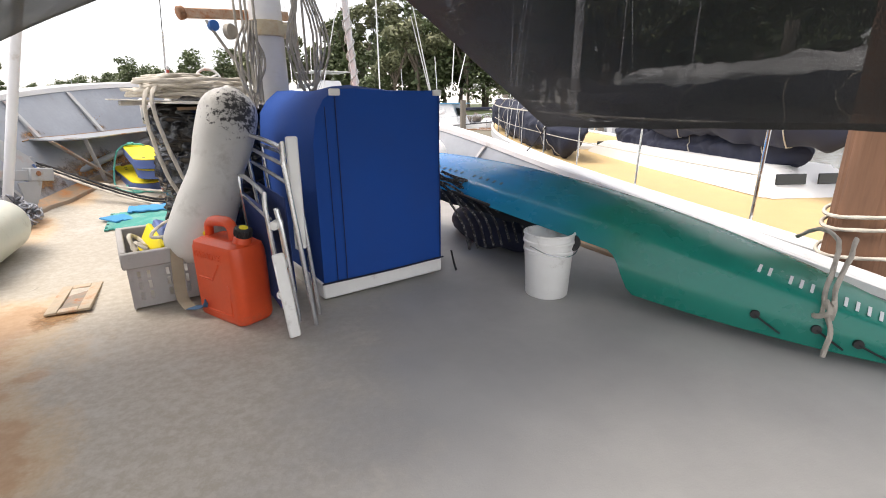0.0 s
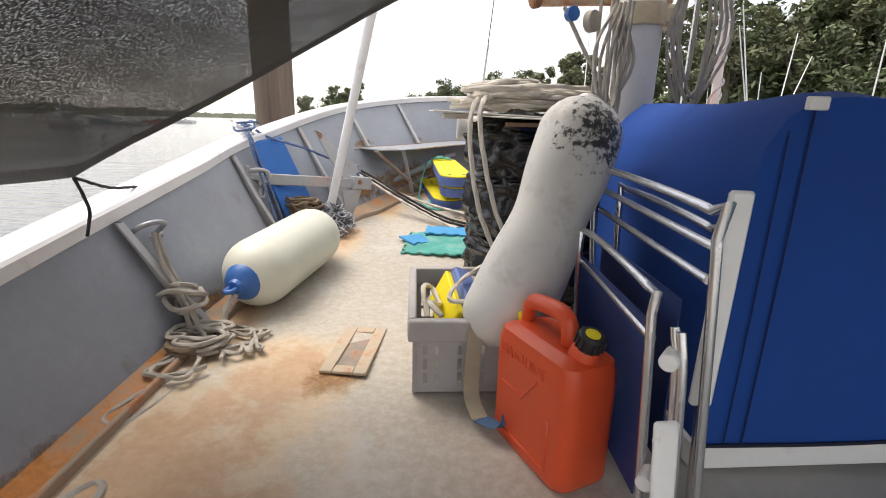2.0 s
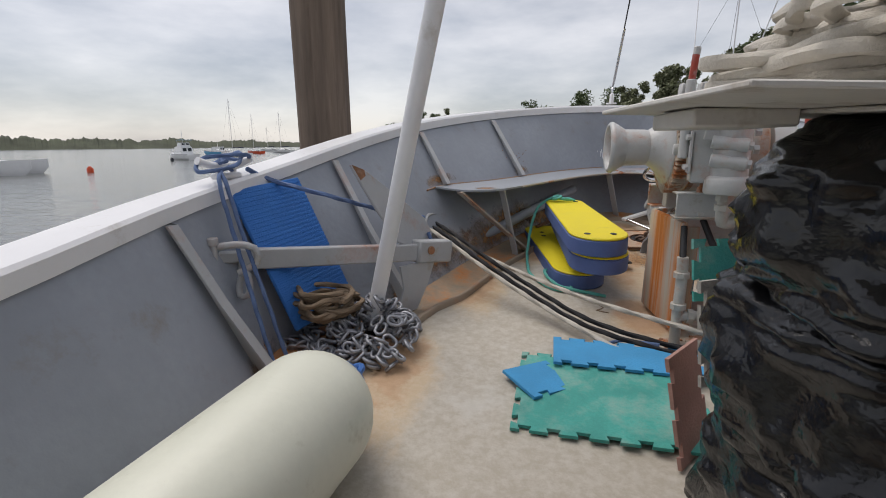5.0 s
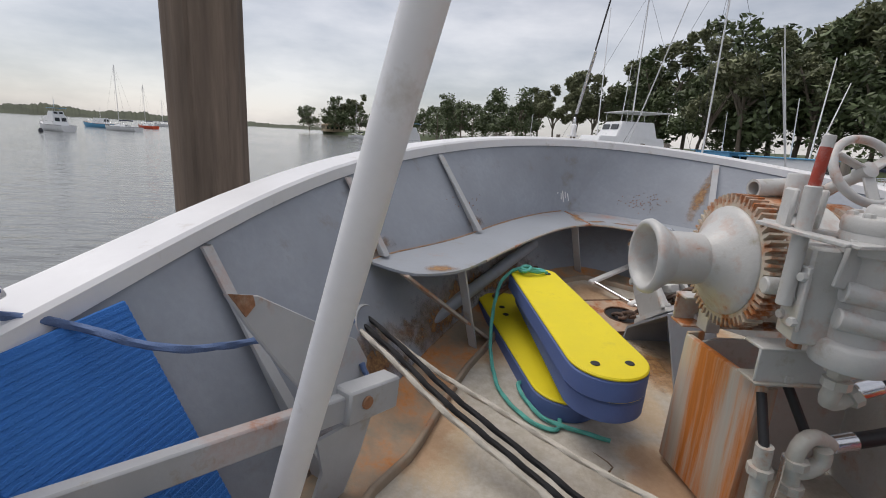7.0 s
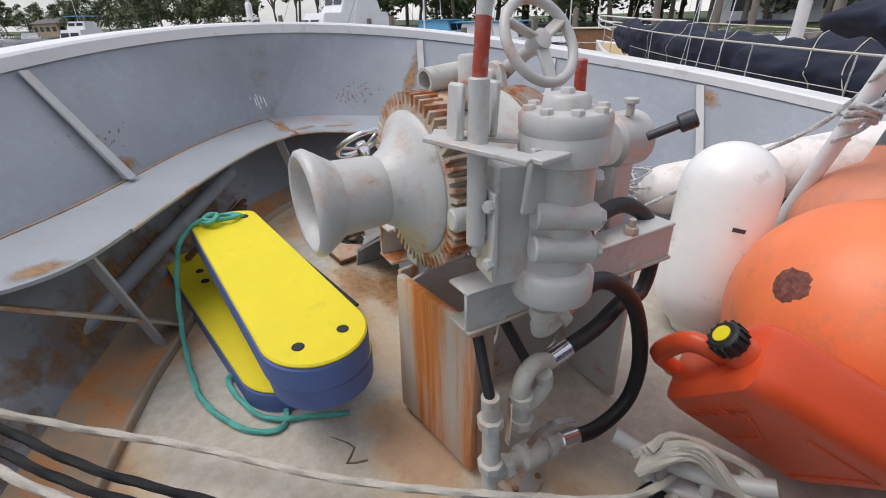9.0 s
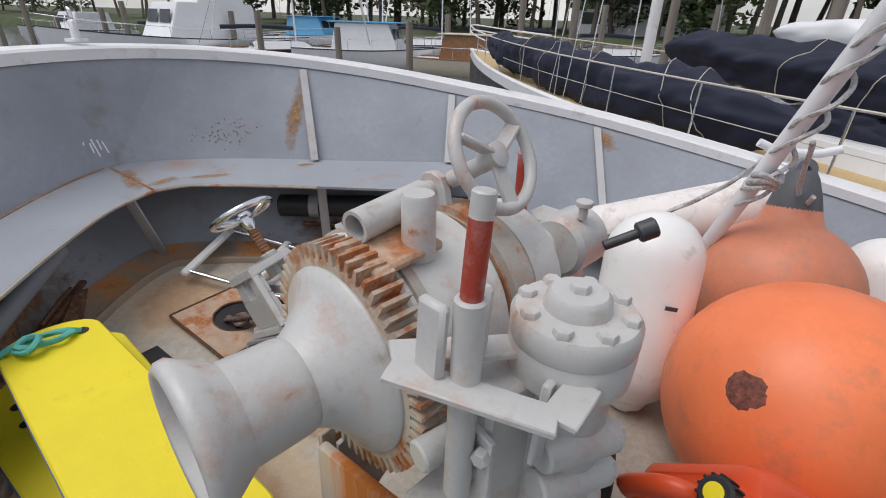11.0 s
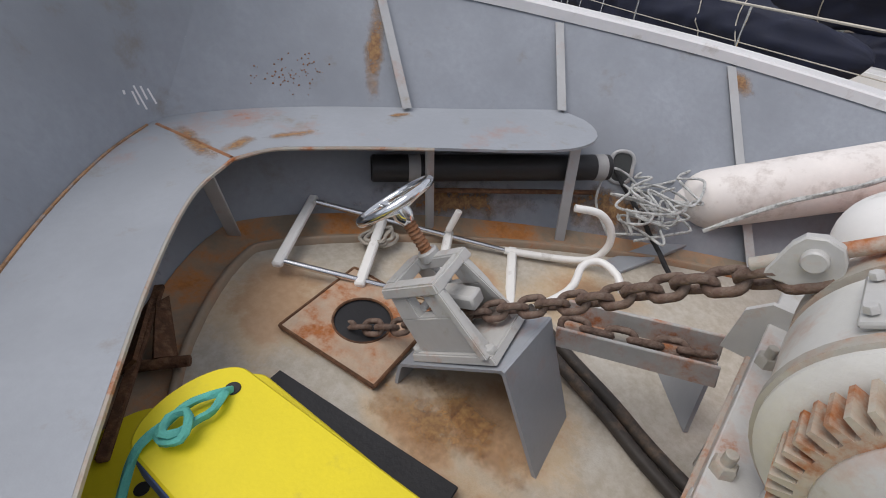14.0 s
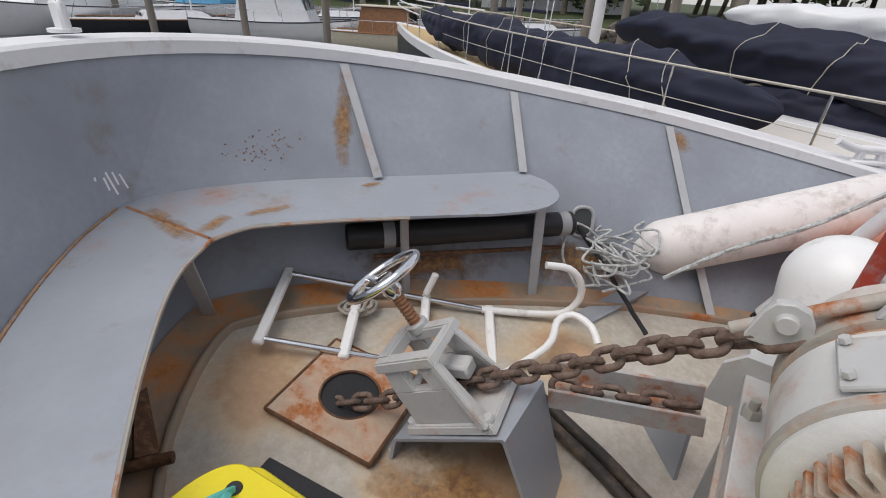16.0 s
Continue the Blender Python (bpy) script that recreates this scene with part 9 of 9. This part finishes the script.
sailboat(64.0, 40, 230, 10, "small white sailing boat near the rocks", mast_h=12)
motorboat(-38.5, 105, 60, 10, "white flybridge cruiser with blue canopy at anchor", fly=True, eye=(-1.3, 3.3))
motorboat(-35.2, 150, 80, 9, "small white cruiser at anchor", BLUEBOAT, GELCOAT, None, False, eye=(-1.3, 3.3))
sailboat(-33.4, 125, 70, 10, "white sailing boat at anchor with a bare mast", mast_h=12.5, eye=(-1.3, 3.3))
sailboat(-31.3, 165, 60, 9, "red hulled sailing boat at anchor", REDCAN, 11.5, eye=(-1.3, 3.3))
sailboat(-29.8, 230, 80, 9, "small sailing boat at anchor far off", mast_h=10, eye=(-1.3, 3.3))
sailboat(-28.4, 175, 70, 10, "grey hulled sailing boat at anchor", GELCOAT, 13, eye=(-1.3, 3.3))
sailboat(-10.2, 190, 60, 9, "white sailing boat moored off the point", mast_h=12)
motorboat(-8.6, 170, 90, 10, "white house boat moored off the point")
cat = thing("catamaran", *polar(-55.0, 62, (-1.3, 3.3)), SEA, -60, "white catamaran at anchor", "boat", "moored boats")
for sx in (-1.9, 1.9):
    part("hull", moved(loft(hull_sections(11, 1.5, 1.25, sheer=0.12)), pose(sx, 0, 0)), GELCOAT, cat, "white slim hull")
part("bridge_deck", box(4.6, 6.2, 0.5, pose(0, -1.0, 0.85), 0.1, 2), GELCOAT, cat)
cabin(cat, 3.4, 4.4, 0.8, -0.8, 1.3, GELCOAT, 4, None, 0.75)
part("mast", rod((0, 0.8, 1.8), (0, 0.8, 15.0), 0.09, 10), WHITE, cat)
rnd = random.Random(9)
for az, d in ((-0.5, 62), (2.0, 58), (4.0, 55), (6.0, 52), (8.0, 50), (11.5, 46), (13.2, 44), (18.0, 40), (22.5, 38), (25.0, 33), (33.0, 31), (40.8, 27), (45.0, 34), (53.0, 30), (58.5, 27), (61.5, 32), (68.0, 24), (72.0, 27), (76.0, 22), (81.0, 18), (85.0, 22)):
    x, y = polar(az, d)
    timber_pile(x, y, 0.19, SEA + rnd.uniform(2.3, 3.6) + (1.4 if az > 50 else 0), "weathered grey brown mooring pile at the berths", az, mat("grey_pile_timber", (0.24, 0.21, 0.175), 0.85, vary=0.3, scale=4, grain=20, bump=0.5, streak=0.1))

# ---- the bank, rocks and trees ----
SHORE = ((-14, 260), (-9, 215), (-4, 150), (2, 112), (10, 86), (20, 68), (32, 58), (45, 52), (60, 46), (75, 44), (95, 46), (120, 60))


def shore_at(az):
    return float(np.interp(az, [s[0] for s in SHORE], [s[1] for s in SHORE]))


def bank(u, v):
    az = -14 + 134 * u
    d = shore_at(az) + (0, 2.0, 5.0, 30.0, 120.0, 420.0)[int(round(v * 5))]
    h = (-0.4, 0.6, 1.5, 1.9, 2.4, 3.0)[int(round(v * 5))]
    x, y = polar(az, d)
    return Vector((x, y, SEA + h + 0.12 * noise.noise(Vector((x * 0.3, y * 0.3, 0)))))


solo("ground", grid(bank, 120, 5), GRASS, "low grassy bank behind the berths", "ground", 2, kind="structure")
rnd = random.Random(17)


def rock_bm(r, seed):
    bm = bmesh.new()
    bmesh.ops.create_icosphere(bm, subdivisions=2, radius=r)
    for v in bm.verts:
        v.co *= 1 + 0.35 * noise.noise(v.co * (1.4 / r) + Vector((seed, 0, 0)))
    return bm


ROCKS = [to_mesh(rock_bm(0.55, 3.0 * i), ROCK, 0) for i in range(5)]
rip = thing("rock_revetment", *polar(60, 46), SEA, 0, "dark stone revetment along the bank", "rocks")
inv = rip.matrix_basis.inverted()
for i in range(290):
    az = rnd.uniform(34, 100)
    x, y = polar(az, shore_at(az) + rnd.uniform(-0.6, 3.2))
    k = (x, y, SEA + rnd.uniform(0.0, 1.0))
    ob = new("rock", ROCKS[i % 5])
    ob.parent = rip
    s = rnd.uniform(0.5, 1.3)
    ob.matrix_basis = inv @ pose(*k, rnd.uniform(0, 360), rnd.uniform(0, 360), rnd.uniform(0, 360)) @ Matrix.Diagonal((s, s, s * 0.8, 1))


def leaf_cloud(centres, count, size, seed, flat=0.8):
    """Many small bent leaf sprays scattered through clumps."""
    rr = random.Random(seed)
    verts, faces = [], []
    for _ in range(count):
        c, r = centres[rr.randrange(len(centres))]
        q = Vector((rr.gauss(0, 1), rr.gauss(0, 1), rr.gauss(0, 1)))
        q = q.normalized() * (r * rr.random() ** 0.45)
        q.z *= flat
        p = c + q
        a = Vector((rr.gauss(0, 1), rr.gauss(0, 1), rr.gauss(0, 0.7))).normalized()
        b = a.orthogonal().normalized()
        b = (Matrix.Rotation(rr.uniform(0, 6.28), 3, a) @ b)
        s = size * rr.uniform(0.6, 1.4)
        n = len(verts)
        verts += [p - a * s, p + b * s * 0.38, p + a * s, p - b * s * 0.38 + Vector((0, 0, -0.1 * s))]
        faces.append((n, n + 1, n + 2, n + 3))
    me = bpy.data.meshes.new("leaves")
    me.from_pydata([tuple(v) for v in verts], [], faces)
    return me


def tree(nm, H, spread, seed, leaf, label, gum=True):
    rr = random.Random(seed)
    t = thing(nm, 0, 0, 0, 0, label, "tree", "trees on the bank")
    th = H * (0.50 if gum else 0.30)
    lean = Vector((rr.uniform(-0.06, 0.06) * H, rr.uniform(-0.06, 0.06) * H, th))
    part("trunk", tube([(0, 0, -0.5), lean * 0.5 + Vector((0.15, 0, 0)), lean], 0.028 * H * 0.5 + 0.08, 9, 1.0, taper=(1.0, 0.55)), BARK, t)
    centres = []
    k = 9 if gum else 12
    for i in range(k):
        a = 2 * math.pi * i / k + rr.uniform(-0.3, 0.3)
        rad = spread * rr.uniform(0.35, 1.0)
        tip = Vector((rad * math.cos(a), rad * math.sin(a), H * rr.uniform(0.52 if gum else 0.30, 0.95))) + Vector((lean.x, lean.y, 0))
        start = lean * rr.uniform(0.6, 1.0)
        mid = start.lerp(tip, 0.5) + Vector((0, 0, 0.06 * H))
        part("limb", tube([start, mid, tip], 0.010 * H + 0.03, 6, 1.0, taper=(1.0, 0.35)), BARK, t)
        for q in (tip, mid.lerp(tip, 0.5), tip + Vector((rr.uniform(-1, 1), rr.uniform(-1, 1), rr.uniform(-0.5, 0.8))) * spread * 0.3):
            centres.append((q, spread * rr.uniform(0.14, 0.36)))
    if not gum:
        for i in range(10):
            centres.append((Vector((rr.uniform(-0.8, 0.8) * spread, rr.uniform(-0.8, 0.8) * spread, H * rr.uniform(0.15, 0.6))), spread * 0.4))
    me = leaf_cloud(centres, 4800 if gum else 4600, 0.018 * H + 0.12, seed)
    me.materials.append(leaf)
    ob = new("crown", me)
    ob.parent = t
    return t


def palm(nm, H, seed, label):
    rr = random.Random(seed)
    t = thing(nm, 0, 0, 0, 0, label, "palm", "palms on the bank")
    part("trunk", tube([(0, 0, -0.5), (0.2, 0.1, H * 0.5), (0.1, 0.0, H)], 0.16, 9, 0.8, taper=(1.2, 0.8)), BARK, t)
    verts, faces = [], []
    for i in range(22):
        a = 2 * math.pi * i / 22 + rr.uniform(-0.15, 0.15)
        up = rr.uniform(0.1, 1.1)
        for j in range(26):
            s = j / 26
            c = Vector((0.1 + 2.6 * s * math.cos(a), 2.6 * s * math.sin(a), H + 1.3 * up * s - 2.6 * s * s))
            side = Vector((-math.sin(a), math.cos(a), 0))
            for sg in (-1, 1):
                tip = c + side * sg * 0.62 * (1 - 0.6 * s) + Vector((0.3 * math.cos(a), 0.3 * math.sin(a), -0.35))
                n = len(verts)
                verts += [c, c + Vector((0.09 * math.cos(a), 0.09 * math.sin(a), 0)), tip]
                faces.append((n, n + 1, n + 2))
    me = bpy.data.meshes.new("fronds")
    me.from_pydata([tuple(v) for v in verts], [], faces)
    me.materials.append(LEAFD)
    ob = new("fronds", me)
    ob.parent = t
    return t


rnd = random.Random(23)
kinds = [tree("tree", 15, 4.6, 101 + i, LEAF, "tall open-crowned gum tree on the bank") for i in range(4)] + [tree("tree", 10, 4.4, 201 + i, LEAFD, "dense dark green tree on the bank", False) for i in range(3)]
spots = []
for i in range(80):
    az = -3 + 110 * (i / 79) ** 0.9 + rnd.uniform(-0.8, 0.8)
    d = shore_at(az) + rnd.uniform(6, 26) * (1 + shore_at(az) / 140)
    gum = rnd.random() < (0.2 if az < 9 else 0.62)
    el = float(np.interp(az, (-3, 3, 8, 15, 22, 30, 45, 60, 90), (4.0, 4.6, 5.6, 6.6, 7.6, 10.0, 13.0, 14.0, 14.0)))
    H = d * math.tan(radians(el * rnd.uniform(0.62, 1.06))) + 3.2
    spots.append((az, d, gum, H))
for az, d, H in ((-15.5, 268, 13), (-13.6, 262, 11), (-12.4, 255, 16), (-11.6, 252, 17), (-10.6, 250, 18), (-9.8, 245, 13), (-8.2, 215, 9), (-6.6, 190, 9), (-5.4, 175, 8), (-4.4, 160, 9)):
    spots.append((az, d, az in (-13.6, -10.6), H))
first = set()
for az, d, gum, H in spots:
    i = rnd.randrange(4) if gum else 4 + rnd.randrange(3)
    base = kinds[i]
    x, y = polar(az, d)
    k = H / (15 if gum else 10)
    m = pose(x, y, SEA + 1.5, 0, 0, rnd.uniform(0, 360))
    if i not in first:
        first.add(i)
        base.matrix_basis = m @ Matrix.Diagonal((k, k, k, 1))
    else:
        ob = copy_thing(base, m)
        ob.scale = (k, k, k)
p0 = palm("palm_tree", 9.5, 7, "tall coconut palm on the bank")
x, y = polar(0.2, 128)
p0.matrix_basis = pose(x, y, SEA + 1.2)
for az, d, k in ((2.0, 122, 0.85), (-0.9, 140, 0.8), (3.4, 118, 0.7), (-5.0, 170, 0.9)):
    x, y = polar(az, d)
    ob = copy_thing(p0, pose(x, y, SEA + 1.2, 0, 0, 40 * az))
    ob.scale = (k, k, k)

# houses on the point and along the bank
def house(az, d, rz, w, l, h, label, wall_mat, roof_mat):
    x, y = polar(az, d)
    hs = thing("house", x, y, SEA + 1.4, rz, label, "house")
    part("wall", box(w, l, h, None, 0.03), wall_mat, hs)
    bm = bmesh.new()
    e = 0.6
    a = [bm.verts.new(p) for p in ((-w / 2 - e, -l / 2 - e, h), (w / 2 + e, -l / 2 - e, h), (w / 2 + e, l / 2 + e, h), (-w / 2 - e, l / 2 + e, h), (0, -l / 4, h + w * 0.22), (0, l / 4, h + w * 0.22))]
    for f in ((0, 1, 4), (1, 2, 5, 4), (2, 3, 5), (3, 0, 4, 5), (3, 2, 1, 0)):
        bm.faces.new([a[i] for i in f])
    part("roof", bm, roof_mat, hs, "hipped roof", 0)
    for i in range(4):
        part("window", box(0.06, l * 0.14, h * 0.35, pose(-w / 2 - 0.02, -l * 0.36 + l * 0.24 * i, h * 0.4), 0), GLASSD, hs, "dark window")
        part("window", box(w * 0.14, 0.06, h * 0.35, pose(-w * 0.36 + w * 0.24 * i, -l / 2 - 0.02, h * 0.4), 0), GLASSD, hs, "dark window")


TAN = mat("tan_render", (0.42, 0.33, 0.22), 0.8, vary=0.08)
house(-13.0, 262, 20, 9, 20, 3.4, "low tan waterside building on the point", TAN, mat("tan_roof", (0.36, 0.27, 0.18), 0.8, vary=0.1))
house(-6.0, 176, 30, 8, 14, 3.2, "small house among trees on the bank", TAN, mat("dark_roof", (0.10, 0.10, 0.105), 0.7, vary=0.1))
house(66.0, 66, 20, 10, 16, 3.4, "low white building behind the grass", GELCOAT, mat("grey_roof", (0.25, 0.26, 0.27), 0.6, vary=0.1))

# the low wooded shore across the water
def far_wood(u, v):
    az = -100 + 86 * u
    x, y = polar(az, 760 + 30 * math.sin(u * 9) + 60 * v)
    hgt = float(np.interp(az, (-100, -55, -45, -34, -26, -16, -14), (20, 21, 17, 14, 10, 7, 5)))
    top = hgt * (0.75 + 0.32 * noise.noise(Vector((u * 26, 1, 0))) + 0.22 * noise.noise(Vector((u * 120, 3, 0))) + 0.16 * noise.noise(Vector((u * 420, 5, 0))))
    return Vector((x, y, SEA + top * min(1.0, v * 2.2) - (0.4 if v == 0 else 0)))


WOOD = mat("far_woodland", (0.085, 0.095, 0.062), 0.9, vary=0.35, scale=0.05, grain=0.5, bump=0.0)
solo("backdrop", grid(far_wood, 900, 5), WOOD, "low wooded shore far across the water", "shore", 0, kind="structure")
for az, d in ((-46.6, 60), (-39.5, 95), (-23.5, 260)):
    x, y = polar(az, d, (-1.3, 3.3))
    solo("marker_buoy", lathe([(0, -0.2), (0.3, 0.0), (0.3, 0.35), (0.1, 0.6), (0, 0.62)], 14, Matrix.Translation((x, y, SEA))), REDCAN if az < -45 else HULLNAVY, "small mooring buoy floating on the water", "buoy")
